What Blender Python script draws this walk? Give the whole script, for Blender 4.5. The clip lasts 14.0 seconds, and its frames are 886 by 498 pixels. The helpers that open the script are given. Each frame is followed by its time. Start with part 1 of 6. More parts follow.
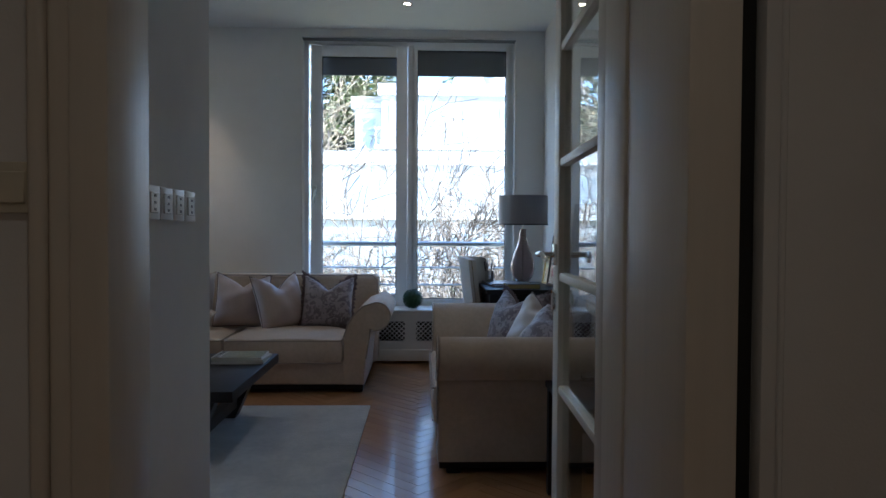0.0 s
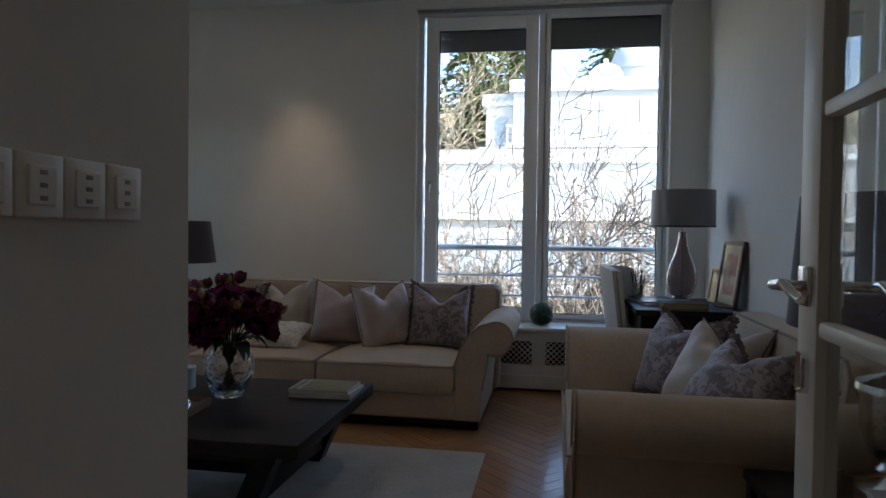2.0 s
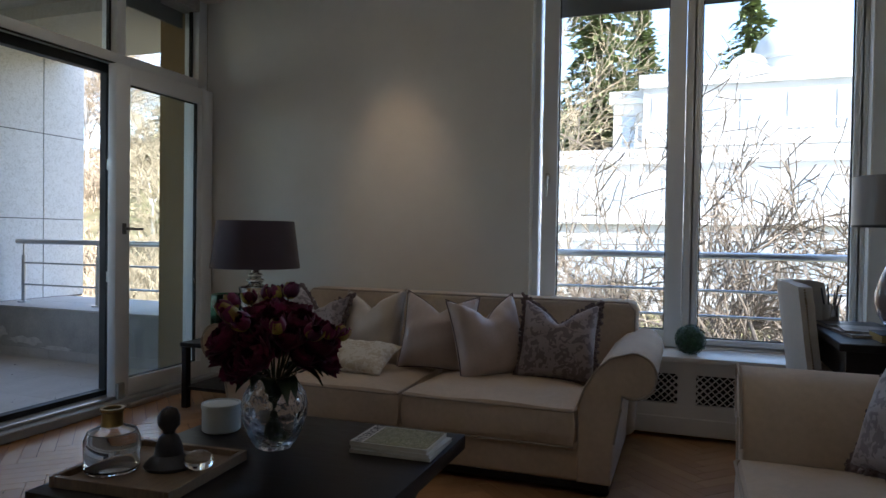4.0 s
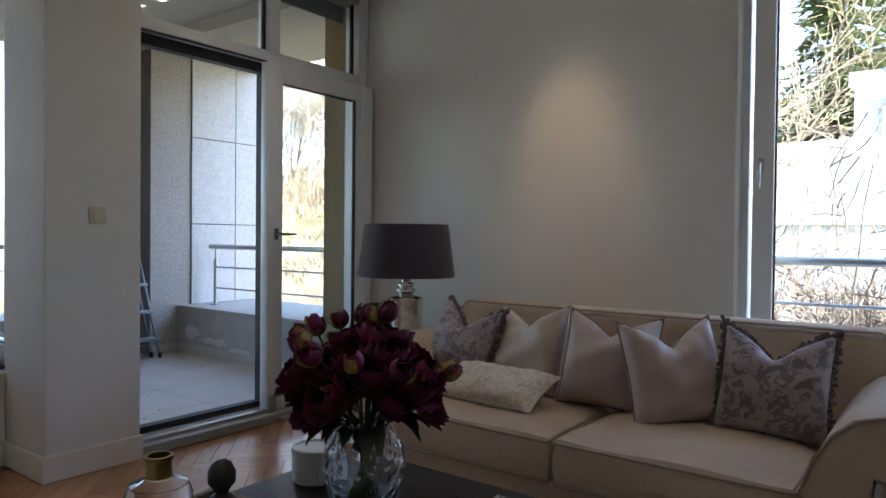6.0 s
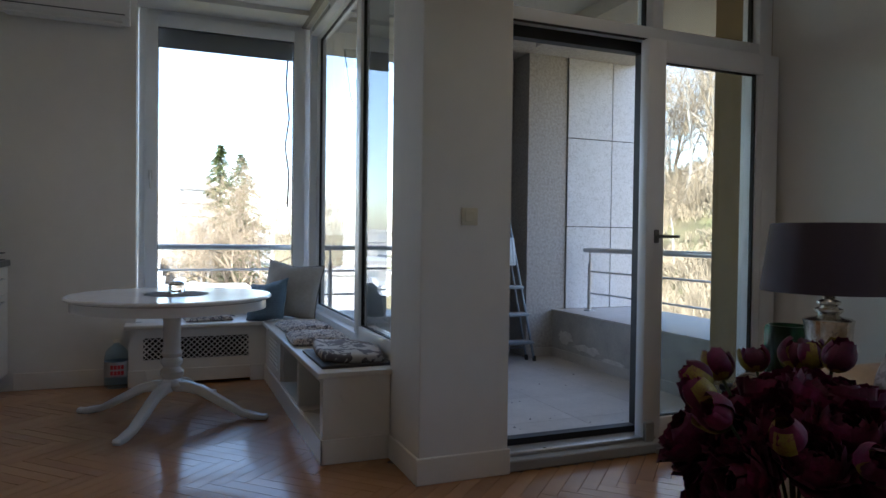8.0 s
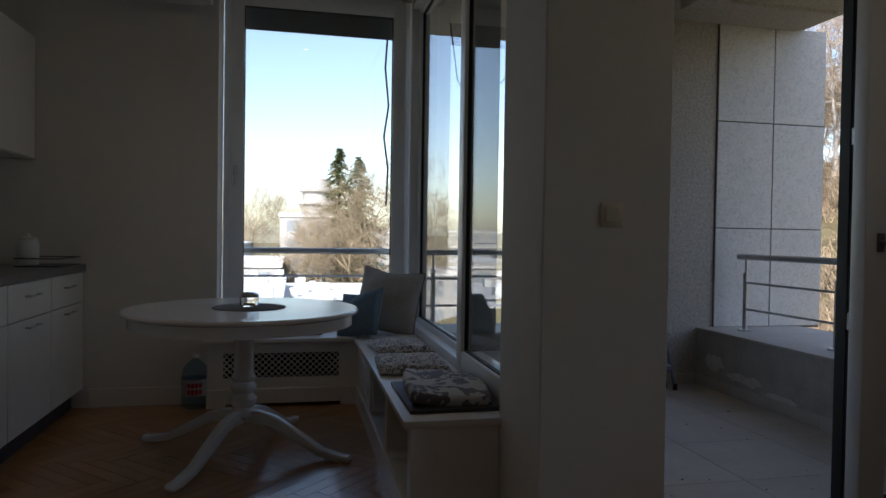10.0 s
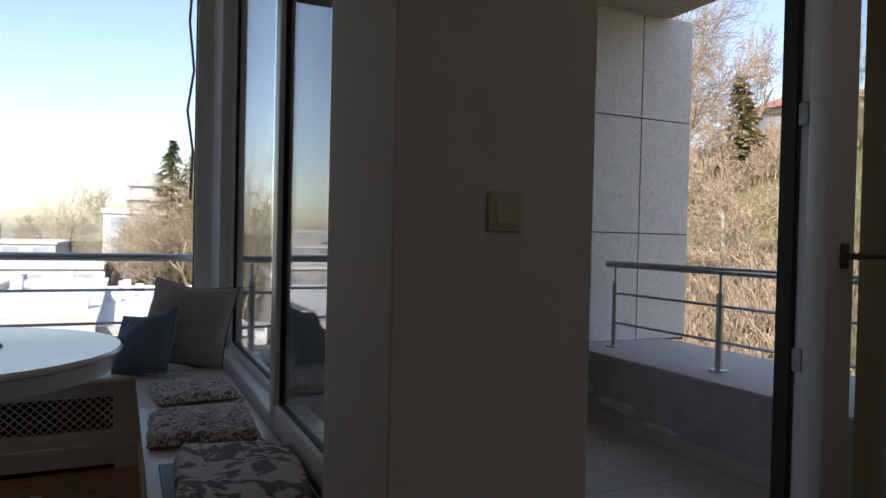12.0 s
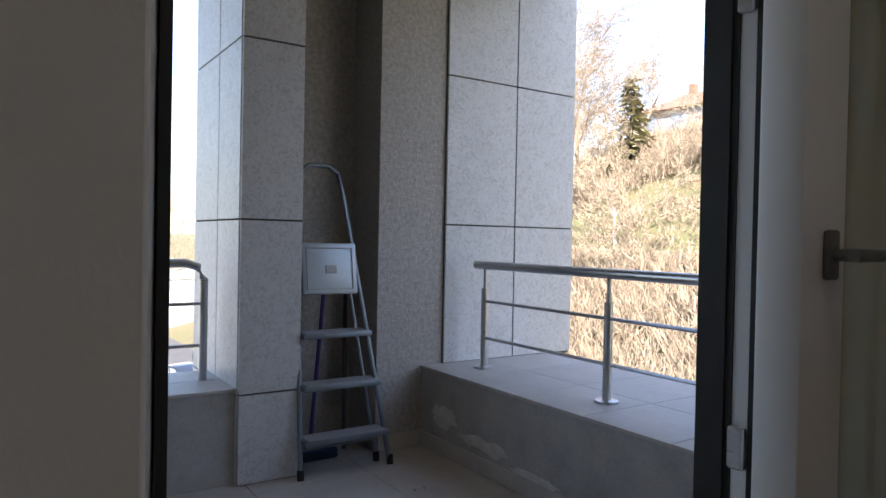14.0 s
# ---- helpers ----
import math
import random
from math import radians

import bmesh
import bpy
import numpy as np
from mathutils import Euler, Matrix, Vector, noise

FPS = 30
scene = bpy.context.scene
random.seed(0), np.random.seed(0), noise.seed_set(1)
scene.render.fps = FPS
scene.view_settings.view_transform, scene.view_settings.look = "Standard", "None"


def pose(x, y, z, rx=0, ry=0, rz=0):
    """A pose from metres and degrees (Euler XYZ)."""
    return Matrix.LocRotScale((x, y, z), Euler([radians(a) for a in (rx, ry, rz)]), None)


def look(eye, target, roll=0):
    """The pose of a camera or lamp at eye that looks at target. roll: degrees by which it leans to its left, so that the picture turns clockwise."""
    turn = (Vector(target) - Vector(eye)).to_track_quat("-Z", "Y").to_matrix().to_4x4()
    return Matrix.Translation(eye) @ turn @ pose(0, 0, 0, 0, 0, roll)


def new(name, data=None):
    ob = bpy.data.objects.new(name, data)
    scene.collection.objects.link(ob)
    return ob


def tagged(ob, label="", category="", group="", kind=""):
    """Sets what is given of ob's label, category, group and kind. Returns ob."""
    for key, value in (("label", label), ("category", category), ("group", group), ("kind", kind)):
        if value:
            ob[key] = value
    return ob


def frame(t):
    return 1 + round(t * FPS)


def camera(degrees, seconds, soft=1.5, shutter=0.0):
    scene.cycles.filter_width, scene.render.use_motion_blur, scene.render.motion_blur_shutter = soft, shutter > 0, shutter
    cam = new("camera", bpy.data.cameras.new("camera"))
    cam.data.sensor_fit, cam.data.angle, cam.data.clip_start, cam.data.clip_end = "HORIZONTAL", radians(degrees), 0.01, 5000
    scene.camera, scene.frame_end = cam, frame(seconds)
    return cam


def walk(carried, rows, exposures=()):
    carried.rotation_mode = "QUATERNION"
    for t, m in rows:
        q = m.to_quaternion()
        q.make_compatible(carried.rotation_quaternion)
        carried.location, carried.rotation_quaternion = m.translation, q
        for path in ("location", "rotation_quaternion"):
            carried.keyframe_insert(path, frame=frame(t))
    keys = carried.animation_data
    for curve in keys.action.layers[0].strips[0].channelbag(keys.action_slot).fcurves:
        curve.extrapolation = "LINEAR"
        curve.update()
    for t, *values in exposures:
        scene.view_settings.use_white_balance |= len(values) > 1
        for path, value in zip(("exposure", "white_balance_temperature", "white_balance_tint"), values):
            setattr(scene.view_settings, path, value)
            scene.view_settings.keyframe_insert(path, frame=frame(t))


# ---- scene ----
cam = camera(66.39, 14.0)
ROWS = [
    (0.0, -0.022, 0.095, 1.153, 88.66, -0.32, -1.67),
    (0.5, 0.022, 0.303, 1.147, 88.72, -0.36, 0.85),
    (1.0, 0.054, 0.515, 1.165, 88.61, -0.39, 4.36),
    (1.5, 0.024, 0.779, 1.163, 88.66, -0.53, 7.73),
    (2.0, -0.021, 1.031, 1.169, 88.60, -0.74, 9.43),
    (2.5, -0.034, 1.266, 1.166, 88.73, -0.76, 11.42),
    (3.0, -0.081, 1.482, 1.150, 88.87, -0.84, 14.43),
    (5.5, -0.205, 2.488, 1.151, 88.90, -0.70, 30.45),
    (6.0, -0.232, 2.624, 1.157, 88.99, -0.61, 36.94),
    (6.5, -0.249, 2.749, 1.163, 89.00, -0.38, 46.74),
    (7.0, -0.324, 2.814, 1.155, 89.11, -0.50, 55.83),
    (7.5, -0.477, 2.873, 1.145, 89.00, -0.70, 62.88),
    (8.0, -0.640, 2.933, 1.149, 88.95, -0.73, 67.96),
    (8.5, -0.831, 3.024, 1.154, 88.92, -0.66, 72.27),
    (11.0, -1.931, 3.356, 1.169, 88.89, -0.89, 77.93),
    (11.5, -2.173, 3.461, 1.174, 88.99, -1.20, 72.66),
    (12.0, -2.375, 3.550, 1.187, 89.15, -1.32, 64.66),
    (12.5, -2.617, 3.725, 1.187, 89.25, -1.27, 60.52),
    (13.0, -2.802, 3.944, 1.183, 89.27, -1.19, 57.99),
    (13.5, -2.967, 4.175, 1.169, 89.34, -1.12, 56.55),
    (14.0, -3.111, 4.387, 1.176, 89.21, -1.12, 56.47),
]
EXPOSURES = [(0.0, 2.7, 5000, 9), (1.5, 2.33, 5400, 11), (3.0, 2.2, 5750, 12), (5.3, 2.68, 5800, 13), (6.8, 3.1, 5700, 14), (7.5, 2.76, 5800, 14), (8.5, 1.75, 5850, 15), (11.0, 0.82, 6600, 17),
             (12.0, 0.92, 6600, 19), (12.8, 1.42, 6400, 17), (13.5, 1.75, 6350, 17), (14.0, 1.95, 6300, 18)]
walk(cam, [(t, pose(x, y, z, rx, ry, rz)) for t, x, y, z, rx, ry, rz in ROWS], EXPOSURES)

# ---- daylight ----
SUN_ELEV, SUN_AZ = 38.0, 118.0     # azimuth clockwise from +y
world = bpy.data.worlds.new("sky")
scene.world = world
world.use_nodes = True
wn = world.node_tree.nodes
sky = wn.new("ShaderNodeTexSky")
sky.sky_type, sky.sun_disc = "NISHITA", False
sky.sun_elevation, sky.sun_rotation = radians(SUN_ELEV), radians(SUN_AZ)
sky.air_density, sky.dust_density, sky.ozone_density = 1.0, 1.2, 0.4
wn["Background"].inputs["Strength"].default_value = 0.15
world.node_tree.links.new(sky.outputs[0], wn["Background"].inputs["Color"])
sun = new("sun", bpy.data.lights.new("sun", "SUN"))
sun.data.energy, sun.data.angle, sun.data.color = 3.8, radians(0.5), (1.0, 0.95, 0.87)
az, el = radians(SUN_AZ), radians(SUN_ELEV)
to_sun = Vector((math.sin(az) * math.cos(el), math.cos(az) * math.cos(el), math.sin(el)))
sun.matrix_world = look(tuple(to_sun * 50), (0, 0, 0))


def downlight_lamp(x, y, z, watts, size=110, blend=1.0):
    ob = new("downlight_lamp", bpy.data.lights.new("downlight_lamp", "SPOT"))
    ob.data.energy, ob.data.spot_size, ob.data.spot_blend = watts, radians(size), blend
    ob.data.shadow_soft_size, ob.data.color = 0.03, (1.0, 0.82, 0.6)
    ob.matrix_world = pose(x, y, z)
    return ob


DOWNLIGHTS = ((-0.16, 5.6), (-2.05, 5.55), (-3.0, 5.0), (-0.3, 3.0), (-1.9, 2.6), (-5.3, 2.4), (-4.9, 3.3), (0.0, 0.2), (-0.2, -1.3))
for lx, ly in DOWNLIGHTS:
    downlight_lamp(lx, ly, 2.985, 1.7 if ly < 1 else 1.5)
downlight_lamp(-5.09, 5.48, 2.93, 2)
wash = downlight_lamp(-2.05, 5.55, 2.98, 3.6, 42)
wash.data.color = (1.0, 0.64, 0.35)
wash.matrix_world = look((-2.05, 5.55, 2.98), (-2.05, 6.3, 1.4))


# ---- materials ----
def mat(name, col, rough=0.6, metal=0.0, var=0.12, scale=6.0, bump=0.0, bscale=60.0, col2=None, sheen=0.0, coat=0.0,
        random_obj=0.0, stretch=(1, 1, 1), rvar=0.08, fine=8.0, coords="Object"):
    m = bpy.data.materials.new(name)
    m.use_nodes = True
    n, l = m.node_tree.nodes, m.node_tree.links
    b = n["Principled BSDF"]
    tc = n.new("ShaderNodeTexCoord")
    mp = n.new("ShaderNodeMapping")
    mp.inputs["Scale"].default_value = stretch
    l.new(tc.outputs[coords], mp.inputs[0])
    n1 = n.new("ShaderNodeTexNoise")
    n1.inputs["Scale"].default_value, n1.inputs["Detail"].default_value = scale, 5
    n2 = n.new("ShaderNodeTexNoise")
    n2.inputs["Scale"].default_value, n2.inputs["Detail"].default_value = scale * fine, 3
    l.new(mp.outputs[0], n1.inputs[0])
    l.new(mp.outputs[0], n2.inputs[0])
    add = n.new("ShaderNodeMath")
    add.operation = "ADD"
    l.new(n1.outputs[0], add.inputs[0])
    half = n.new("ShaderNodeMath")
    half.operation = "MULTIPLY"
    half.inputs[1].default_value = 0.5
    l.new(n2.outputs[0], half.inputs[0])
    l.new(half.outputs[0], add.inputs[1])
    rng = n.new("ShaderNodeMapRange")
    rng.inputs[1].default_value, rng.inputs[2].default_value = 0.45, 1.05
    l.new(add.outputs[0], rng.inputs[0])
    mix = n.new("ShaderNodeMix")
    mix.data_type = "RGBA"
    lo = col2 or tuple(c * (1 - var) for c in col)
    mix.inputs[6].default_value, mix.inputs[7].default_value = (*lo, 1), (*(min(1, c * (1 + var * 0.5)) for c in col), 1)
    l.new(rng.outputs[0], mix.inputs[0])
    last = mix.outputs[2]
    if random_obj:
        oi, geo = n.new("ShaderNodeObjectInfo"), n.new("ShaderNodeNewGeometry")
        ad = n.new("ShaderNodeMath")
        ad.operation = "ADD"
        l.new(oi.outputs["Random"], ad.inputs[0])
        l.new(geo.outputs["Random Per Island"], ad.inputs[1])
        fr = n.new("ShaderNodeMath")
        fr.operation = "FRACT"
        l.new(ad.outputs[0], fr.inputs[0])
        mr = n.new("ShaderNodeMapRange")
        mr.inputs[3].default_value, mr.inputs[4].default_value = 1 - random_obj, 1 + random_obj
        l.new(fr.outputs[0], mr.inputs[0])
        hs = n.new("ShaderNodeHueSaturation")
        l.new(mr.outputs[0], hs.inputs["Value"])
        l.new(last, hs.inputs["Color"])
        last = hs.outputs[0]
    l.new(last, b.inputs["Base Color"])
    rr = n.new("ShaderNodeMapRange")
    rr.inputs[3].default_value, rr.inputs[4].default_value = max(0.02, rough - rvar), min(1, rough + rvar)
    l.new(n1.outputs[0], rr.inputs[0])
    l.new(rr.outputs[0], b.inputs["Roughness"])
    b.inputs["Metallic"].default_value = metal
    b.inputs["Sheen Weight"].default_value = sheen
    b.inputs["Coat Weight"].default_value = coat
    if bump:
        nb = n.new("ShaderNodeTexNoise")
        nb.inputs["Scale"].default_value, nb.inputs["Detail"].default_value = bscale, 4
        l.new(mp.outputs[0], nb.inputs[0])
        bp = n.new("ShaderNodeBump")
        bp.inputs["Strength"].default_value, bp.inputs["Distance"].default_value = bump, 0.004
        l.new(nb.outputs[0], bp.inputs["Height"])
        l.new(bp.outputs[0], b.inputs["Normal"])
    return m


def weave(name, col, col2, scale=420.0, bump=0.35, rough=0.85, sheen=0.2):
    """Woven cloth: two crossed bands of threads with slubs."""
    m = mat(name, col, rough, var=0.1, scale=5, col2=col2, sheen=sheen)
    n, l = m.node_tree.nodes, m.node_tree.links
    tc = n.new("ShaderNodeTexCoord")
    hs = []
    for d in ("X", "Y", "Z"):
        w = n.new("ShaderNodeTexWave")
        w.bands_direction = d
        w.inputs["Scale"].default_value, w.inputs["Distortion"].default_value = scale / 6.283, 1.5
        l.new(tc.outputs["Object"], w.inputs[0])
        hs.append(w)
    a, b2 = n.new("ShaderNodeMath"), n.new("ShaderNodeMath")
    a.operation = b2.operation = "ADD"
    l.new(hs[0].outputs[1], a.inputs[0])
    l.new(hs[1].outputs[1], a.inputs[1])
    l.new(a.outputs[0], b2.inputs[0])
    l.new(hs[2].outputs[1], b2.inputs[1])
    bp = n.new("ShaderNodeBump")
    bp.inputs["Strength"].default_value, bp.inputs["Distance"].default_value = bump, 0.002
    l.new(b2.outputs[0], bp.inputs["Height"])
    l.new(bp.outputs[0], n["Principled BSDF"].inputs["Normal"])
    return m


def figured(name, ground, figure, scale=9.0, lo=0.48, hi=0.54, rough=0.6, sheen=0.3, third=None, kind="noise"):
    """Cloth with a woven or printed figure."""
    m = mat(name, ground, rough, var=0.06, sheen=sheen, bump=0.15, bscale=350)
    n, l = m.node_tree.nodes, m.node_tree.links
    b = n["Principled BSDF"]
    tc = n.new("ShaderNodeTexCoord")
    warp = n.new("ShaderNodeTexNoise")
    warp.inputs["Scale"].default_value = scale * 0.7
    l.new(tc.outputs["Object"], warp.inputs[0])
    vm = n.new("ShaderNodeMixRGB")
    vm.inputs[0].default_value = 0.18
    l.new(tc.outputs["Object"], vm.inputs[1])
    l.new(warp.outputs["Color"], vm.inputs[2])
    if kind == "voronoi":
        t = n.new("ShaderNodeTexVoronoi")
        t.inputs["Scale"].default_value = scale
        out = t.outputs["Distance"]
    else:
        t = n.new("ShaderNodeTexNoise")
        t.inputs["Scale"].default_value, t.inputs["Detail"].default_value = scale, 2
        out = t.outputs[0]
    l.new(vm.outputs[0], t.inputs[0])
    r = n.new("ShaderNodeMapRange")
    r.inputs[1].default_value, r.inputs[2].default_value = lo, hi
    l.new(out, r.inputs[0])
    old = b.inputs["Base Color"].links[0].from_socket
    mix = n.new("ShaderNodeMix")
    mix.data_type = "RGBA"
    l.new(r.outputs[0], mix.inputs[0])
    l.new(old, mix.inputs[6])
    mix.inputs[7].default_value = (*figure, 1)
    last = mix.outputs[2]
    if third:
        t2 = n.new("ShaderNodeTexVoronoi")
        t2.inputs["Scale"].default_value = scale * 1.7
        l.new(vm.outputs[0], t2.inputs[0])
        r2 = n.new("ShaderNodeMapRange")
        r2.inputs[1].default_value, r2.inputs[2].default_value = 0.22, 0.18
        l.new(t2.outputs["Distance"], r2.inputs[0])
        mx = n.new("ShaderNodeMix")
        mx.data_type = "RGBA"
        l.new(r2.outputs[0], mx.inputs[0])
        l.new(last, mx.inputs[6])
        mx.inputs[7].default_value = (*third, 1)
        last = mx.outputs[2]
    l.new(last, b.inputs["Base Color"])
    return m


def pane_glass(name, tint=(0.96, 0.98, 0.97)):
    """Flat window glass: clear straight through, gloss growing towards grazing angles."""
    m = bpy.data.materials.new(name)
    m.use_nodes = True
    n, l = m.node_tree.nodes, m.node_tree.links
    n.remove(n["Principled BSDF"])
    tr, gl, mx, lw = n.new("ShaderNodeBsdfTransparent"), n.new("ShaderNodeBsdfGlossy"), n.new("ShaderNodeMixShader"), n.new("ShaderNodeLayerWeight")
    tr.inputs[0].default_value = (*tint, 1)
    gl.inputs["Roughness"].default_value = 0.0
    lw.inputs[0].default_value = 0.5
    pw, ml = n.new("ShaderNodeMath"), n.new("ShaderNodeMath")
    pw.operation, ml.operation = "POWER", "MULTIPLY_ADD"
    pw.inputs[1].default_value = 5.0
    ml.inputs[1].default_value, ml.inputs[2].default_value = 0.96, 0.04
    l.new(lw.outputs["Facing"], pw.inputs[0])
    l.new(pw.outputs[0], ml.inputs[0])
    l.new(ml.outputs[0], mx.inputs[0])
    l.new(tr.outputs[0], mx.inputs[1])
    l.new(gl.outputs[0], mx.inputs[2])
    l.new(mx.outputs[0], n["Material Output"].inputs[0])
    return m


def body_glass(name, col=(1, 1, 1), rough=0.0):
    m = bpy.data.materials.new(name)
    m.use_nodes = True
    b = m.node_tree.nodes["Principled BSDF"]
    b.inputs["Base Color"].default_value = (*col, 1)
    b.inputs["Transmission Weight"].default_value, b.inputs["Roughness"].default_value, b.inputs["IOR"].default_value = 1, rough, 1.45
    return m


def glow(name, col, strength):
    m = bpy.data.materials.new(name)
    m.use_nodes = True
    b = m.node_tree.nodes["Principled BSDF"]
    b.inputs["Base Color"].default_value = (*col, 1)
    b.inputs["Emission Color"].default_value, b.inputs["Emission Strength"].default_value = (*col, 1), strength
    return m


WALL = mat("wall_paint", (0.74, 0.72, 0.68), 0.85, var=0.05, scale=1.2, bump=0.12, bscale=160)
CEIL = mat("ceiling_paint", (0.8, 0.79, 0.77), 0.9, var=0.03, scale=0.8)
TRIM = mat("white_gloss_trim", (0.76, 0.73, 0.67), 0.3, var=0.04, scale=3, bump=0.05, bscale=30)
CREAM = mat("cream_door_paint", (0.66, 0.6, 0.5), 0.4, var=0.06, scale=2, bump=0.12, bscale=26, stretch=(4, 4, 0.15))
PVC = mat("window_profile", (0.8, 0.81, 0.82), 0.35, var=0.03, scale=2)
GREYP = mat("grey_profile", (0.33, 0.34, 0.34), 0.45, var=0.05)
# rubber black; also colours the strip that paints a gap's shade by the casing
SEAL = mat("black_seal_and_gap_shade", (0.012, 0.012, 0.012), 0.6)
BLIND = mat("grey_blind", (0.13, 0.13, 0.14), 0.8, var=0.1, scale=20)
STEEL = mat("brushed_steel", (0.55, 0.55, 0.55), 0.3, 1.0, var=0.08, scale=20, stretch=(1, 1, 12))
CHROME = mat("chrome", (0.75, 0.74, 0.72), 0.1, 1.0, var=0.04)
OAK = mat("oak_parquet", (0.40, 0.205, 0.09), 0.25, var=0.1, scale=3, fine=4, random_obj=0.12, rvar=0.01, coat=0.2)
JOINT = mat("dark_joint", (0.09, 0.045, 0.022), 0.8)
STUCCO = mat("roughcast", (0.44, 0.41, 0.37), 0.95, var=0.35, scale=42, bump=1.0, bscale=110)
OCHRE = mat("ochre_stucco", (0.25, 0.165, 0.066), 0.9, var=0.15, scale=14, bump=0.6, bscale=140)
CONCRETE = mat("grey_render", (0.42, 0.4, 0.37), 0.9, var=0.22, scale=7, bump=0.35, bscale=60)
FTILE = mat("balcony_tile", (0.5, 0.47, 0.43), 0.55, var=0.15, scale=4, bump=0.05, random_obj=0.05)
TILE = figured("stone_tile", (0.58, 0.575, 0.56), (0.44, 0.43, 0.41), 34, 0.47, 0.66, rough=0.45, sheen=0.0)
GROUT = mat("grout", (0.09, 0.085, 0.08), 0.9)
LINEN = weave("sofa_linen", (0.60, 0.475, 0.35), (0.50, 0.39, 0.285), scale=900, bump=0.35)
PIPING = mat("sofa_piping", (0.4, 0.33, 0.26), 0.85)
DARKWOOD = mat("black_stained_wood", (0.014, 0.011, 0.011), 0.42, var=0.4, scale=6, stretch=(1, 12, 1), bump=0.15, bscale=20)
RUG = weave("rug_wool", (0.6, 0.56, 0.49), (0.46, 0.43, 0.38), scale=330, bump=0.9, rough=0.95, sheen=0.1)
SATIN = mat("champagne_satin", (0.46, 0.36, 0.31), 0.38, var=0.1, scale=8, sheen=0.4, bump=0.1, bscale=120)
SATIN2 = mat("ivory_satin", (0.55, 0.47, 0.39), 0.4, var=0.08, scale=8, sheen=0.4, bump=0.1, bscale=120)
DAMASK = figured("mauve_damask", (0.34, 0.285, 0.285), (0.17, 0.135, 0.145), 21, 0.49, 0.53)
TASSEL = mat("mauve_fringe", (0.2, 0.15, 0.15), 0.95, var=0.4, scale=60, bump=1.0, bscale=200)
BROCADE = figured("ivory_brocade", (0.55, 0.46, 0.33), (0.68, 0.62, 0.52), 26, 0.46, 0.52)
DARKWOOD.node_tree.nodes["Principled BSDF"].inputs["Specular IOR Level"].default_value = 0.25
GLASS = pane_glass("window_glass")
CLEAR = body_glass("clear_glass")
DIMPLED = body_glass("dimpled_glass")
dn, dl = DIMPLED.node_tree.nodes, DIMPLED.node_tree.links
dtc, dvo, dbp = dn.new("ShaderNodeTexCoord"), dn.new("ShaderNodeTexVoronoi"), dn.new("ShaderNodeBump")
dvo.feature = "SMOOTH_F1"
dvo.inputs["Scale"].default_value = 34
dbp.inputs["Strength"].default_value, dbp.inputs["Distance"].default_value = 0.7, 0.02
dl.new(dtc.outputs["Object"], dvo.inputs["Vector"])
dl.new(dvo.outputs["Distance"], dbp.inputs["Height"])
for nd in dn:
    if "Normal" in nd.inputs and nd.bl_idname.startswith("ShaderNodeBsdf"):
        dl.new(dbp.outputs[0], nd.inputs["Normal"])


# ---- shapes ----
def box(bm, x0, x1, y0, y1, z0, z1, bevel=0.0, seg=1):
    m = Matrix.LocRotScale(((x0 + x1) / 2, (y0 + y1) / 2, (z0 + z1) / 2), None, (abs(x1 - x0), abs(y1 - y0), abs(z1 - z0)))
    r = bmesh.ops.create_cube(bm, size=1, matrix=m)
    if bevel:
        es = list({e for v in r["verts"] for e in v.link_edges})
        bmesh.ops.bevel(bm, geom=es, offset=bevel, segments=seg, profile=0.5, affect="EDGES")
    return bm


def boxes(*specs, bevel=0.0, seg=1):
    bm = bmesh.new()
    for s in specs:
        box(bm, *s, bevel=bevel, seg=seg)
    return bm


def lathe(profile, n=32, cx=0.0, cy=0.0):
    """A turned body from (radius, height) pairs."""
    bm = bmesh.new()
    rings = []
    for r, z in profile:
        if r < 1e-5:
            rings.append([bm.verts.new((cx, cy, z))])
        else:
            rings.append([bm.verts.new((cx + r * math.cos(2 * math.pi * i / n), cy + r * math.sin(2 * math.pi * i / n), z)) for i in range(n)])
    for a, b in zip(rings, rings[1:]):
        for i in range(n):
            j = (i + 1) % n
            if len(a) == 1 and len(b) == 1:
                continue
            if len(a) == 1:
                bm.faces.new((a[0], b[j], b[i]))
            elif len(b) == 1:
                bm.faces.new((a[i], a[j], b[0]))
            else:
                bm.faces.new((a[i], a[j], b[j], b[i]))
    bmesh.ops.recalc_face_normals(bm, faces=bm.faces)
    return bm


def tube(bm, pts, r, n=10, r2=None, caps=True):
    """A round bar along points; r2 is the far end's radius."""
    pts = [Vector(p) for p in pts]
    rings = []
    up = Vector((0, 0, 1))
    for i, p in enumerate(pts):
        d = (pts[min(i + 1, len(pts) - 1)] - pts[max(i - 1, 0)]).normalized()
        a = d.cross(up if abs(d.z) < 0.95 else Vector((1, 0, 0))).normalized()
        b = d.cross(a).normalized()
        rad = r if r2 is None else r + (r2 - r) * i / (len(pts) - 1)
        rings.append([bm.verts.new(p + rad * (a * math.cos(2 * math.pi * k / n) + b * math.sin(2 * math.pi * k / n))) for k in range(n)])
    for a, b in zip(rings, rings[1:]):
        for k in range(n):
            bm.faces.new((a[k], a[(k + 1) % n], b[(k + 1) % n], b[k]))
    if caps:
        bm.faces.new(rings[0][::-1])
        bm.faces.new(rings[-1])
    bmesh.ops.recalc_face_normals(bm, faces=bm.faces)
    return bm


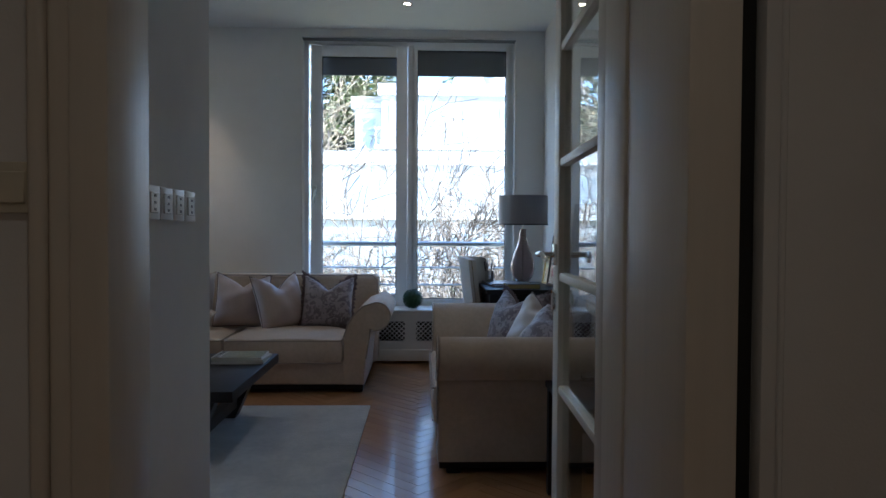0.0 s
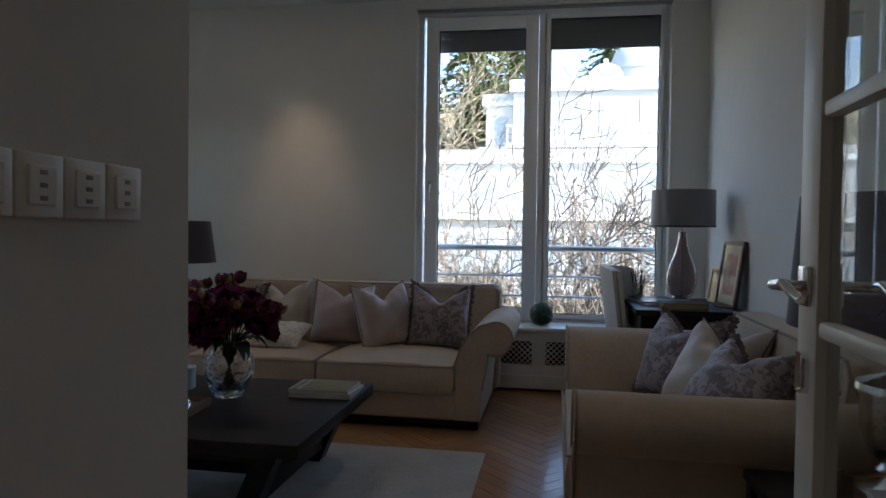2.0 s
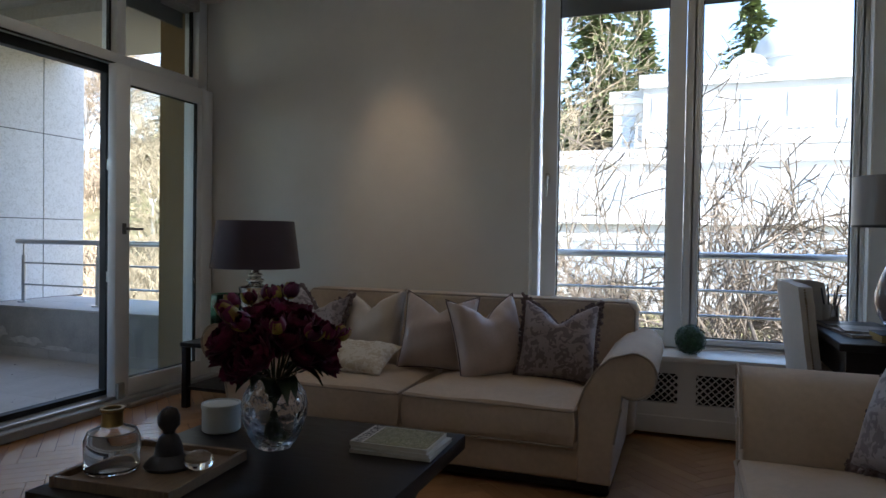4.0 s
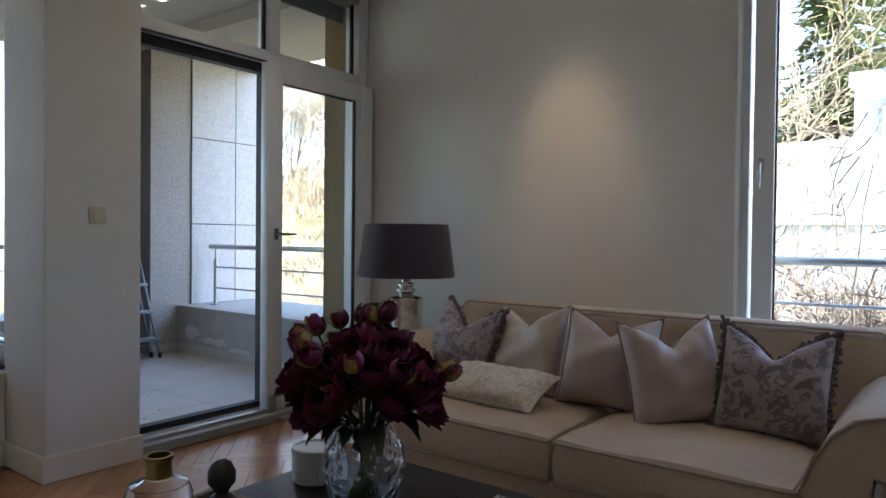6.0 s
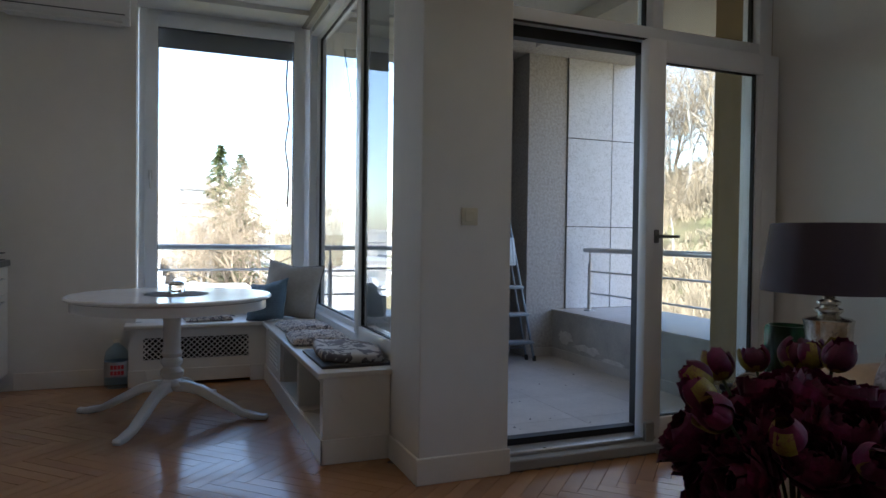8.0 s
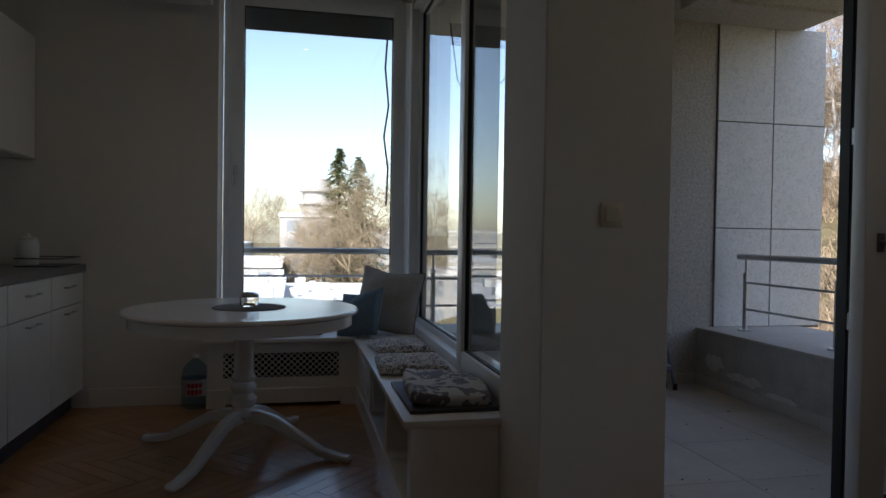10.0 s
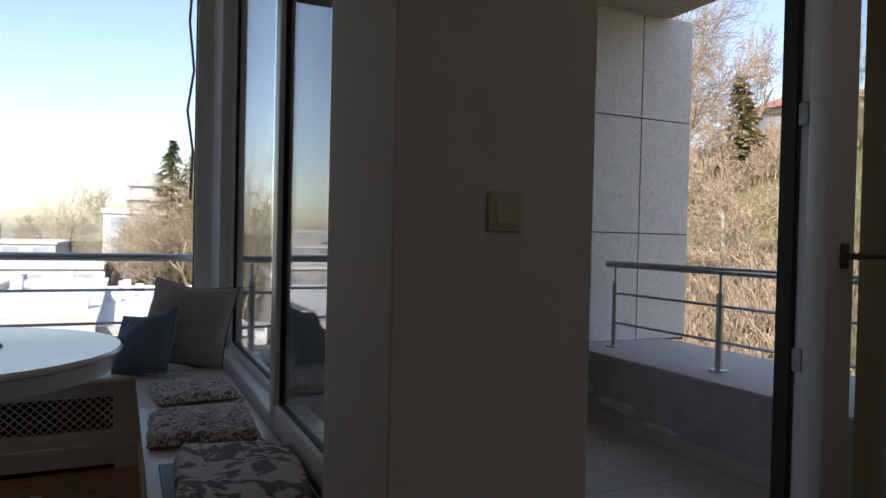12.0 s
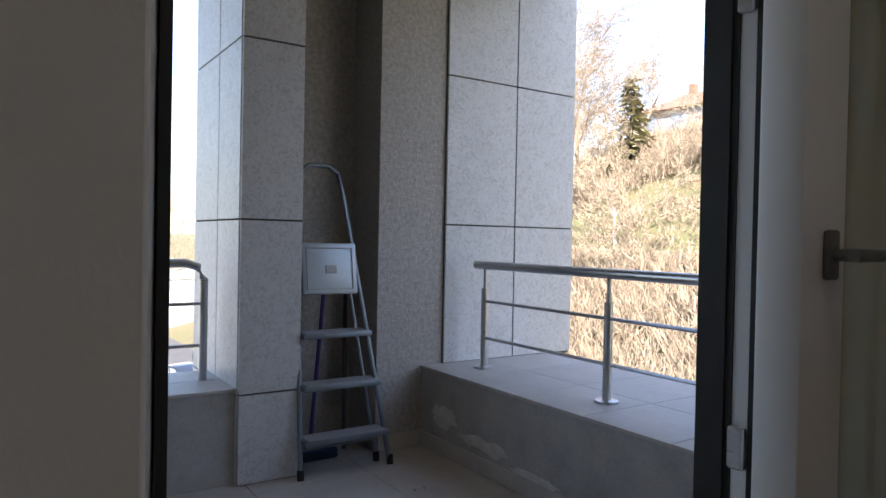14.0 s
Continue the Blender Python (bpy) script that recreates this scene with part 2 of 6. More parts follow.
def prism(poly, axis, a0, a1):
    """A closed outline in the plane across an axis, drawn out from a0 to a1."""
    bm = bmesh.new()

    def at(u, v, w):
        return {"x": (w, u, v), "y": (u, w, v), "z": (u, v, w)}[axis]
    lo = [bm.verts.new(at(u, v, a0)) for u, v in poly]
    hi = [bm.verts.new(at(u, v, a1)) for u, v in poly]
    bm.faces.new(lo[::-1])
    bm.faces.new(hi)
    for i in range(len(poly)):
        j = (i + 1) % len(poly)
        bm.faces.new((lo[i], lo[j], hi[j], hi[i]))
    bmesh.ops.recalc_face_normals(bm, faces=bm.faces)
    return bm


def mesh_of(bm, name, material, smooth=True, angle=40):
    me = bpy.data.meshes.new(name)
    if smooth:
        for f in bm.faces:
            f.smooth = True
        for e in bm.edges:
            if len(e.link_faces) == 2 and e.calc_face_angle(0) > radians(angle):
                e.smooth = False
    bm.to_mesh(me)
    bm.free()
    me.materials.append(material)
    return me


def part(name, bm, material, parent, label="", smooth=True):
    ob = new(name, mesh_of(bm, name, material, smooth))
    ob.parent = parent
    if label:
        ob["label"] = label
    return ob


def thing(name, m, label, category, group=""):
    ob = new(name)
    ob.empty_display_size = 0.05
    ob.matrix_world = m
    return tagged(ob, label, category, group)


def fixed(name, bm, material, label="", category="", smooth=True):
    """A piece of the setting."""
    return tagged(new(name, mesh_of(bm, name, material, smooth)), label, category, "", "structure")


def single(name, m, bm, material, label, category, group="", smooth=True):
    ob = new(name, mesh_of(bm, name, material, smooth))
    ob.matrix_world = m
    return tagged(ob, label, category, group)


def pillow(w, h, d, nx=22, ny=22, chop=0.0, seed=0, corner=0.12):
    """A soft cushion in the local xz plane, its base at z = 0; chop: the dent in its top edge."""
    rnd = random.Random(seed)
    ph = [rnd.uniform(0, 6.28) for _ in range(6)]
    bm = bmesh.new()
    grid = {}
    for side in (-1, 1):
        for i in range(nx + 1):
            for j in range(ny + 1):
                u, v = 2 * i / nx - 1, 2 * j / ny - 1
                edge = i in (0, nx) or j in (0, ny)
                if side == 1 and edge:
                    grid[side, i, j] = grid[-1, i, j]
                    continue
                pinch = 1 - corner * (1 - abs(u) ** 2) * 0.6 * abs(v) ** 6
                pinchv = 1 - corner * (1 - abs(v) ** 2) * 0.6 * abs(u) ** 6
                x, z = u * w / 2 * pinchv, (v * pinch * 0.5 + 0.5) * h
                fat = max(0.0, (1 - u * u) * (1 - v * v)) ** 0.42
                cut = chop * (math.exp(-(abs(u) / 0.42) ** 1.25) - 0.22 * abs(u) ** 3) * max(0, v) ** 1.6
                z -= cut * h
                y = side * d / 2 * fat * (1 - 0.35 * cut * 4 * (v > 0))
                y += 0.02 * d * side * fat * (math.sin(7 * u + ph[0] + 3 * v) + math.sin(9 * v + ph[1] - 4 * u)) + 0.05 * d * fat * math.sin(4 * u * v + ph[2]) * side
                y += 0.05 * d * math.sin(2.3 * u + ph[3]) + side * d * 0.06 * fat * math.sin(16 * abs(u) + 5 * v + ph[4]) * max(0, v) ** 2
                grid[side, i, j] = bm.verts.new((x, y, z))
    for side in (-1, 1):
        for i in range(nx):
            for j in range(ny):
                q = [grid[side, i, j], grid[side, i + 1, j], grid[side, i + 1, j + 1], grid[side, i, j + 1]]
                if len(set(q)) == 4:
                    bm.faces.new(q if side == -1 else q[::-1])
    bmesh.ops.recalc_face_normals(bm, faces=bm.faces)
    rim = [grid[-1, i, 0].co.copy() for i in range(nx)] + [grid[-1, nx, j].co.copy() for j in range(ny)] + \
          [grid[-1, i, ny].co.copy() for i in range(nx, 0, -1)] + [grid[-1, 0, j].co.copy() for j in range(ny, -1, -1)]
    return bm, rim


def scatter_pillow(m, w, h, d, material, rim_mat, label, chop=0.1, seed=1, rim=0.004, fringe=False, group="sofa cushions"):
    t = thing("throw_pillow", m, label, "pillow", group)
    bm, edge = pillow(w, h, d, chop=chop, seed=seed)
    part("pillow_cover", bm, material, t)
    bm = bmesh.new()
    if fringe:
        rnd = random.Random(seed)
        for a, b in zip(edge, edge[1:]):
            for k in range(5):
                p = a.lerp(b, k / 5)
                out = Vector((p.x, 0, p.z - h / 2)).normalized()
                q = p + out * rnd.uniform(0.006, 0.018) + Vector((rnd.uniform(-.012, .012), rnd.uniform(-.016, .016), rnd.uniform(-.012, .012)))
                tube(bm, [p - out * 0.006, q], 0.010, 5, 0.007)
        part("fringe", bm, rim_mat, t, "ruffled dark fringe")
    else:
        tube(bm, edge, rim, 6, caps=False)
        part("piping", bm, rim_mat, t)
    return t


# ---- the large structure ----
XW, XE, YN, ZC = -3.555, 1.08, 6.30, 3.0          # living room: balcony wall, east wall, north wall, ceiling
XB, XG = -6.29, -6.65                              # dining corner: west wall, west window
fixed("floor", boxes((-3.62, 1.4, -2.2, 6.6, -0.25, -0.006), (-6.9, -3.62, 0.95, 4.2, -0.25, -0.006)), JOINT, "oak herringbone parquet floor", "floor")
fixed("ceiling", boxes((-6.9, 1.4, -2.2, 6.62, ZC, ZC + 0.3)), CEIL, "white painted ceiling", "ceiling")
# north wall round its window
NW0, NW1, NWB, NWT = -1.13, 0.82, 0.46, 2.93
fixed("wall_north", boxes((XW - 0.15, NW0, YN, 6.62, -0.25, ZC), (NW1, 1.4, YN, 6.62, -0.25, ZC),
                          (NW0, NW1, YN, 6.62, NWT, ZC), (NW0, NW1, YN, 6.62, -0.25, NWB)), WALL, "off-white painted plaster wall", "wall")
fixed("wall_east", boxes((XE, 1.4, 1.6, YN, -0.25, ZC)), WALL, "off-white painted plaster wall", "wall")
# hall side with its doorway
DY0, DY1 = 1.13, 1.37
fixed("wall_south", boxes((-0.95, -0.60, 1.245, 1.36, -0.25, ZC), (0.47, 1.4, 1.31, 1.6, -0.25, ZC), (0.47, 1.4, DY0, 1.31, 2.22, ZC), (-0.62, 0.47, DY0, DY1, 2.15, ZC)),
      WALL, "off-white painted plaster wall with a doorway", "wall")
fixed("wall_stub", boxes((-0.95, -0.66, 1.36, 2.14, -0.25, ZC), bevel=0.004), WALL, "painted wall end with light switches", "wall")
fixed("wall_hall", boxes((-1.05, -0.95, -2.2, 1.36, -0.25, ZC), (0.9, 1.1, -2.2, 1.305, -0.25, ZC), (-0.95, 1.1, -2.3, -2.2, -0.25, ZC)),
      WALL, "off-white hall wall", "wall")
fixed("wall_kitchen", boxes((-6.9, -0.95, 0.95, 1.2, -0.25, ZC)), WALL, "off-white kitchen wall", "wall")
# dining corner
fixed("wall_west", boxes((-6.62, XB, 1.2, 2.70, -0.25, ZC), (-6.85, XB, 2.70, 4.12, 2.96, ZC), (-6.85, -6.60, 2.70, 4.12, -0.25, 0.44)),
      WALL, "off-white painted wall round the window", "wall")
fixed("column", boxes((-4.0, XW, 4.005, 4.466, -0.25, ZC), bevel=0.004), WALL, "square off-white painted column", "column")
fixed("wall_bench", boxes((-6.6, -4.0, 4.05, 4.2, -0.25, 0.44), (-6.6, -4.0, 4.03, 4.2, 2.95, ZC)), WALL, "low wall below the bench window", "wall")
fixed("wall_balcony_head", boxes((-3.86, XW, 4.46, 6.30, 2.93, ZC)), WALL, "painted wall strip above the balcony door", "wall")


def skirting(name, x0, x1, y0, y1, h=0.125, material=TRIM):
    bm = boxes((x0, x1, y0, y1, 0, h), bevel=0.004)
    return fixed(name, bm, material, "white painted skirting board", "baseboard")


skirting("baseboard_north", -3.4, -1.0, YN - 0.016, YN)
skirting("baseboard_column_front", XW, XW + 0.016, 3.989, 4.475)
skirting("baseboard_column_side", -3.965, XW, 3.989, 4.005)
skirting("baseboard_west", XB, XB + 0.016, 1.9, 2.66)
skirting("baseboard_east", XE - 0.016, XE, 1.6, 6.3)
skirting("baseboard_stub", -0.66, -0.644, 1.4, 2.14)

# ---- door casing in the hall ----
fixed("door_frame", boxes((-0.60, -0.535, 1.215, 1.385, 0, 2.15), (0.385, 0.47, DY0, 1.62, 0, 2.15), (-0.535, 0.385, DY0, DY1, 2.06, 2.15), bevel=0.006, seg=2),
      CREAM, "cream gloss-painted door lining", "door frame")
for k, (x0, x1, y0, y1) in enumerate(((-0.64, -0.60, 1.225, 1.245), (-0.668, -0.64, 1.215, 1.245), (0.38, 0.425, 1.44, 1.585), (0.425, 0.45, 1.27, 1.44), (0.45, 0.475, 1.14, 1.27))):
    fixed(f"trim_{k + 1}", boxes((x0, x1, y0, y1, 0, 2.2), bevel=0.009, seg=3), CREAM, "cream moulded door casing", "trim")
fixed("trim_6", boxes((0.572, 0.9, 1.262, 1.30, 0, 2.2), bevel=0.006, seg=2), WALL, "off-white painted panel beside the doorway", "trim")
fixed("trim_7", boxes((0.598, 0.61, 1.254, 1.262, 0, 2.2), bevel=0.003), WALL, "thin moulding on the painted panel", "trim")
# solid strip in seal black; its colour stands for shade in the gap
fixed("trim_8", boxes((0.476, 0.568, 1.29, 1.309, 0, 2.2)), SEAL, "black strip painting the shade of the gap beside the door casing", "trim")


def sash(name, parent, x0, x1, z0, z1, y, depth=0.07, rail=0.085, material=None, glass_label=""):
    """A framed pane in the local xz plane: four profiles, a dark seal and the glass."""
    material = material or PVC
    f = part(name, boxes((x0, x0 + rail, y, y + depth, z0, z1), (x1 - rail, x1, y, y + depth, z0, z1),
                         (x0 + rail, x1 - rail, y, y + depth, z0, z0 + rail), (x0 + rail, x1 - rail, y, y + depth, z1 - rail, z1), bevel=0.006, seg=2), material, parent)
    a, b, c, d = x0 + rail, x1 - rail, z0 + rail, z1 - rail
    part("seal", boxes((a, a + 0.007, y + 0.018, y + 0.04, c, d), (b - 0.007, b, y + 0.018, y + 0.04, c, d),
                       (a + 0.007, b - 0.007, y + 0.018, y + 0.04, c, c + 0.007), (a + 0.007, b - 0.007, y + 0.018, y + 0.04, d - 0.007, d)), SEAL, f)
    g = part("pane", boxes((a, b, y + 0.026, y + 0.032, c, d)), GLASS, f)
    g.visible_shadow = False
    return f


def lever(parent, x, y, z, way=1, turn=0, reach=0.12, material=None):
    """A window or door lever: rose, neck and grip; turn 1: the grip points down."""
    bm = boxes((x - 0.015, x + 0.015, y - 0.012, y, z - 0.036, z + 0.036), bevel=0.005, seg=2)
    tube(bm, [(x, y, z), (x, y - 0.045, z)], 0.009, 10)
    if turn:
        tube(bm, [(x, y - 0.04, z + 0.01), (x, y - 0.045, z - 0.02), (x, y - 0.045, z - reach)], 0.009, 10, 0.007)
    else:
        tube(bm, [(x - way * 0.012, y - 0.042, z), (x + way * 0.05, y - 0.047, z), (x + way * reach, y - 0.045, z)], 0.01, 10, 0.008)
    return part("handle", bm, material or STEEL, parent, "metal lever handle")


# ---- north window ----
win = tagged(new("window_1"), "tall two-part white window with half-raised grey blind", "window", "", "structure")
win.matrix_world = pose(0, 6.38, 0)
part("window_frame", boxes((NW0, NW0 + 0.05, 0, 0.09, NWB, NWT), (NW1 - 0.05, NW1, 0, 0.09, NWB, NWT), (NW0 + 0.05, NW1 - 0.05, 0, 0.09, NWB, NWB + 0.05),
                           (NW0 + 0.05, NW1 - 0.05, 0, 0.09, NWT - 0.05, NWT), (-0.17, -0.11, 0, 0.09, NWB + 0.05, NWT - 0.05), bevel=0.005), PVC, win)
s1 = sash("sash", win, -1.055, -0.172, 0.485, 2.865, -0.03, rail=0.1)
lever(s1, -1.015, -0.03, 1.54, turn=1)
part("hinge", boxes((-0.19, -0.15, -0.042, -0.03, 0.505, 0.60), bevel=0.004), GREYP, s1, "grey hinge cover")
sash("fixed_light", win, -0.13, 0.79, 0.49, 2.89, 0.0, rail=0.05)
part("blind_box", boxes((NW0 - 0.01, NW1 + 0.01, -0.035, 0.02, NWT - 0.02, NWT + 0.012), bevel=0.004), GREYP, win, "grey blind guide strip")
part("blind", boxes((-0.97, -0.25, 0.085, 0.1, 2.62, 2.9), (-0.1, 0.76, 0.085, 0.1, 2.62, 2.9)), BLIND, win, "grey slatted roller shutter end")
fixed("window_reveal", boxes((NW0, NW0 + 0.012, 6.29, 6.38, NWB, NWT - 0.03), (NW1 - 0.012, NW1, 6.29, 6.38, NWB, NWT - 0.03), bevel=0.003), TRIM, "white window edge trim", "trim")
part("outer_sill", boxes((NW0, NW1, 0.09, 0.3, 0.46, 0.49), bevel=0.004), STEEL, win)

# ---- west window, bench window ----
win = tagged(new("window_2"), "large white window with grey shutter end, bright outside", "window", "", "structure")
win.matrix_world = pose(XG + 0.02, 0, 0, 0, 0, 90)      # local x runs north, local -y into the room
part("window_frame", boxes((2.70, 2.76, 0, 0.09, 0.44, 2.96), (4.02, 4.08, 0, 0.09, 0.44, 2.96), (2.76, 4.02, 0, 0.09, 0.44, 0.50), (2.76, 4.02, 0, 0.09, 2.90, 2.96), bevel=0.005), PVC, win)
s1 = sash("sash", win, 2.75, 4.03, 0.49, 2.915, -0.03, rail=0.095)
lever(s1, 2.79, -0.03, 1.62, turn=1)
part("blind", boxes((2.84, 3.94, 0.085, 0.1, 2.68, 2.9)), BLIND, win, "grey slatted roller shutter end")
win = tagged(new("window_3"), "grey-framed side window beside the bench", "window", "", "structure")
win.matrix_world = pose(0, 4.07, 0)
part("window_frame", boxes((-6.60, -6.565, 0, 0.14, 0.44, 2.95), (-4.06, -4.0, 0, 0.14, 0.44, 2.95), (-6.565, -4.06, 0, 0.14, 0.44, 0.51), (-6.565, -4.06, 0, 0.14, 2.88, 2.95),
                           (-5.0, -4.9, 0.0, 0.12, 0.51, 2.88), bevel=0.005), PVC, win)
sash("sash", win, -6.57, -4.955, 0.50, 2.89, 0.06, rail=0.045)
s1 = sash("sash", win, -4.90, -4.05, 0.49, 2.90, -0.02, depth=0.11, rail=0.085)
part("gasket", boxes((-4.815, -4.80, 0.03, 0.16, 0.575, 2.815), (-4.90, -4.897, -0.016, 0.0, 0.5, 2.89)), GREYP, win)
part("vent_grille", boxes((-6.45, -5.8, -0.012, 0, 2.885, 2.915), bevel=0.003), GREYP, win, "grey slot vent")

# ---- balcony door ----
door = tagged(new("door_1"), "white tilt-and-slide balcony door, slid open", "door", "", "structure")
door.matrix_world = pose(XW, 0, 0, 0, 0, 90)            # local x runs north, local y to the balcony
F0, F1, FM = 4.468, 6.30, 5.41                          # frame ends; the mullion's edge of the opening
FY, FZ = 0.15, 0.285                                   # the frame's faces towards the room and the balcony
part("door_frame", boxes((F0, F0 + 0.03, FY, FZ, 0, 2.93), (F1 - 0.1, F1, FY, FZ, 0, 2.93), (F0 + 0.03, F1 - 0.1, FY, FZ, 2.87, 2.93),
                         (F0 + 0.03, F1 - 0.1, FY, FZ, 2.256, 2.325), (FM, FM + 0.075, FY, FZ, 0.06, 2.256), (FM, FM + 0.075, FY, FZ, 2.325, 2.87),
                         bevel=0.006, seg=2), PVC, door)
part("threshold", boxes((F0, F1, 0.0, 0.31, 0, 0.055), bevel=0.006), GREYP, door, "grey metal threshold")
part("track", boxes((FM - 0.05, F1 - 0.03, -0.03, 0.03, 0, 0.03), (F0, FM, 0.06, 0.09, 0.055, 0.075), bevel=0.004), STEEL, door)
part("gasket", boxes((F0 + 0.03, F0 + 0.04, 0.146, 0.288, 0.055, 2.256), (FM - 0.006, FM, 0.235, 0.288, 0.055, 2.256), (FM, FM + 0.02, 0.285, 0.291, 0.055, 2.256), (F0 + 0.03, FM, 0.225, 0.288, 2.195, 2.256),
                     (F0 + 0.03, FM, 0.225, 0.288, 0.055, 0.09)), SEAL, door, "black rubber seal")
part("inner_seal", boxes((FM - 0.003, FM, 0.158, 0.170, 0.06, 2.256), (FM - 0.003, FM, 0.178, 0.192, 0.06, 2.256), (FM - 0.003, FM, 0.222, 0.234, 0.06, 2.256), (F0 + 0.03, F1 - 0.1, 0.145, 0.15, 2.244, 2.256)), SEAL, door, "thin black inner seal")
for z in (0.845, 1.59):
    part("striker", boxes((FM - 0.016, FM, 0.192, 0.222, z - 0.035, z + 0.035), bevel=0.004), STEEL, door, "steel lock keep")
for a, b in ((F0 + 0.03, FM), (FM + 0.075, F1 - 0.1)):
    g = part("pane", boxes((a, b, 0.215, 0.221, 2.325, 2.87)), GLASS, door, "transom pane")
    g.visible_shadow = False
    part("seal", boxes((a, a + 0.015, 0.205, 0.23, 2.325, 2.87), (b - 0.015, b, 0.205, 0.23, 2.325, 2.87)), SEAL, door)
part("blind", boxes((FM + 0.085, F1 - 0.12, 0.29, 0.305, 2.72, 2.87)), BLIND, door, "grey blind end")
g = part("pane", boxes((FM + 0.075, F1 - 0.1, 0.25, 0.256, 0.06, 2.256)), GLASS, door, "fixed glass panel")
g.visible_shadow = False
leaf = sash("leaf", door, 5.320, 6.262, 0.055, 2.233, 0.062, depth=0.07, rail=0.118)
part("edge_strip", boxes((6.098, 6.1435, 0.066, 0.09, 0.175, 2.113)), PVC, leaf)
part("edge_seal", boxes((6.09, 6.0978, 0.075, 0.1, 0.175, 2.113)), SEAL, leaf)
lever(leaf, 5.385, 0.062, 1.165, way=1, material=mat("brushed_grey_metal", (0.2, 0.2, 0.2), 0.4, 0.8))
part("runner_cap", boxes((5.32, 5.38, 0.035, 0.061, 0.03, 0.16), bevel=0.006), GREYP, leaf)

# ---- balcony ----
BX, BY = -6.35, 6.47
fixed("balcony_floor", boxes((-7.2, -3.6, 4.2, 7.6, -0.3, -0.032)), GROUT, "balcony slab", "floor")
fixed("balcony_ceiling", boxes((-7.4, -3.5, 4.0, 7.40, 2.95, 3.3), (-6.4, -5.95, 4.2, 7.30, 2.925, 2.95), (-5.95, -3.7, 5.95, 6.2, 2.84, 2.95)), STUCCO, "rough plastered balcony soffit with a beam", "ceiling")
fixed("parapet_north", boxes((-6.5, -3.6, BY, 7.42, -0.3, 0.43)), CONCRETE, "grey rendered parapet with flaking patch", "parapet")
fixed("parapet_west", boxes((-6.85, BX, 4.2, 5.4, -0.3, 0.43)), CONCRETE, "grey rendered parapet", "parapet")
fixed("balcony_pillar", boxes((-7.2, -6.325, 5.37, 5.67, -0.3, 2.95)), GROUT, "pillar core behind stone tiles", "pillar")
fixed("wall_niche", boxes((-7.1, -6.78, 5.5, 6.4, -0.3, 2.95), (-6.78, -6.45, 6.17, 6.605, -0.3, 2.95)), STUCCO, "roughcast niche wall", "wall")
fixed("balcony_end_wall", boxes((-6.85, -6.44, 6.605, 7.62, 0.43, 2.95)), GROUT, "end wall core behind stone tiles", "wall")
fixed("ochre_pier", boxes((-4.165, XW - 0.15, 6.30, 6.96, -0.3, 2.95)), OCHRE, "ochre stucco pier beside the balcony door", "wall")
fixed("wall_balcony_south", boxes((-4.15, -3.855, 4.468, 4.49, -0.3, 2.95)), STUCCO, "roughcast balcony wall", "wall")
fixed("facade", boxes((-6.9, 1.4, 6.62, 6.64, -7, -0.25), (-6.9, -6.88, 1.0, 6.62, -7, -0.25), (1.38, 1.4, -2.3, 6.62, -7, -0.25), (-6.9, 1.4, -2.3, -2.28, -7, -0.25)),
      OCHRE, "stucco facade below the flat", "wall")
fixed("roof_slab", boxes((-6.95, 1.5, -2.4, 6.7, 3.3, 3.6)), CONCRETE, "flat roof slab", "roof")


def railing(name, m, length, posts, top=1.035, base=0.445, bars=(0.62, 0.83), end=False):
    """A steel balustrade along local x: posts with sleeves and feet, a top rail, thin bars."""
    r = thing(name, m, "brushed steel balustrade with round rails", "railing", "balcony railings")
    bm = bmesh.new()
    if end:
        tube(bm, [(length, 0, top), (0.09, 0, top), (0.03, 0, top - 0.02), (0.0, 0, top - 0.08), (0, 0, base)], 0.022, 12)
    else:
        tube(bm, [(-0.09, 0, top), (length, 0, top)], 0.024, 12)
    part("top_rail", bm, STEEL, r)
    for x in posts:
        p = part("post", tube(tube(bmesh.new(), [(x, 0, base), (x, 0, top - 0.13)], 0.021, 12), [(x, 0, top - 0.13), (x, 0, top - 0.01)], 0.010, 8), STEEL, r)
        part("foot", lathe([(0, base), (0.055, base), (0.055, base + 0.012), (0.025, base + 0.016), (0, base + 0.016)], 20, cx=x), STEEL, p)
    for z in bars:
        part("bar", tube(bmesh.new(), [(0, 0, z), (length, 0, z)], 0.009, 8), STEEL, r)
    return r


railing("balustrade", pose(-6.2, 6.73, 0), 2.05, (0.0, 0.935, 1.87))
railing("balustrade", pose(-6.62, 5.27, 0, 0, 0, -90), 1.1, (1.0,), end=True)
# rails outside the windows
railing("window_rail", pose(-1.15, 6.80, 0), 2.05, (0.02, 2.0), base=0.40, bars=(0.64, 0.81), top=1.045)
railing("window_rail", pose(-6.98, 2.5, 0, 0, 0, 90), 1.75, (0.02, 1.72), base=0.38, bars=(0.625, 0.828), top=1.03)
fixed("ledge", boxes((-7.05, -6.85, 2.4, 4.3, 0.2, 0.38), (-1.3, 1.0, 6.72, 6.9, 0.22, 0.40)), CONCRETE, "concrete window ledge", "ledge")


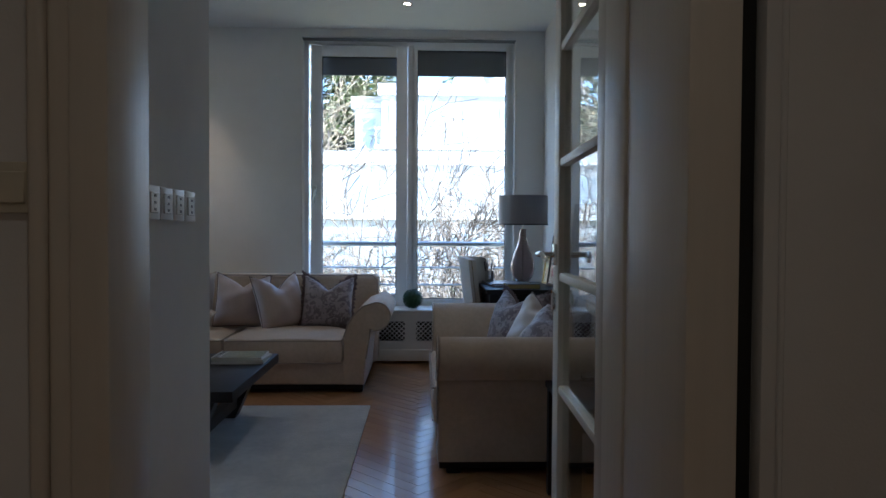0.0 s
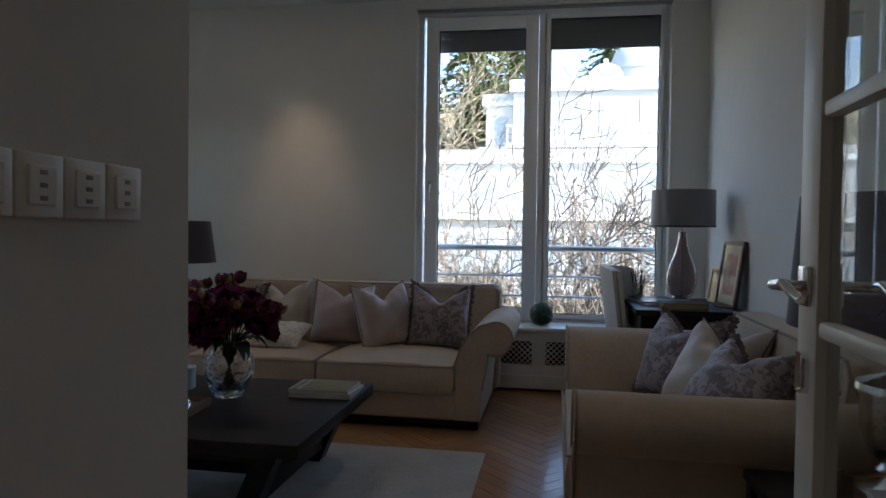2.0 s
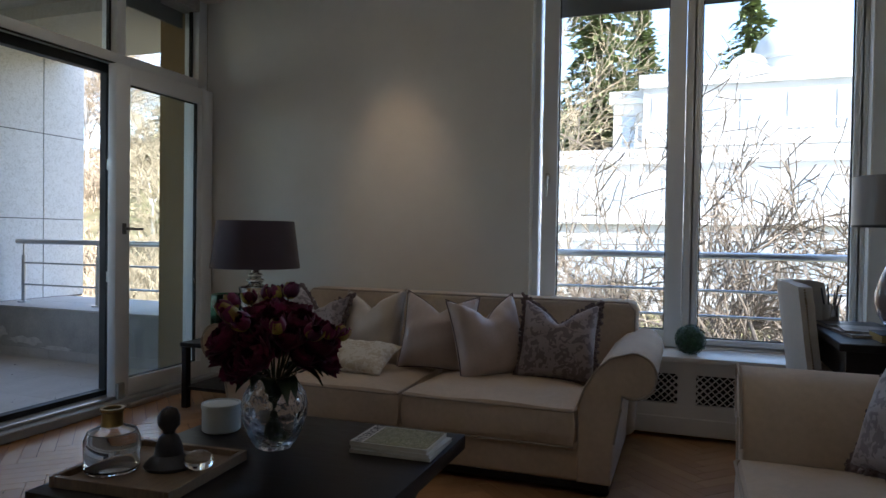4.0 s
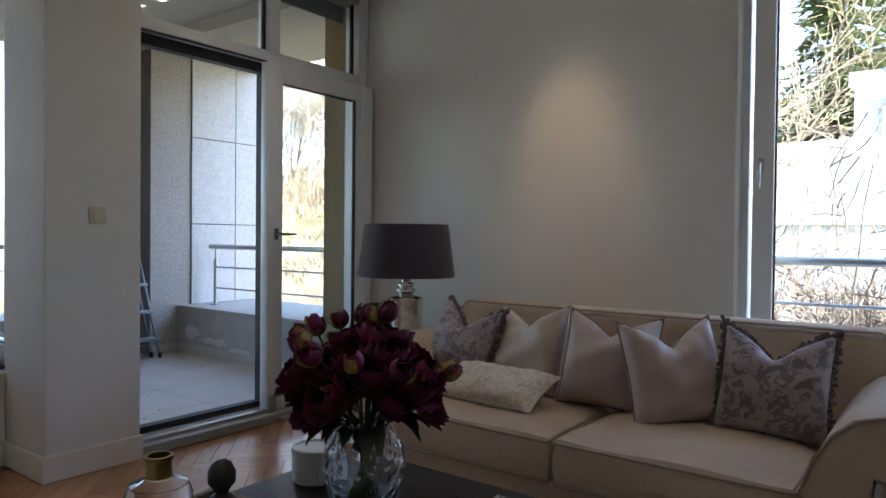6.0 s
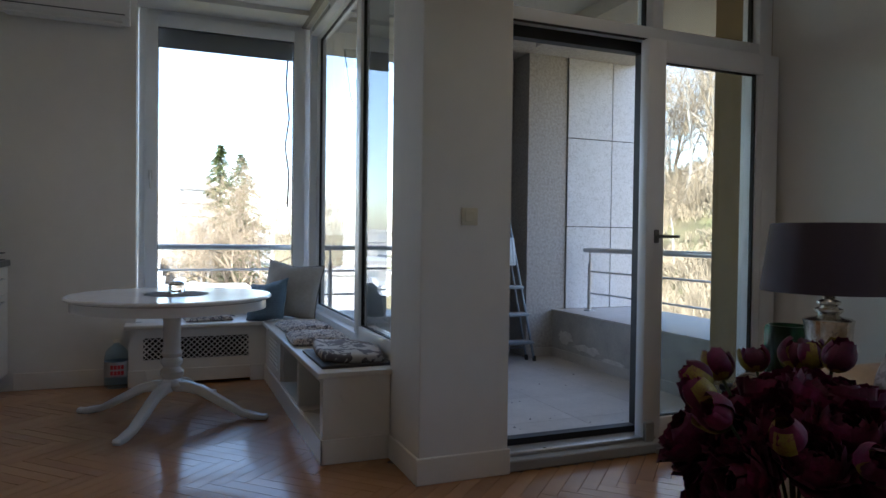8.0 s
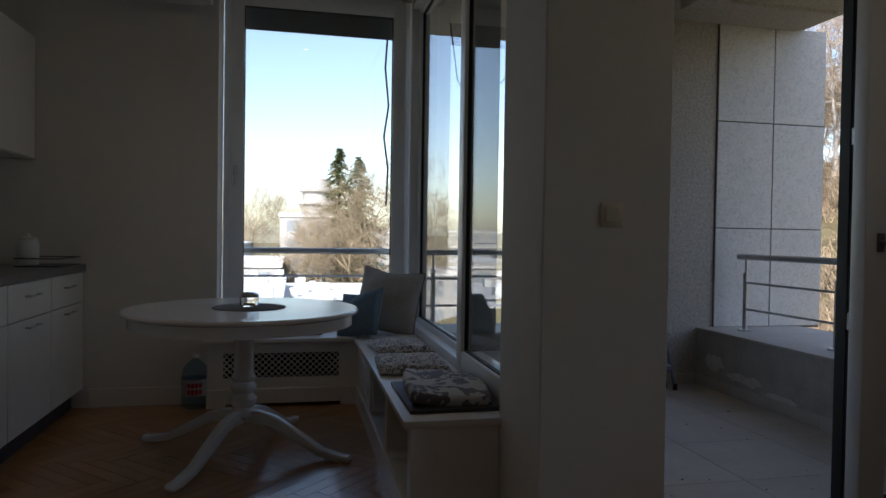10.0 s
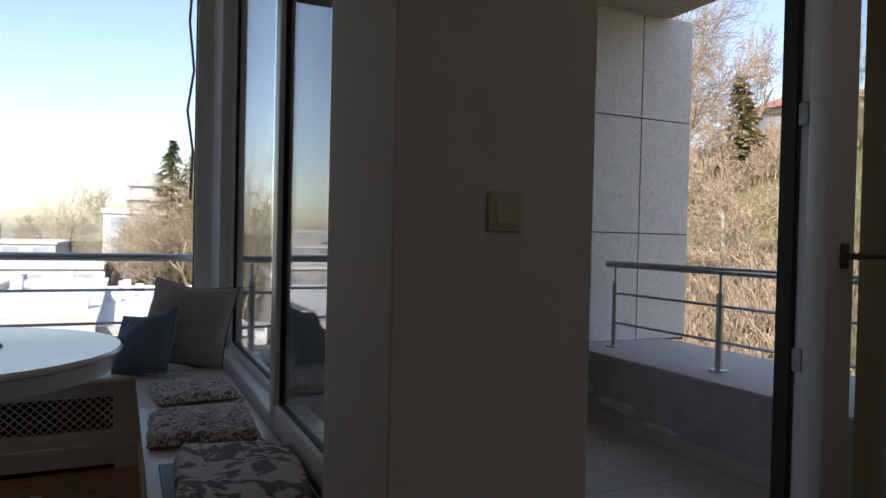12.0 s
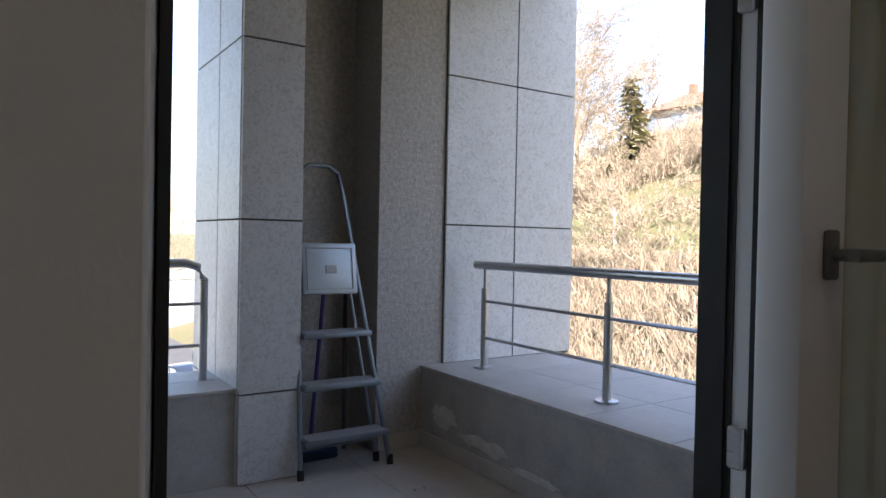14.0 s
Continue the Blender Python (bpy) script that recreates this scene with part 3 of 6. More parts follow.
# ---- main furniture ----
def scroll_arm(length, mirror=1, rise=0.0):
    """A rolled sofa arm drawn along local y; u = 0 is its inner face, the roll overhangs to the outside (+x for mirror 1)."""
    poly = [(0, 0.06), (0.148, 0.06), (0.160, 0.25), (0.186, 0.40 + rise)]
    for a in range(-115, 106, 13):
        poly.append((0.235 + 0.1 * math.cos(radians(a)), 0.553 + rise + 0.1 * math.sin(radians(a))))
    poly += [(0.14, 0.625 + rise), (0.08, 0.570 + rise), (0.03, 0.49 + rise), (0.0, 0.40 + rise)]
    poly = [(mirror * u, v) for u, v in poly]
    bm = prism(poly, "y", 0, length)
    es = [e for e in bm.edges if abs(e.verts[0].co.y - e.verts[1].co.y) < 1e-6]
    bmesh.ops.bevel(bm, geom=es, offset=0.014, segments=3, profile=0.6, affect="EDGES")
    return bm, poly


def seat_cushion(w, d, h, seed=0):
    """A thick seat cushion with a crowned top, its base at z = 0, front towards -y."""
    bm = bmesh.new()
    box(bm, 0, w, 0, d, 0, h)
    bmesh.ops.subdivide_edges(bm, edges=bm.edges, cuts=9, use_grid_fill=True)
    rnd = random.Random(seed)
    p1, p2 = rnd.uniform(0, 6), rnd.uniform(0, 6)
    for v in bm.verts:
        u, s, t = v.co.x / w * 2 - 1, v.co.y / d * 2 - 1, v.co.z / h
        crown = (1 - u ** 4) * (1 - s ** 4)
        v.co.z += (0.035 * crown + 0.006 * math.sin(5 * u + p1) * math.sin(4 * s + p2)) * t
        k = 0.016 * (1 - (2 * t - 1) ** 2)
        v.co.x += k * math.copysign(1, u) * (abs(u) > 0.97) - 0.012 * math.copysign(1, u) * (abs(u) > 0.97)
        v.co.y += k * math.copysign(1, s) * (abs(s) > 0.97) - (0.012 * math.copysign(1, s) * (abs(s) > 0.97))
    bmesh.ops.smooth_vert(bm, verts=bm.verts, factor=0.35, use_axis_x=True, use_axis_y=True, use_axis_z=True)
    return bm


def sofa(m, length, depth, label, seats=2, back_h=0.80, rise=0.0):
    """Local x along the sofa, front at y = 0, back at y = depth; the rolled arms reach 0.335 m out from the seat."""
    s = thing("sofa", m, label, "sofa", "linen sofas")
    aw, drop, end = 0.35, 0.06, 0.155
    part("base", boxes((aw - 0.02, length - aw + 0.02, 0.03, depth - 0.03, 0.055, 0.29 - drop), bevel=0.02, seg=3), LINEN, s)
    for mir, x in ((-1, aw), (1, length - aw)):
        bm, poly = scroll_arm(depth - 0.10, mir, rise)
        for v in bm.verts:
            v.co.x += x
            v.co.y += 0.02
        arm = part("arm", bm, LINEN, s)
        part("piping", tube(bmesh.new(), [(x + u, 0.018, z) for u, z in poly[2:]], 0.006, 6), PIPING, arm)
    bm = boxes((end, length - end, depth - 0.20, depth, 0.06, back_h), bevel=0.05, seg=5)
    for v in bm.verts:
        if v.co.z > 0.5:
            v.co.y += 0.05 * (v.co.z - 0.5) / 0.3
    back = part("backrest", bm, LINEN, s)
    part("piping", tube(bmesh.new(), [(end + 0.01, depth - 0.17, 0.62), (end + 0.012, depth - 0.155, back_h - 0.05), (end + 0.05, depth - 0.15, back_h - 0.006),
                                      (length - end - 0.05, depth - 0.15, back_h - 0.006), (length - end - 0.012, depth - 0.155, back_h - 0.05), (length - end - 0.01, depth - 0.17, 0.62)], 0.006, 6), PIPING, back)
    w = (length - 2 * aw) / seats
    for k in range(seats):
        bm = seat_cushion(w - 0.006, depth - 0.20, 0.18, seed=k)
        for v in bm.verts:
            v.co += Vector((aw + k * w + 0.003, -0.005, 0.27 - drop))
        c = part("seat_cushion", bm, LINEN, s)
        x0, x1 = aw + k * w + 0.012, aw + (k + 1) * w - 0.012
        part("piping", tube(bmesh.new(), [(x0, 0.3, 0.447 - drop), (x0, 0.005, 0.44 - drop), (x0 + 0.01, -0.004, 0.438 - drop), (x1 - 0.01, -0.004, 0.438 - drop), (x1, 0.005, 0.44 - drop), (x1, 0.3, 0.447 - drop)], 0.005, 6), PIPING, c)
        part("piping", tube(bmesh.new(), [(x0, 0.0, 0.278 - drop), (x1, 0.0, 0.278 - drop)], 0.005, 6), PIPING, c)
    for x in (0.25, length - 0.25):
        for y in (0.10, depth - 0.12):
            part("foot", boxes((x - 0.035, x + 0.035, y - 0.035, y + 0.035, 0, 0.06), bevel=0.006), DARKWOOD, s)
    part("skirt_board", boxes((0.21, length - 0.21, 0.03, depth - 0.06, 0.028, 0.06)), DARKWOOD, s, "dark wooden plinth")
    return s


sofa(pose(-2.645, 4.93, 0), 2.405, 1.02, "beige linen three-seat sofa with rolled arms along the wall")
sofa(pose(0.03, 4.85, 0, 0, 0, -90), 1.75, 1.0, "beige linen two-seat sofa with rolled arms", seats=1, back_h=0.79, rise=0.02)

# rug
bm = boxes((-2.75, -0.365, 2.45, 4.56, 0.0, 0.012), bevel=0.004)
single("rug", pose(0, 0, 0.001), bm, RUG, "flat-woven cream wool rug on the parquet", "rug")


def coffee_table(m, lx, ly, h):
    t = thing("coffee_table", m, "low black-stained wooden coffee table with slanted legs", "table")
    part("tabletop", boxes((-lx / 2, lx / 2, -ly / 2, ly / 2, h - 0.055, h), bevel=0.004, seg=2), DARKWOOD, t)
    for sx in (-1, 1):
        for sy in (-1, 1):
            x, y = sx * (lx / 2 - 0.14), sy * (ly / 2 - 0.10)
            bm = prism([(x - 0.045, h - 0.055), (x + 0.045, h - 0.055), (x + 0.045 - sx * 0.14, 0), (x - 0.045 - sx * 0.14, 0)], "y", y - 0.05, y + 0.05)
            part("leg", bm, DARKWOOD, t, smooth=False)
        part("stretcher", boxes((sx * (lx / 2 - 0.25) - 0.03, sx * (lx / 2 - 0.25) + 0.03, -ly / 2 + 0.1, ly / 2 - 0.1, 0.07, 0.13)), DARKWOOD, t)
    part("stretcher", boxes((-lx / 2 + 0.25, lx / 2 - 0.25, -0.04, 0.04, 0.07, 0.12)), DARKWOOD, t)
    return t


coffee_table(pose(-1.445, 3.88, 0.013), 1.02, 1.04, 0.372)


def round_table(m, r, h):
    t = thing("dining_table", m, "round glossy white pedestal dining table", "table")
    part("tabletop", lathe([(0, h - 0.028), (r - 0.02, h - 0.028), (r, h - 0.020), (r + 0.004, h - 0.010), (r - 0.004, h), (0, h)], 72), GLOSS, t)
    part("apron", lathe([(r - 0.03, h - 0.028), (r - 0.03, h - 0.085), (r - 0.05, h - 0.085), (r - 0.05, h - 0.028)], 72), GLOSS, t)
    part("column", lathe([(0.0, 0.17), (0.055, 0.17), (0.075, 0.20), (0.06, 0.225), (0.052, 0.24), (0.07, 0.262), (0.072, 0.285), (0.055, 0.305), (0.05, 0.315), (0.066, 0.335), (0.066, 0.355), (0.05, 0.375),
                          (0.06, 0.385), (0.064, 0.40), (0.052, 0.425), (0.052, 0.60), (0.062, 0.64), (0.085, 0.665), (0.085, h - 0.028), (0, h - 0.028)], 32), GLOSS, t)
    for k in range(4):
        bm = prism([(0.03, 0.16), (0.05, 0.225), (0.10, 0.225), (0.20, 0.20), (0.35, 0.12), (0.46, 0.058), (0.58, 0.034), (0.61, 0.034), (0.62, 0.016), (0.61, 0.0), (0.54, 0.0), (0.44, 0.022), (0.32, 0.075), (0.18, 0.145), (0.09, 0.16)], "y", -0.028, 0.028)
        bmesh.ops.bevel(bm, geom=[e for e in bm.edges if abs(e.verts[0].co.y - e.verts[1].co.y) < 1e-6], offset=0.011, segments=2, profile=0.5, affect="EDGES")
        leg = part("leg", bm, GLOSS, t)
        leg.matrix_local = pose(0, 0, 0, 0, 0, 63 + 90 * k)
    return t


GLOSS = mat("white_lacquer", (0.8, 0.79, 0.77), 0.16, var=0.03, scale=2, rvar=0.05)
round_table(pose(-5.20, 2.955, 0), 0.60, 0.767)


# ---- bench and radiator covers ----
def lattice(x0, x1, z0, z1, y, t=0.006, step=0.042):
    """A diagonal wooden grille in the local xz plane."""
    bm = bmesh.new()
    w, h = x1 - x0, z1 - z0
    c = -h
    while c < w:
        for sgn in (1, -1):
            a, b = max(0, c), min(w, c + h)
            if b - a < 0.004:
                continue
            za, zb = a - c, b - c
            if sgn < 0:
                za, zb = h - za, h - zb
            d = 0.0075
            vs = [(x0 + a, za - d), (x0 + b, zb - d), (x0 + b, zb + d), (x0 + a, za + d)]
            yy = y + (0 if sgn > 0 else t)
            q0 = [bm.verts.new((u, yy, z0 + min(max(v, 0), h))) for u, v in vs]
            q1 = [bm.verts.new((u, yy + t, z0 + min(max(v, 0), h))) for u, v in vs]
            bm.faces.new(q0)
            bm.faces.new(q1[::-1])
            for i in range(4):
                j = (i + 1) % 4
                bm.faces.new((q0[i], q0[j], q1[j], q1[i]))
        c += step
    bmesh.ops.recalc_face_normals(bm, faces=bm.faces)
    return bm


# near-black colour that paints the shade inside the radiator covers
VOIDSHADE = mat("painted_void_shade", (0.015, 0.015, 0.015), 0.9)


def radiator_cover(m, length, h, depth, grilles, label):
    """Local x along the wall, front at y = 0."""
    t = thing("radiator_cover", m, label, "radiator cover", "radiator covers")
    g0, g1 = h * 0.42, h * 0.78
    spec = [(0, length, 0, 0.02, 0.03, g0), (0, length, 0, 0.02, g1, h - 0.03)]
    xs = [0] + [v for g in grilles for v in g] + [length]
    for a, b in zip(xs[::2], xs[1::2]):
        spec.append((a, b, 0, 0.02, g0, g1))
    part("front_panel", boxes(*spec), TRIM, t)
    part("plinth", boxes((-0.004, 0.12, -0.012, 0.0, 0, 0.125), (length - 0.12, length + 0.004, -0.012, 0.0, 0, 0.125), (0.12, length - 0.12, -0.012, 0.0, 0.025, 0.125), bevel=0.003), TRIM, t)
    part("top_board", boxes((-0.03, length + 0.02, -0.035, depth, h - 0.03, h), bevel=0.007, seg=2), TRIM, t)
    part("end_panel", boxes((0, 0.02, 0.02, depth - 0.02, 0, h - 0.03)), TRIM, t)
    for a, b in grilles:
        part("grille", lattice(a, b, g0, g1, 0.006), TRIM, t)
        # added black sheet: the dark behind the grille is its colour
        part("shade_sheet", boxes((a, b, 0.03, 0.034, g0, g1)), VOIDSHADE, t)
    return t


radiator_cover(pose(-1.1, 6.05, 0), 2.15, 0.478, 0.33, ((0.12, 0.5), (0.62, 0.92), (1.02, 1.32), (1.42, 1.95)), "white wooden radiator cover below the window")
radiator_cover(pose(-6.13, 2.66, 0, 0, 0, 90), 0.99, 0.463, 0.50, ((0.1, 0.86),), "white wooden radiator cover with diamond grille")


def bench():
    t = thing("window_bench", pose(-6.63, 3.65, 0), "white wooden window bench with open compartments", "bench")
    L, D, H = 2.65, 0.41, 0.463
    part("top_board", boxes((0.06, L + 0.015, -0.03, D, H - 0.03, H), bevel=0.007, seg=2), TRIM, t)
    part("end_panel", boxes((L - 0.025, L, 0, D - 0.06, 0, H - 0.03)), TRIM, t)
    part("end_plinth", boxes((L, L + 0.012, -0.012, D - 0.06, 0, 0.125), bevel=0.003), TRIM, t)
    part("front_panel", boxes((0.5, L - 0.025, 0, 0.02, 0.0, 0.13), (0.5, 1.25, 0, 0.02, 0.13, 0.40), (1.92, 1.97, 0, 0.02, 0.13, 0.40), (0.5, L - 0.025, 0, 0.02, 0.40, H - 0.03), (L - 0.07, L - 0.025, 0, 0.02, 0.13, 0.40)), TRIM, t)
    part("front_plinth", boxes((0.5, L + 0.012, -0.012, 0, 0, 0.125), bevel=0.003), TRIM, t)
    part("divider", boxes((1.935, 1.955, 0.02, D - 0.06, 0.13, H - 0.03)), TRIM, t)
    part("shelf", boxes((1.25, L - 0.025, 0.02, D - 0.06, 0.11, 0.13)), TRIM, t)
    part("back_panel", boxes((0.5, L - 0.025, D - 0.06, D - 0.045, 0, H - 0.03)), TRIM, t)
    part("inner_panel", boxes((1.25, 1.27, 0.02, D - 0.06, 0.13, H - 0.03)), TRIM, t)
    for k in range(7):
        part("slat", boxes((0.72, 1.12, -0.006, 0.0, 0.18 + 0.03 * k, 0.195 + 0.03 * k)), TRIM, t)
    return t


bench()


# ---- hall door and switches ----
def french_door():
    t = tagged(new("door_2"), "open cream French door with glazed panes", "door", "", "structure")
    t.matrix_world = pose(0.406, 1.60, 0, 0, 0, 88)          # local x along the leaf, local y thickness
    W, H, T = 0.735, 2.05, 0.04
    part("stile", boxes((0, 0.095, -T / 2, T / 2, 0.01, H), bevel=0.004, seg=2), CREAM, t)
    part("stile", boxes((W - 0.095, W, -T / 2, T / 2, 0.01, H), bevel=0.004, seg=2), CREAM, t)
    part("rail", boxes((0.095, W - 0.095, -T / 2, T / 2, 0.01, 0.28), bevel=0.004, seg=2), CREAM, t)
    part("rail", boxes((0.095, W - 0.095, -T / 2, T / 2, H - 0.1, H), bevel=0.004, seg=2), CREAM, t)
    zs = [0.28, 0.655, 1.015, 1.38, 1.745, H - 0.1]
    for z in zs[1:-1]:
        part("glazing_bar", boxes((0.095, W - 0.095, -0.017, 0.017, z - 0.014, z + 0.014), bevel=0.007, seg=2), CREAM, t)
    for a, b in zip(zs, zs[1:]):
        g = part("pane", boxes((0.095, W - 0.095, -0.002, 0.002, a, b)), GLASS, t)
        g.visible_shadow = False
    for s in (-1, 1):
        bm = boxes((W - 0.075, W - 0.025, s * T / 2, s * (T / 2 + 0.010), 1.05, 1.12), bevel=0.004, seg=2)
        tube(bm, [(W - 0.05, s * T / 2, 1.085), (W - 0.05, s * (T / 2 + 0.05), 1.085), (W - 0.065, s * (T / 2 + 0.06), 1.087), (W - 0.11, s * (T / 2 + 0.055), 1.092), (W - 0.15, s * (T / 2 + 0.052), 1.078), (W - 0.165, s * (T / 2 + 0.045), 1.07)], 0.010, 10, 0.008)
        part("handle", bm, CHROME, t, "curved chrome lever handle")
        part("lock_plate", boxes((W - 0.07, W - 0.03, s * T / 2, s * (T / 2 + 0.008), 0.90, 0.97), bevel=0.012, seg=3), CHROME, t)
    for z in (0.25, 1.8):
        part("hinge", tube(bmesh.new(), [(-0.006, 0.02, z - 0.05), (-0.006, 0.02, z + 0.05)], 0.008, 10), CHROME, t)
    return t


french_door()
PLASTIC = mat("white_plastic", (0.78, 0.77, 0.74), 0.4, var=0.02)
IVORY = mat("ivory_plastic", (0.62, 0.56, 0.42), 0.4, var=0.03)
MARK = mat("grey_print", (0.3, 0.3, 0.3), 0.6)


def switch_plate(m, w=0.08, material=None, marks=False, label="white plastic switch plate on the wall"):
    """In the local xz plane, facing -y."""
    material = material or PLASTIC
    t = thing("light_switch", m, label, "light switch", "wall switches")
    part("plate", boxes((-w / 2, w / 2, -0.009, 0, -w / 2, w / 2), bevel=0.003, seg=2), material, t)
    part("rocker", boxes((-w * 0.3, w * 0.3, -0.013, -0.008, -w * 0.31, w * 0.31), bevel=0.002), material, t)
    if marks:
        for k in (-1, 0, 1):
            part("mark", boxes((-0.006, 0.006, -0.0138, -0.013, k * 0.016 - 0.003, k * 0.016 + 0.003)), MARK, t)
    return t


for k in range(5):
    switch_plate(pose(-0.66, 1.945 - 0.083 * k, 1.221, 0, 0, 90), marks=True, material=PLASTIC if k < 4 else IVORY)
switch_plate(pose(-0.705, 1.245, 1.225), 0.085, IVORY, label="ivory plastic switch plate in the hall")
switch_plate(pose(XW, 4.245, 1.245, 0, 0, 90), 0.082, IVORY, label="ivory plastic rocker switch on the column")

# ---- recessed ceiling lights ----
BULB = glow("warm_lamp_glass", (1.0, 0.72, 0.42), 12.0)
RING = mat("satin_nickel", (0.5, 0.49, 0.47), 0.35, 1.0)


def downlight(x, y, z):
    t = thing("downlight", pose(x, y, z), "small round recessed ceiling light, lit", "ceiling light", "downlights")
    part("ring", lathe([(0.028, 0), (0.042, 0), (0.042, -0.006), (0.028, -0.004)], 24), RING, t)
    part("bulb", lathe([(0, -0.001), (0.027, -0.001)], 20), BULB, t)
    return t


for lx, ly in DOWNLIGHTS:
    downlight(lx, ly, ZC)
downlight(-5.09, 5.48, 2.95)

# ---- sofa cushions ----
for x, mtl, rim, fr, label, chop, ry, w, sd, rz in (
        (-0.78, DAMASK, TASSEL, True, "mauve damask cushion with ruffled fringe on the sofa", 0.30, 3, 0.41, 3, 4),
        (-1.08, SATIN, TASSEL, False, "champagne satin cushion with dark piping on the sofa", 0.26, -4, 0.42, 5, 44),
        (-1.45, SATIN, TASSEL, False, "champagne satin cushion with dark piping on the sofa", 0.24, 4, 0.42, 8, 12),
        (-1.88, SATIN2, SATIN2, False, "ivory satin cushion on the sofa", 0.27, -3, 0.42, 11, -6),
        (-2.27, DAMASK, TASSEL, True, "mauve damask cushion with ruffled fringe on the sofa", 0.30, 5, 0.41, 14, -14)):
    scatter_pillow(pose(x, 5.43 + 0.02 * math.sin(9 * x) - (0.05 if sd == 5 else 0), 0.405, -20, ry, rz), w, w * 1.02, 0.22, mtl, rim, label, chop, sd, fringe=fr)
t = thing("bolster_cushion", pose(-1.90, 5.10, 0.43, -66, 1, -4), "ivory brocade lumbar cushion lying on the sofa", "pillow", "sofa cushions")
bm, edge = pillow(0.56, 0.27, 0.14, seed=21)
part("pillow_cover", bm, BROCADE, t)
part("piping", tube(bmesh.new(), edge, 0.004, 6, caps=False), SATIN2, t)
for x, y, mtl, rim, fr, label, w, tip, sd, rz in (
        (0.50, 4.33, DAMASK, TASSEL, True, "mauve damask cushion with ruffled fringe on the sofa", 0.42, -28, 31, -52),
        (0.57, 4.03, SATIN2, TASSEL, False, "ivory satin cushion with dark piping on the sofa", 0.43, -32, 33, -60),
        (0.56, 3.74, DAMASK, TASSEL, True, "mauve damask cushion with ruffled fringe on the sofa", 0.42, -38, 36, -68)):
    scatter_pillow(pose(x, y, 0.405, tip, 0, rz), w, w, 0.21, mtl, rim, label, 0.28, sd, fringe=fr)


# ---- flowers in the vase ----
PETAL = mat("peony_petal", (0.15, 0.004, 0.055), 0.6, var=0.6, scale=18, sheen=0.04, random_obj=0.4, bump=0.25, bscale=90)
BUDP = mat("bud_sepal", (0.36, 0.34, 0.03), 0.5, var=0.3, scale=34, col2=(0.2, 0.05, 0.04))
LEAFM = mat("dark_leaf", (0.02, 0.045, 0.02), 0.45, var=0.3, scale=20)
STEM = mat("stem", (0.05, 0.07, 0.03), 0.5, var=0.3)


def petals(n, size, seed, open_=1.0, ruffle=0.13, cols=6):
    """A full flower head of cupped petals in spiral layers, the outer rims lower and curled out; it faces +z, its base at the origin."""
    rnd = random.Random(seed)
    bm = bmesh.new()
    for k in range(n):
        f = k / (n - 1)
        m = Matrix.Rotation(k * 2.39996 + rnd.uniform(-.25, .25), 3, "Z")
        R = size * (0.34 + 0.66 * f ** 0.75) * rnd.uniform(0.94, 1.06)
        top = radians(8 + 112 * f * open_ + rnd.uniform(-11, 11))
        half, ph = rnd.uniform(0.5, 0.8), rnd.uniform(0, 6.28)
        g = []
        for i in range(7):
            u = i / 6
            pol = math.pi * 0.97 * (1 - u) + top * u
            row = []
            for j in range(cols + 1):
                v = 2 * j / cols - 1
                wd = half * math.sin(math.pi * (0.1 + 0.74 * u)) ** 0.55
                az = v * wd / max(0.45, math.sin(pol))
                lip = (1 + 0.20 * u ** 6 + ruffle * u ** 3 * math.sin(7 * v + ph)) * (1 - 0.12 * v * v * u)
                row.append(bm.verts.new(m @ Vector((R * lip * math.sin(pol) * math.cos(az), R * lip * math.sin(pol) * math.sin(az), R * (0.85 + 0.95 * lip * math.cos(pol))))))
            g.append(row)
        for i in range(6):
            for j in range(cols):
                bm.faces.new((g[i][j], g[i + 1][j], g[i + 1][j + 1], g[i][j + 1]))
    return bm


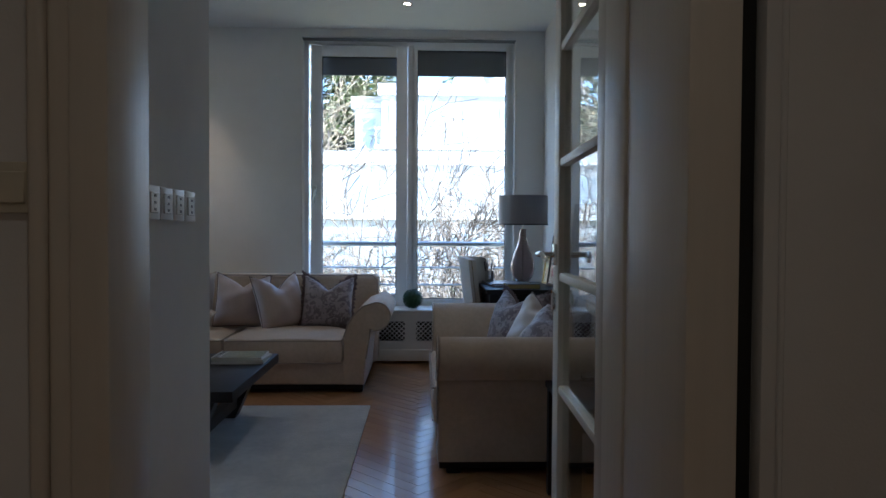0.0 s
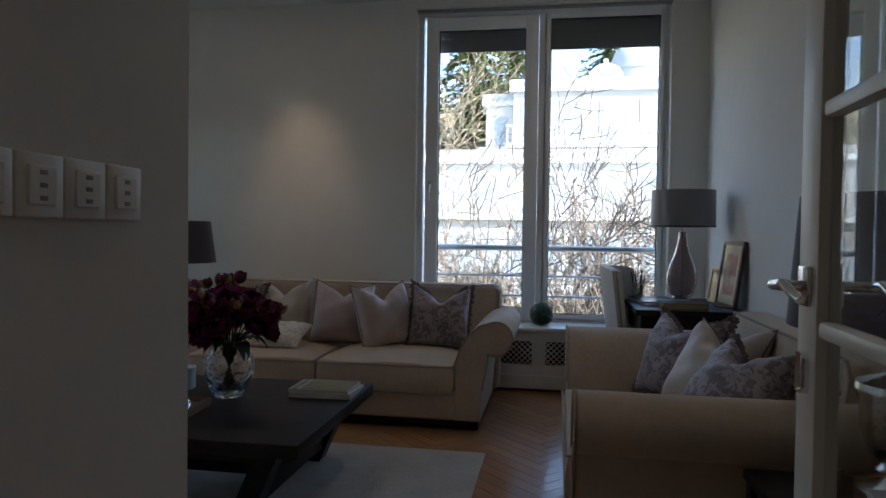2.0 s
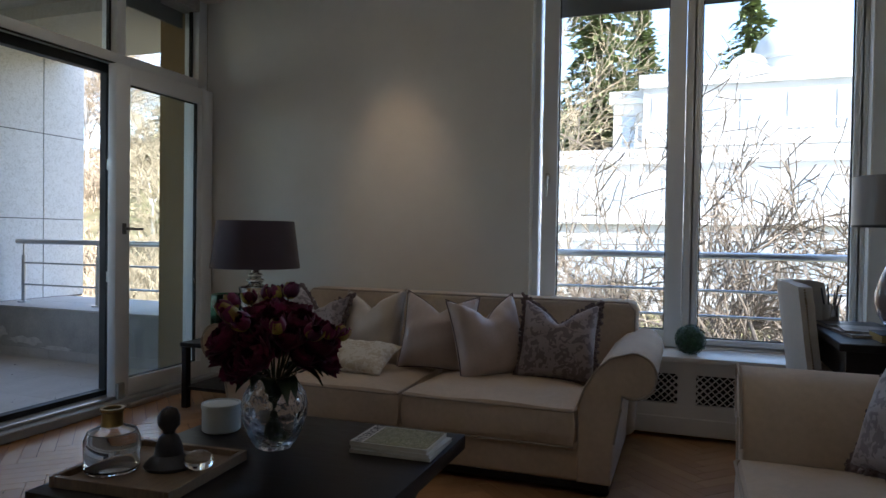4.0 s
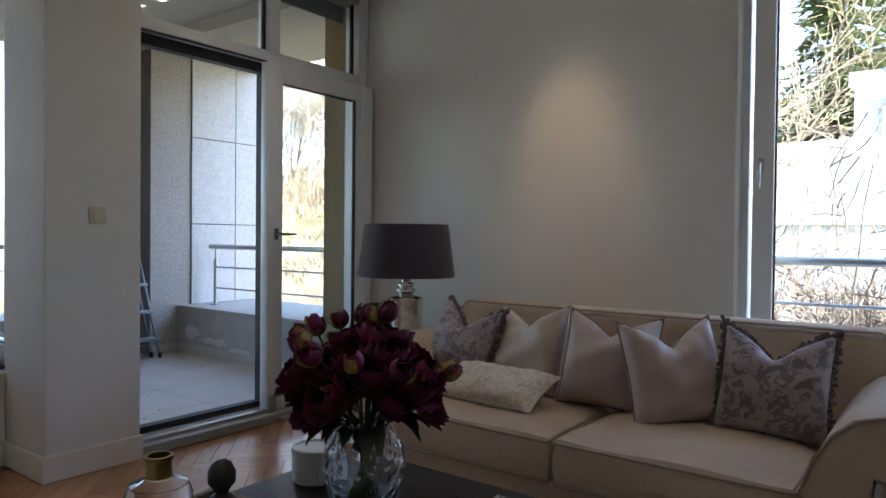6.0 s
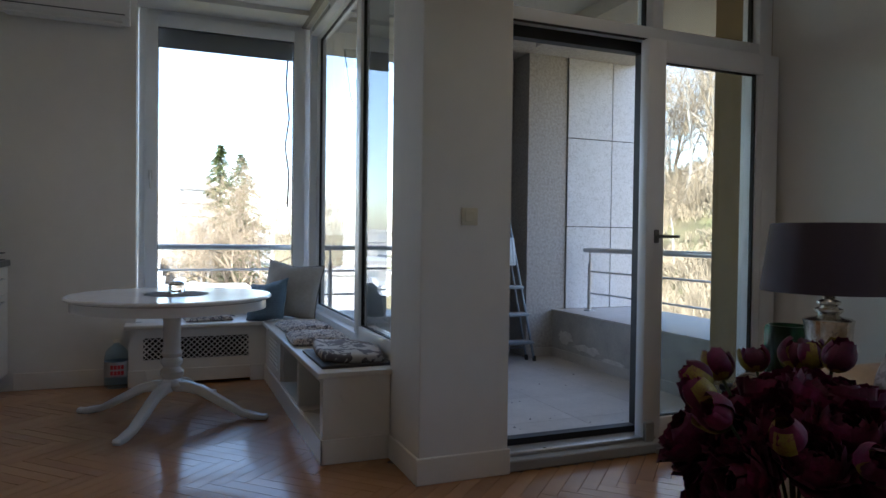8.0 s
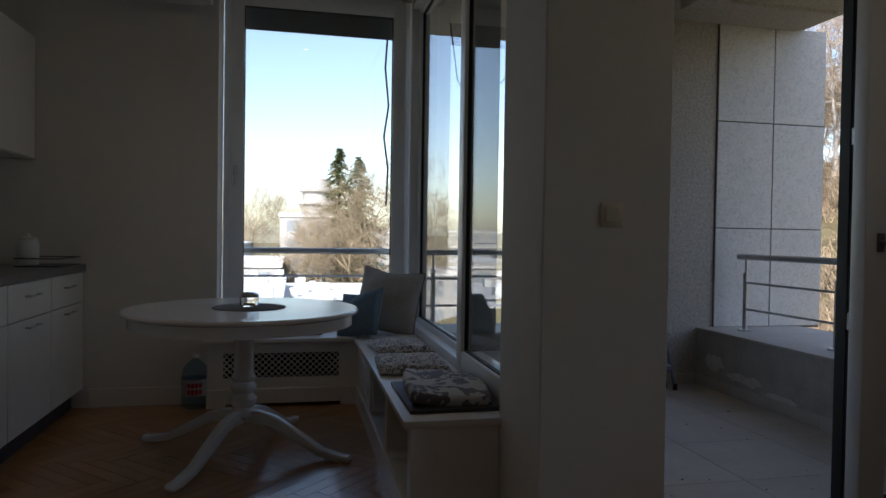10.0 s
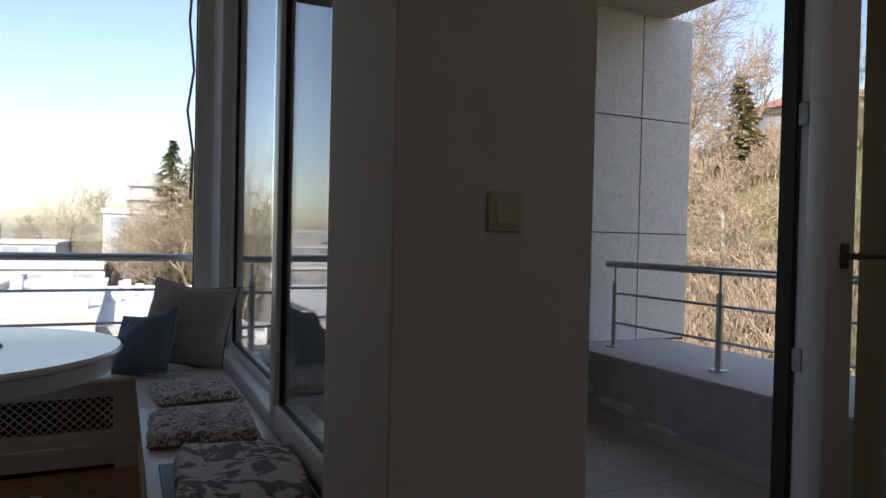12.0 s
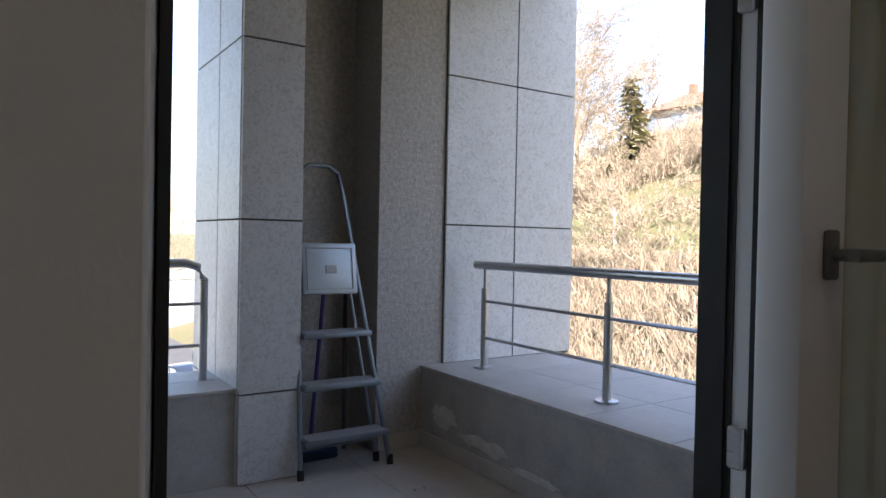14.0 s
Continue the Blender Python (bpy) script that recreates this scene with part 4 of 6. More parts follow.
def bouquet():
    rnd = random.Random(5)
    t = thing("flower_vase", pose(-1.52, 3.985, 0.386), "dark magenta peonies in a round clear glass vase", "vase")
    prof = [(0.0, 0.004), (0.062, 0.004), (0.075, 0.02), (0.098, 0.06), (0.113, 0.105), (0.116, 0.135), (0.106, 0.175), (0.082, 0.21), (0.071, 0.225), (0.078, 0.236),
            (0.074, 0.236), (0.066, 0.225), (0.077, 0.208), (0.100, 0.173), (0.110, 0.135), (0.107, 0.106), (0.092, 0.064), (0.069, 0.026), (0.05, 0.018), (0, 0.016)]
    prof = [(r, z * 1.12) for r, z in prof]
    bm = lathe(prof, 48)
    for v in bm.verts:
        r = math.hypot(v.co.x, v.co.y)
        if 0.045 < v.co.z < 0.225 and r > 0.085:
            a = math.atan2(v.co.y, v.co.x)
            k = 1 + 0.022 * math.sin(10 * a + v.co.z * 40) * math.sin(v.co.z * 70)
            v.co.x *= k
            v.co.y *= k
    part("vase", bm, DIMPLED, t, "round clear glass vase with dimples")
    metas = [mesh_of(petals(40, 0.072, s, 0.92, 0.08), "bloom", PETAL) for s in (1, 2, 3)]
    cores = [mesh_of(petals(9, 0.031, s, 0.25, 0.08), "bud", PETAL) for s in (4, 5)]
    sepals = [mesh_of(petals(4, 0.033, s, 0.35, 0.05), "calyx", BUDP) for s in (7, 8)]
    for k in range(23):
        a, f = k * 2.39996 + 0.4, (k + 0.5) / 23
        el = radians(84 - 112 * f ** 0.85)
        R = 0.185 * rnd.uniform(0.92, 1.08)
        p = Vector((R * math.cos(el) * math.cos(a), R * math.cos(el) * math.sin(a), 0.362 + 0.115 * math.sin(el) + rnd.uniform(-0.012, 0.012)))
        out = (p - Vector((0, 0, 0.25))).normalized()
        sc = rnd.uniform(0.82, 1.15)
        h = new("bloom", metas[k % 3])
        h.parent = t
        h.matrix_local = Matrix.LocRotScale(p - out * 0.04, out.to_track_quat("Z", "Y") @ Euler((rnd.uniform(-.3, .3), rnd.uniform(-.3, .3), rnd.uniform(0, 6))).to_quaternion(), (sc, sc, sc * 0.9))
        part("stem", tube(bmesh.new(), [p - out * 0.03, Vector((p.x * 0.28, p.y * 0.28, 0.262)), Vector((-p.x * 0.25, -p.y * 0.25, 0.03))], 0.0035, 6), STEM, t)
    for k in range(13):
        a, el = k * 2.39996 + 1.1, radians(10 + 66 * ((k * 0.618) % 1.0))
        p = Vector((0.268 * math.cos(el) * math.cos(a), 0.268 * math.cos(el) * math.sin(a), 0.352 + 0.24 * math.sin(el)))
        out = (p - Vector((0, 0, 0.25))).normalized()
        h = new("bud", cores[k % 2])
        h.parent = t
        sc = rnd.uniform(0.85, 1.15)
        h.matrix_local = Matrix.LocRotScale(p - out * 0.05, out.to_track_quat("Z", "Y") @ Euler((rnd.uniform(-.4, .4), rnd.uniform(-.4, .4), rnd.uniform(0, 6))).to_quaternion(), (sc, sc, sc))
        h2 = new("calyx", sepals[k % 2])
        h2.parent = h
        h2.matrix_local = Matrix.LocRotScale((0, 0, -0.003), None, (1, 1, 1))
        part("stem", tube(bmesh.new(), [p - out * 0.045, p - out * 0.13], 0.003, 6), STEM, t)
    for k in range(26):
        a = k * 2.4
        L, dr = rnd.uniform(0.07, 0.12), rnd.uniform(-0.09, 0.0)
        bm = bmesh.new()
        g = []
        for i in range(6):
            u = i / 5
            w = 0.024 * math.sin(math.pi * (0.08 + 0.9 * u))
            c = Vector((0.09 + L * u, 0, 0.27 + 0.03 * math.sin(2 * u) + dr * u * u))
            g.append([bm.verts.new(c + Vector((0, s * w, 0.006 * abs(s)))) for s in (-1, 0, 1)])
        for i in range(5):
            for j in range(2):
                bm.faces.new((g[i][j], g[i + 1][j], g[i + 1][j + 1], g[i][j + 1]))
        lf = part("leaf", bm, LEAFM, t)
        lf.matrix_local = pose(0, 0, rnd.uniform(-0.02, 0.05), 0, 0, math.degrees(a))
    return t


bouquet()

# ---- on the coffee table ----
CT = 0.386
CERAM = mat("pale_ceramic", (0.6, 0.62, 0.6), 0.45, var=0.05)
BRASS = mat("aged_brass", (0.4, 0.27, 0.1), 0.35, 1.0, var=0.2)
STONE = mat("black_stone", (0.03, 0.03, 0.035), 0.5, var=0.3, bump=0.3, bscale=120)
TRAYW = mat("weathered_wood", (0.2, 0.14, 0.09), 0.6, var=0.3, scale=8, stretch=(10, 1, 1), bump=0.2)
t = thing("candle_jar", pose(-1.83, 4.09, CT), "pale grey ceramic candle jar on the coffee table", "candle")
part("jar", lathe([(0, 0), (0.066, 0), (0.072, 0.006), (0.072, 0.088), (0.0, 0.088)], 40), CERAM, t)
part("lid", lathe([(0.0, 0.088), (0.074, 0.088), (0.0755, 0.094), (0.074, 0.106), (0.066, 0.108), (0.064, 0.102), (0, 0.102)], 40), CERAM, t)
t = thing("tray", pose(-1.72, 3.62, CT, 0, 0, 4), "square weathered wooden tray on the coffee table", "tray")
part("tray_base", boxes((-0.20, 0.20, -0.19, 0.19, 0, 0.014)), TRAYW, t)
for sx in (-1, 1):
    part("rim", boxes((sx * 0.2 - 0.009, sx * 0.2 + 0.009, -0.2, 0.2, 0, 0.034), bevel=0.002), TRAYW, t)
    part("rim", boxes((-0.191, 0.191, sx * 0.19 - 0.009, sx * 0.19 + 0.009, 0, 0.034), bevel=0.002), TRAYW, t)
t = thing("glass_bottle", pose(-1.83, 3.56, CT + 0.0145), "clear glass bottle with aged brass neck on a tray", "bottle")
part("body", lathe([(0, 0.002), (0.075, 0.002), (0.082, 0.012), (0.083, 0.10), (0.072, 0.125), (0.04, 0.138), (0.031, 0.143), (0.028, 0.143), (0.036, 0.134), (0.068, 0.121), (0.079, 0.098), (0.078, 0.016), (0.07, 0.008), (0, 0.008)], 40), CLEAR, t)
part("neck", lathe([(0.031, 0.14), (0.033, 0.142), (0.031, 0.15), (0.031, 0.185), (0.036, 0.188), (0.036, 0.196), (0.027, 0.196), (0.027, 0.14)], 32), BRASS, t, "aged brass neck ring")
bm = lathe([(0, 0), (0.055, 0), (0.062, 0.012), (0.05, 0.03), (0.036, 0.045), (0.04, 0.075), (0.03, 0.10), (0.017, 0.112), (0.02, 0.122), (0.034, 0.14), (0.034, 0.165), (0.024, 0.185), (0.010, 0.192), (0, 0.195)], 28)
for v in bm.verts:
    if v.co.z > 0.135:
        v.co *= 1 + 0.02 * math.sin(v.co.x * 700) * math.sin(v.co.z * 500)
    if v.co.z < 0.05:
        v.co.x *= 1.25
single("buddha_statue", pose(-1.68, 3.64, CT + 0.0145, 0, 0, 30), bm, STONE, "small black stone seated statue on a wooden tray", "statue")
bm = bmesh.new()
bmesh.ops.create_uvsphere(bm, u_segments=24, v_segments=14, radius=0.042, matrix=Matrix.Diagonal((1.15, 1, 0.75, 1)))
single("glass_ball", pose(-1.58, 3.66, CT + 0.0145 + 0.0315), bm, CLEAR, "clear glass paperweight on a wooden tray", "ornament")
PAPER = mat("paper_edges", (0.6, 0.58, 0.53), 0.8, var=0.1, scale=4, stretch=(1, 1, 200))
COVER1 = figured("magazine_photo", (0.10, 0.11, 0.05), (0.42, 0.4, 0.3), 60, 0.5, 0.58, rough=0.3, sheen=0, third=(0.28, 0.27, 0.05))
COVERW = mat("magazine_white", (0.6, 0.6, 0.58), 0.3, var=0.05)
INK = mat("ink", (0.05, 0.05, 0.06), 0.5)


def magazine(m, w, d, h, label, photo=None, title=""):
    t = thing("magazine", m, label, "magazine", "magazines")
    part("pages", boxes((-w / 2 + 0.002, w / 2 - 0.002, -d / 2 + 0.002, d / 2 - 0.002, 0.0005, h - 0.0006)), PAPER, t)
    part("cover", boxes((-w / 2, w / 2, -d / 2, d / 2, h - 0.0006, h), (-w / 2, w / 2, -d / 2, d / 2, 0, 0.0005), (-w / 2, -w / 2 + 0.002, -d / 2, d / 2, 0, h)), COVERW, t)
    if photo:
        part("photo", boxes((-w / 2 + 0.05, w / 2 - 0.006, -d / 2 + 0.006, d / 2 - 0.006, h, h + 0.0004)), photo, t)
    if title:
        cu = bpy.data.curves.new("title", "FONT")
        cu.body, cu.size, cu.extrude, cu.align_x = title, 0.045, 0.0003, "CENTER"
        ob = new("title", cu)
        ob.parent, ob.matrix_local = t, pose(-w / 2 + 0.042, 0, h + 0.0004, 0, 0, 90)
        cu.materials.append(INK)
    return t


magazine(pose(-1.10, 4.15, CT, 0, 0, 2), 0.30, 0.22, 0.012, "white-backed magazine on the coffee table")
magazine(pose(-1.095, 4.155, CT + 0.0125, 0, 0, -2), 0.30, 0.22, 0.012, "white-backed magazine on the coffee table")
magazine(pose(-1.105, 4.15, CT + 0.025, 0, 0, 1), 0.29, 0.215, 0.014, "interior design magazine with a garden photo", COVER1, "INTERIORS")

# ---- window board, desk ----
BOX = mat("boxwood_leaf", (0.02, 0.07, 0.025), 0.5, var=0.4, scale=60, random_obj=0.3)
rnd = random.Random(9)
bm = bmesh.new()
for k in range(900):
    zz = 1 - 2 * (k + 0.5) / 900
    a, rr = k * 2.39996, math.sqrt(1 - zz * zz)
    d = Vector((rr * math.cos(a), rr * math.sin(a), zz))
    c = d * 0.083 * rnd.uniform(0.93, 1.08) + Vector((0, 0, 0.087))
    e1 = d.cross(Vector((rnd.uniform(-1, 1), rnd.uniform(-1, 1), rnd.uniform(-1, 1)))).normalized()
    e2 = (d.cross(e1) + d * rnd.uniform(-.6, .9)).normalized()
    q = [c - e1 * 0.006, c + e2 * 0.011 + e1 * 0.001, c + e1 * 0.006, c - e2 * 0.006]
    bm.faces.new([bm.verts.new(p) for p in q])
bmesh.ops.create_uvsphere(bm, u_segments=20, v_segments=12, radius=0.077, matrix=Matrix.Translation((0, 0, 0.087)))
single("topiary_ball", pose(-0.115, 6.15, 0.478), bm, BOX, "green boxwood topiary ball on the window board", "plant", smooth=False)

t = thing("desk", pose(0.0, 0.0, 0), "black-stained wooden writing desk against the wall", "desk")
part("desktop", boxes((0.44, 1.06, 5.02, 5.87, 0.71, 0.742), bevel=0.004), DARKWOOD, t)
part("apron", boxes((0.47, 1.05, 5.05, 5.84, 0.58, 0.71)), DARKWOOD, t)
for x in (0.49, 1.03):
    for y in (5.07, 5.82):
        part("leg", boxes((x - 0.025, x + 0.025, y - 0.025, y + 0.025, 0, 0.58), bevel=0.003), DARKWOOD, t)
VELVET = mat("greige_velvet", (0.6, 0.55, 0.49), 0.7, var=0.1, scale=8, sheen=0.6)
NAIL = mat("nailhead", (0.3, 0.24, 0.16), 0.3, 1.0)


def side_chair(m):
    """Faces local +x; the curved back stands at local x = 0."""
    t = thing("desk_chair", m, "greige upholstered chair with nailhead trim at the desk", "chair")
    part("seat", boxes((0.02, 0.42, -0.22, 0.22, 0.38, 0.48), bevel=0.03, seg=3), VELVET, t)
    bm = bmesh.new()
    rows = []
    for i in range(13):
        v = i / 12
        z = 0.40 + 0.565 * v
        row = []
        for j in range(17):
            u = j / 8 - 1
            wd = 0.20 + 0.035 * math.sin(math.pi * v * 0.9)
            x = -0.06 - 0.07 * v + 0.10 * u * u - 0.012 * math.cos(math.pi * u)
            row.append((x, u * wd, z - 0.02 * u ** 4 * (v > 0.9)))
        rows.append(row)
    vf = [[bm.verts.new(p) for p in r] for r in rows]
    vb = [[bm.verts.new((p[0] - 0.055, p[1] * 1.06, p[2])) for p in r] for r in rows]
    for i in range(12):
        for j in range(16):
            bm.faces.new((vf[i][j], vf[i][j + 1], vf[i + 1][j + 1], vf[i + 1][j]))
            bm.faces.new((vb[i][j + 1], vb[i][j], vb[i + 1][j], vb[i + 1][j + 1]))
    for j in range(16):
        bm.faces.new((vf[12][j], vf[12][j + 1], vb[12][j + 1], vb[12][j]))
        bm.faces.new((vf[0][j + 1], vf[0][j], vb[0][j], vb[0][j + 1]))
    for i in range(12):
        bm.faces.new((vf[i][0], vf[i + 1][0], vb[i + 1][0], vb[i][0]))
        bm.faces.new((vf[i + 1][16], vf[i][16], vb[i][16], vb[i + 1][16]))
    bmesh.ops.recalc_face_normals(bm, faces=bm.faces)
    back = part("backrest", bm, VELVET, t)
    for s in (0, 16):
        bm = bmesh.new()
        for i in range(0, 48):
            a, b = rows[i // 4][s], rows[i // 4 + 1][s]
            p = Vector(a).lerp(Vector(b), (i % 4) / 4)
            bmesh.ops.create_icosphere(bm, subdivisions=1, radius=0.0055, matrix=Matrix.Translation((p.x - 0.03, p.y * 1.055, p.z)))
        part("nailhead_row", bm, NAIL, back, "row of metal nailheads")
    for x in (0.04, 0.38):
        for y in (-0.18, 0.18):
            part("leg", tube(bmesh.new(), [(x, y, 0.38), (x, y, 0)], 0.022, 8, 0.014), DARKWOOD, t)
    return t


side_chair(pose(0.46, 5.52, 0, 0, 0, -16))
SHADEG = mat("taupe_silk_shade", (0.22, 0.2, 0.2), 0.35, var=0.1, scale=4, stretch=(6, 6, 0.2), sheen=0.5)
SMOKE = body_glass("smoked_rose_glass", (0.6, 0.53, 0.52))
t = thing("table_lamp", pose(0.80, 5.66, 0.742), "smoky glass teardrop table lamp with taupe drum shade on the desk", "lamp", "table lamps")
part("base", lathe([(0, 0), (0.07, 0), (0.07, 0.016), (0, 0.016)], 32), CHROME, t)
part("body", lathe([(0.0, 0.018), (0.055, 0.018), (0.082, 0.06), (0.098, 0.12), (0.096, 0.17), (0.078, 0.24), (0.05, 0.31), (0.033, 0.37), (0.027, 0.42), (0.027, 0.45), (0.022, 0.45), (0.023, 0.41), (0.029, 0.368), (0.045, 0.308), (0.073, 0.238), (0.091, 0.168), (0.093, 0.12), (0.077, 0.062), (0.05, 0.024), (0, 0.022)], 40), SMOKE, t)
part("rod", tube(bmesh.new(), [(0, 0, 0.016), (0, 0, 0.52)], 0.006, 8), CHROME, t)
part("shade", lathe([(0.203, 0.487), (0.2, 0.72), (0.196, 0.72), (0.199, 0.487)], 56), SHADEG, t)
part("shade_ring", lathe([(0.204, 0.483), (0.204, 0.49), (0.197, 0.49), (0.197, 0.483)], 56), STONE, t)
part("spider", boxes((-0.198, 0.198, -0.003, 0.003, 0.70, 0.706), (-0.003, 0.003, -0.198, 0.198, 0.70, 0.706)), CHROME, t)


def framed_picture(m, w, h, fw, frame_mat, mount, image, label):
    """In the local xz plane, facing -y, leaning back."""
    t = thing("picture_frame", m, label, "picture", "framed pictures")
    part("frame", boxes((-w / 2, -w / 2 + fw, -0.012, 0.012, 0, h), (w / 2 - fw, w / 2, -0.012, 0.012, 0, h), (-w / 2 + fw, w / 2 - fw, -0.012, 0.012, 0, fw), (-w / 2 + fw, w / 2 - fw, -0.012, 0.012, h - fw, h), bevel=0.003), frame_mat, t)
    part("mount", boxes((-w / 2 + fw, w / 2 - fw, -0.003, 0.008, fw, h - fw)), mount, t)
    part("picture", boxes((-w / 2 + fw + w * 0.14, w / 2 - fw - w * 0.14, -0.0042, -0.003, fw + h * 0.13, h - fw - h * 0.13)), image, t)
    g = part("pane", boxes((-w / 2 + fw, w / 2 - fw, -0.008, -0.0065, fw, h - fw)), GLASS, t)
    g.visible_shadow = False
    return t


MAHOG = mat("dark_mahogany", (0.05, 0.025, 0.018), 0.3, var=0.3, scale=10)
GILT = mat("old_gilt", (0.4, 0.28, 0.1), 0.4, 0.9, var=0.2)
MOUNT = mat("cream_mount", (0.62, 0.57, 0.47), 0.8)
ART = figured("rose_print", (0.45, 0.2, 0.2), (0.5, 0.4, 0.3), 16, rough=0.5, sheen=0)
framed_picture(pose(0.985, 5.29, 0.742, -8, 0, -82), 0.30, 0.40, 0.025, MAHOG, MOUNT, ART, "framed rose print leaning on the desk")
framed_picture(pose(0.99, 5.60, 0.742, -8, 0, -78), 0.17, 0.22, 0.018, GILT, ART, ART, "small gilt picture frame on the desk")
BOOKD = mat("dark_book_cover", (0.03, 0.03, 0.035), 0.4, var=0.2)
BOOKO = mat("ochre_page_edges", (0.45, 0.33, 0.12), 0.7, var=0.15, scale=4, stretch=(1, 1, 200))
GREYMAG = figured("grey_magazine", (0.2, 0.2, 0.22), (0.4, 0.4, 0.42), 12, rough=0.3, sheen=0)


def book(m, w, d, h, cover, pages, label):
    t = thing("book", m, label, "book", "books")
    part("pages", boxes((-w / 2 + 0.004, w / 2 - 0.003, -d / 2 + 0.003, d / 2 - 0.003, 0.003, h - 0.003)), pages, t)
    part("cover", boxes((-w / 2, w / 2, -d / 2, d / 2, 0, 0.003), (-w / 2, w / 2, -d / 2, d / 2, h - 0.003, h), (w / 2 - 0.003, w / 2, -d / 2, d / 2, 0.003, h - 0.003), bevel=0.001), cover, t)
    return t


book(pose(0.67, 5.36, 0.742, 0, 0, 8), 0.34, 0.26, 0.014, GREYMAG, PAPER, "grey glossy magazine on the desk")
book(pose(0.66, 5.38, 0.7565, 0, 0, -4), 0.30, 0.23, 0.010, GREYMAG, PAPER, "grey glossy magazine on the desk")
book(pose(0.72, 5.18, 0.742, 0, 0, 2), 0.25, 0.18, 0.035, BOOKD, BOOKO, "thick dark book with ochre page edges on the desk")
book(pose(0.60, 5.62, 0.742, 0, 0, 6), 0.26, 0.19, 0.02, BOOKD, PAPER, "dark notebook on the desk")
t = thing("pencil_cup", pose(0.53, 5.72, 0.742), "metal cup full of pens on the desk", "pen holder")
part("cup", lathe([(0, 0), (0.036, 0), (0.038, 0.1), (0.034, 0.1), (0.033, 0.004), (0, 0.004)], 28), CHROME, t)
for k in range(6):
    a = k * 1.05
    part("pen", tube(bmesh.new(), [(0.012 * math.cos(a), 0.012 * math.sin(a), 0.006), (0.045 * math.cos(a), 0.045 * math.sin(a), 0.15 + 0.01 * k)], 0.0045, 7), INK, t)

# ---- lamp table by the balcony door ----
t = thing("side_table", pose(-2.98, 5.76, 0), "dark wooden side table beside the sofa", "table", "side tables")
part("tabletop", boxes((-0.27, 0.27, -0.27, 0.27, 0.40, 0.43), bevel=0.004), DARKWOOD, t)
part("shelf", boxes((-0.25, 0.25, -0.25, 0.25, 0.12, 0.14)), DARKWOOD, t)
for sx in (-1, 1):
    for sy in (-1, 1):
        part("leg", boxes((sx * 0.24 - 0.02, sx * 0.24 + 0.02, sy * 0.24 - 0.02, sy * 0.24 + 0.02, 0, 0.40)), DARKWOOD, t)
SHADEP = mat("aubergine_shade", (0.035, 0.02, 0.035), 0.75, var=0.15, scale=30, bump=0.1, bscale=300, sheen=0.3)
MERC = mat("mercury_glass", (0.8, 0.77, 0.7), 0.18, 1.0, var=0.4, scale=30, bump=0.45, bscale=70)
t = thing("table_lamp", pose(-2.84, 5.73, 0.43), "mercury glass table lamp with aubergine shade on a side table", "lamp", "table lamps")
part("base", lathe([(0, 0), (0.085, 0), (0.085, 0.012), (0.06, 0.02), (0.055, 0.03), (0, 0.03)], 36), MERC, t)
part("body", lathe([(0.055, 0.03), (0.078, 0.045), (0.094, 0.11), (0.099, 0.28), (0.103, 0.345), (0.108, 0.362), (0.095, 0.37), (0.055, 0.376), (0.042, 0.386), (0.06, 0.402), (0.06, 0.412), (0.034, 0.424), (0.05, 0.436), (0.05, 0.446), (0.028, 0.456), (0.02, 0.51), (0, 0.51)], 40), MERC, t)
part("shade", lathe([(0.291, 0.49), (0.25, 0.80), (0.246, 0.80), (0.287, 0.49)], 56), SHADEP, t)
part("spider", boxes((-0.247, 0.247, -0.003, 0.003, 0.785, 0.79), (-0.003, 0.003, -0.247, 0.247, 0.785, 0.79)), CHROME, t)
GREENG = body_glass("dark_green_glass", (0.05, 0.18, 0.1))
single("green_vase", pose(-3.12, 5.80, 0.43), lathe([(0, 0.0), (0.08, 0), (0.10, 0.02), (0.105, 0.1), (0.105, 0.28), (0.098, 0.30), (0.085, 0.30), (0.095, 0.28), (0.096, 0.1), (0.09, 0.025), (0, 0.015)], 36), GREENG,
       "dark green glass vase on a side table", "vase")

# ---- side table behind the hall door ----
t = thing("side_table", pose(0.79, 2.84, 0), "dark wooden side table beside the small sofa", "table", "side tables")
part("tabletop", boxes((-0.265, 0.265, -0.25, 0.25, 0.47, 0.50), bevel=0.004), DARKWOOD, t)
part("apron", boxes((-0.24, 0.24, -0.225, 0.225, 0.40, 0.47)), DARKWOOD, t)
for sx in (-1, 1):
    for sy in (-1, 1):
        part("leg", boxes((sx * 0.235 - 0.022, sx * 0.235 + 0.022, sy * 0.22 - 0.022, sy * 0.22 + 0.022, 0, 0.47)), DARKWOOD, t)
t = thing("table_lamp", pose(0.88, 2.93, 0.50), "mercury glass urn lamp with aubergine shade on a side table", "lamp", "table lamps")
part("base", lathe([(0, 0), (0.105, 0), (0.105, 0.012), (0.07, 0.025), (0.045, 0.05), (0.07, 0.07), (0.055, 0.085), (0.085, 0.11), (0.105, 0.16), (0.112, 0.24), (0.12, 0.27), (0.118, 0.28), (0, 0.28)], 36), MERC, t)
part("neck", lathe([(0, 0.28), (0.125, 0.28), (0.12, 0.295), (0.06, 0.315), (0.035, 0.33), (0.045, 0.345), (0.03, 0.365), (0.02, 0.375), (0.028, 0.40), (0.012, 0.43), (0.008, 0.77), (0, 0.77)], 36), MERC, t)
part("shade", lathe([(0.286, 0.435), (0.26, 0.778), (0.256, 0.778), (0.282, 0.435)], 56), SHADEP, t)
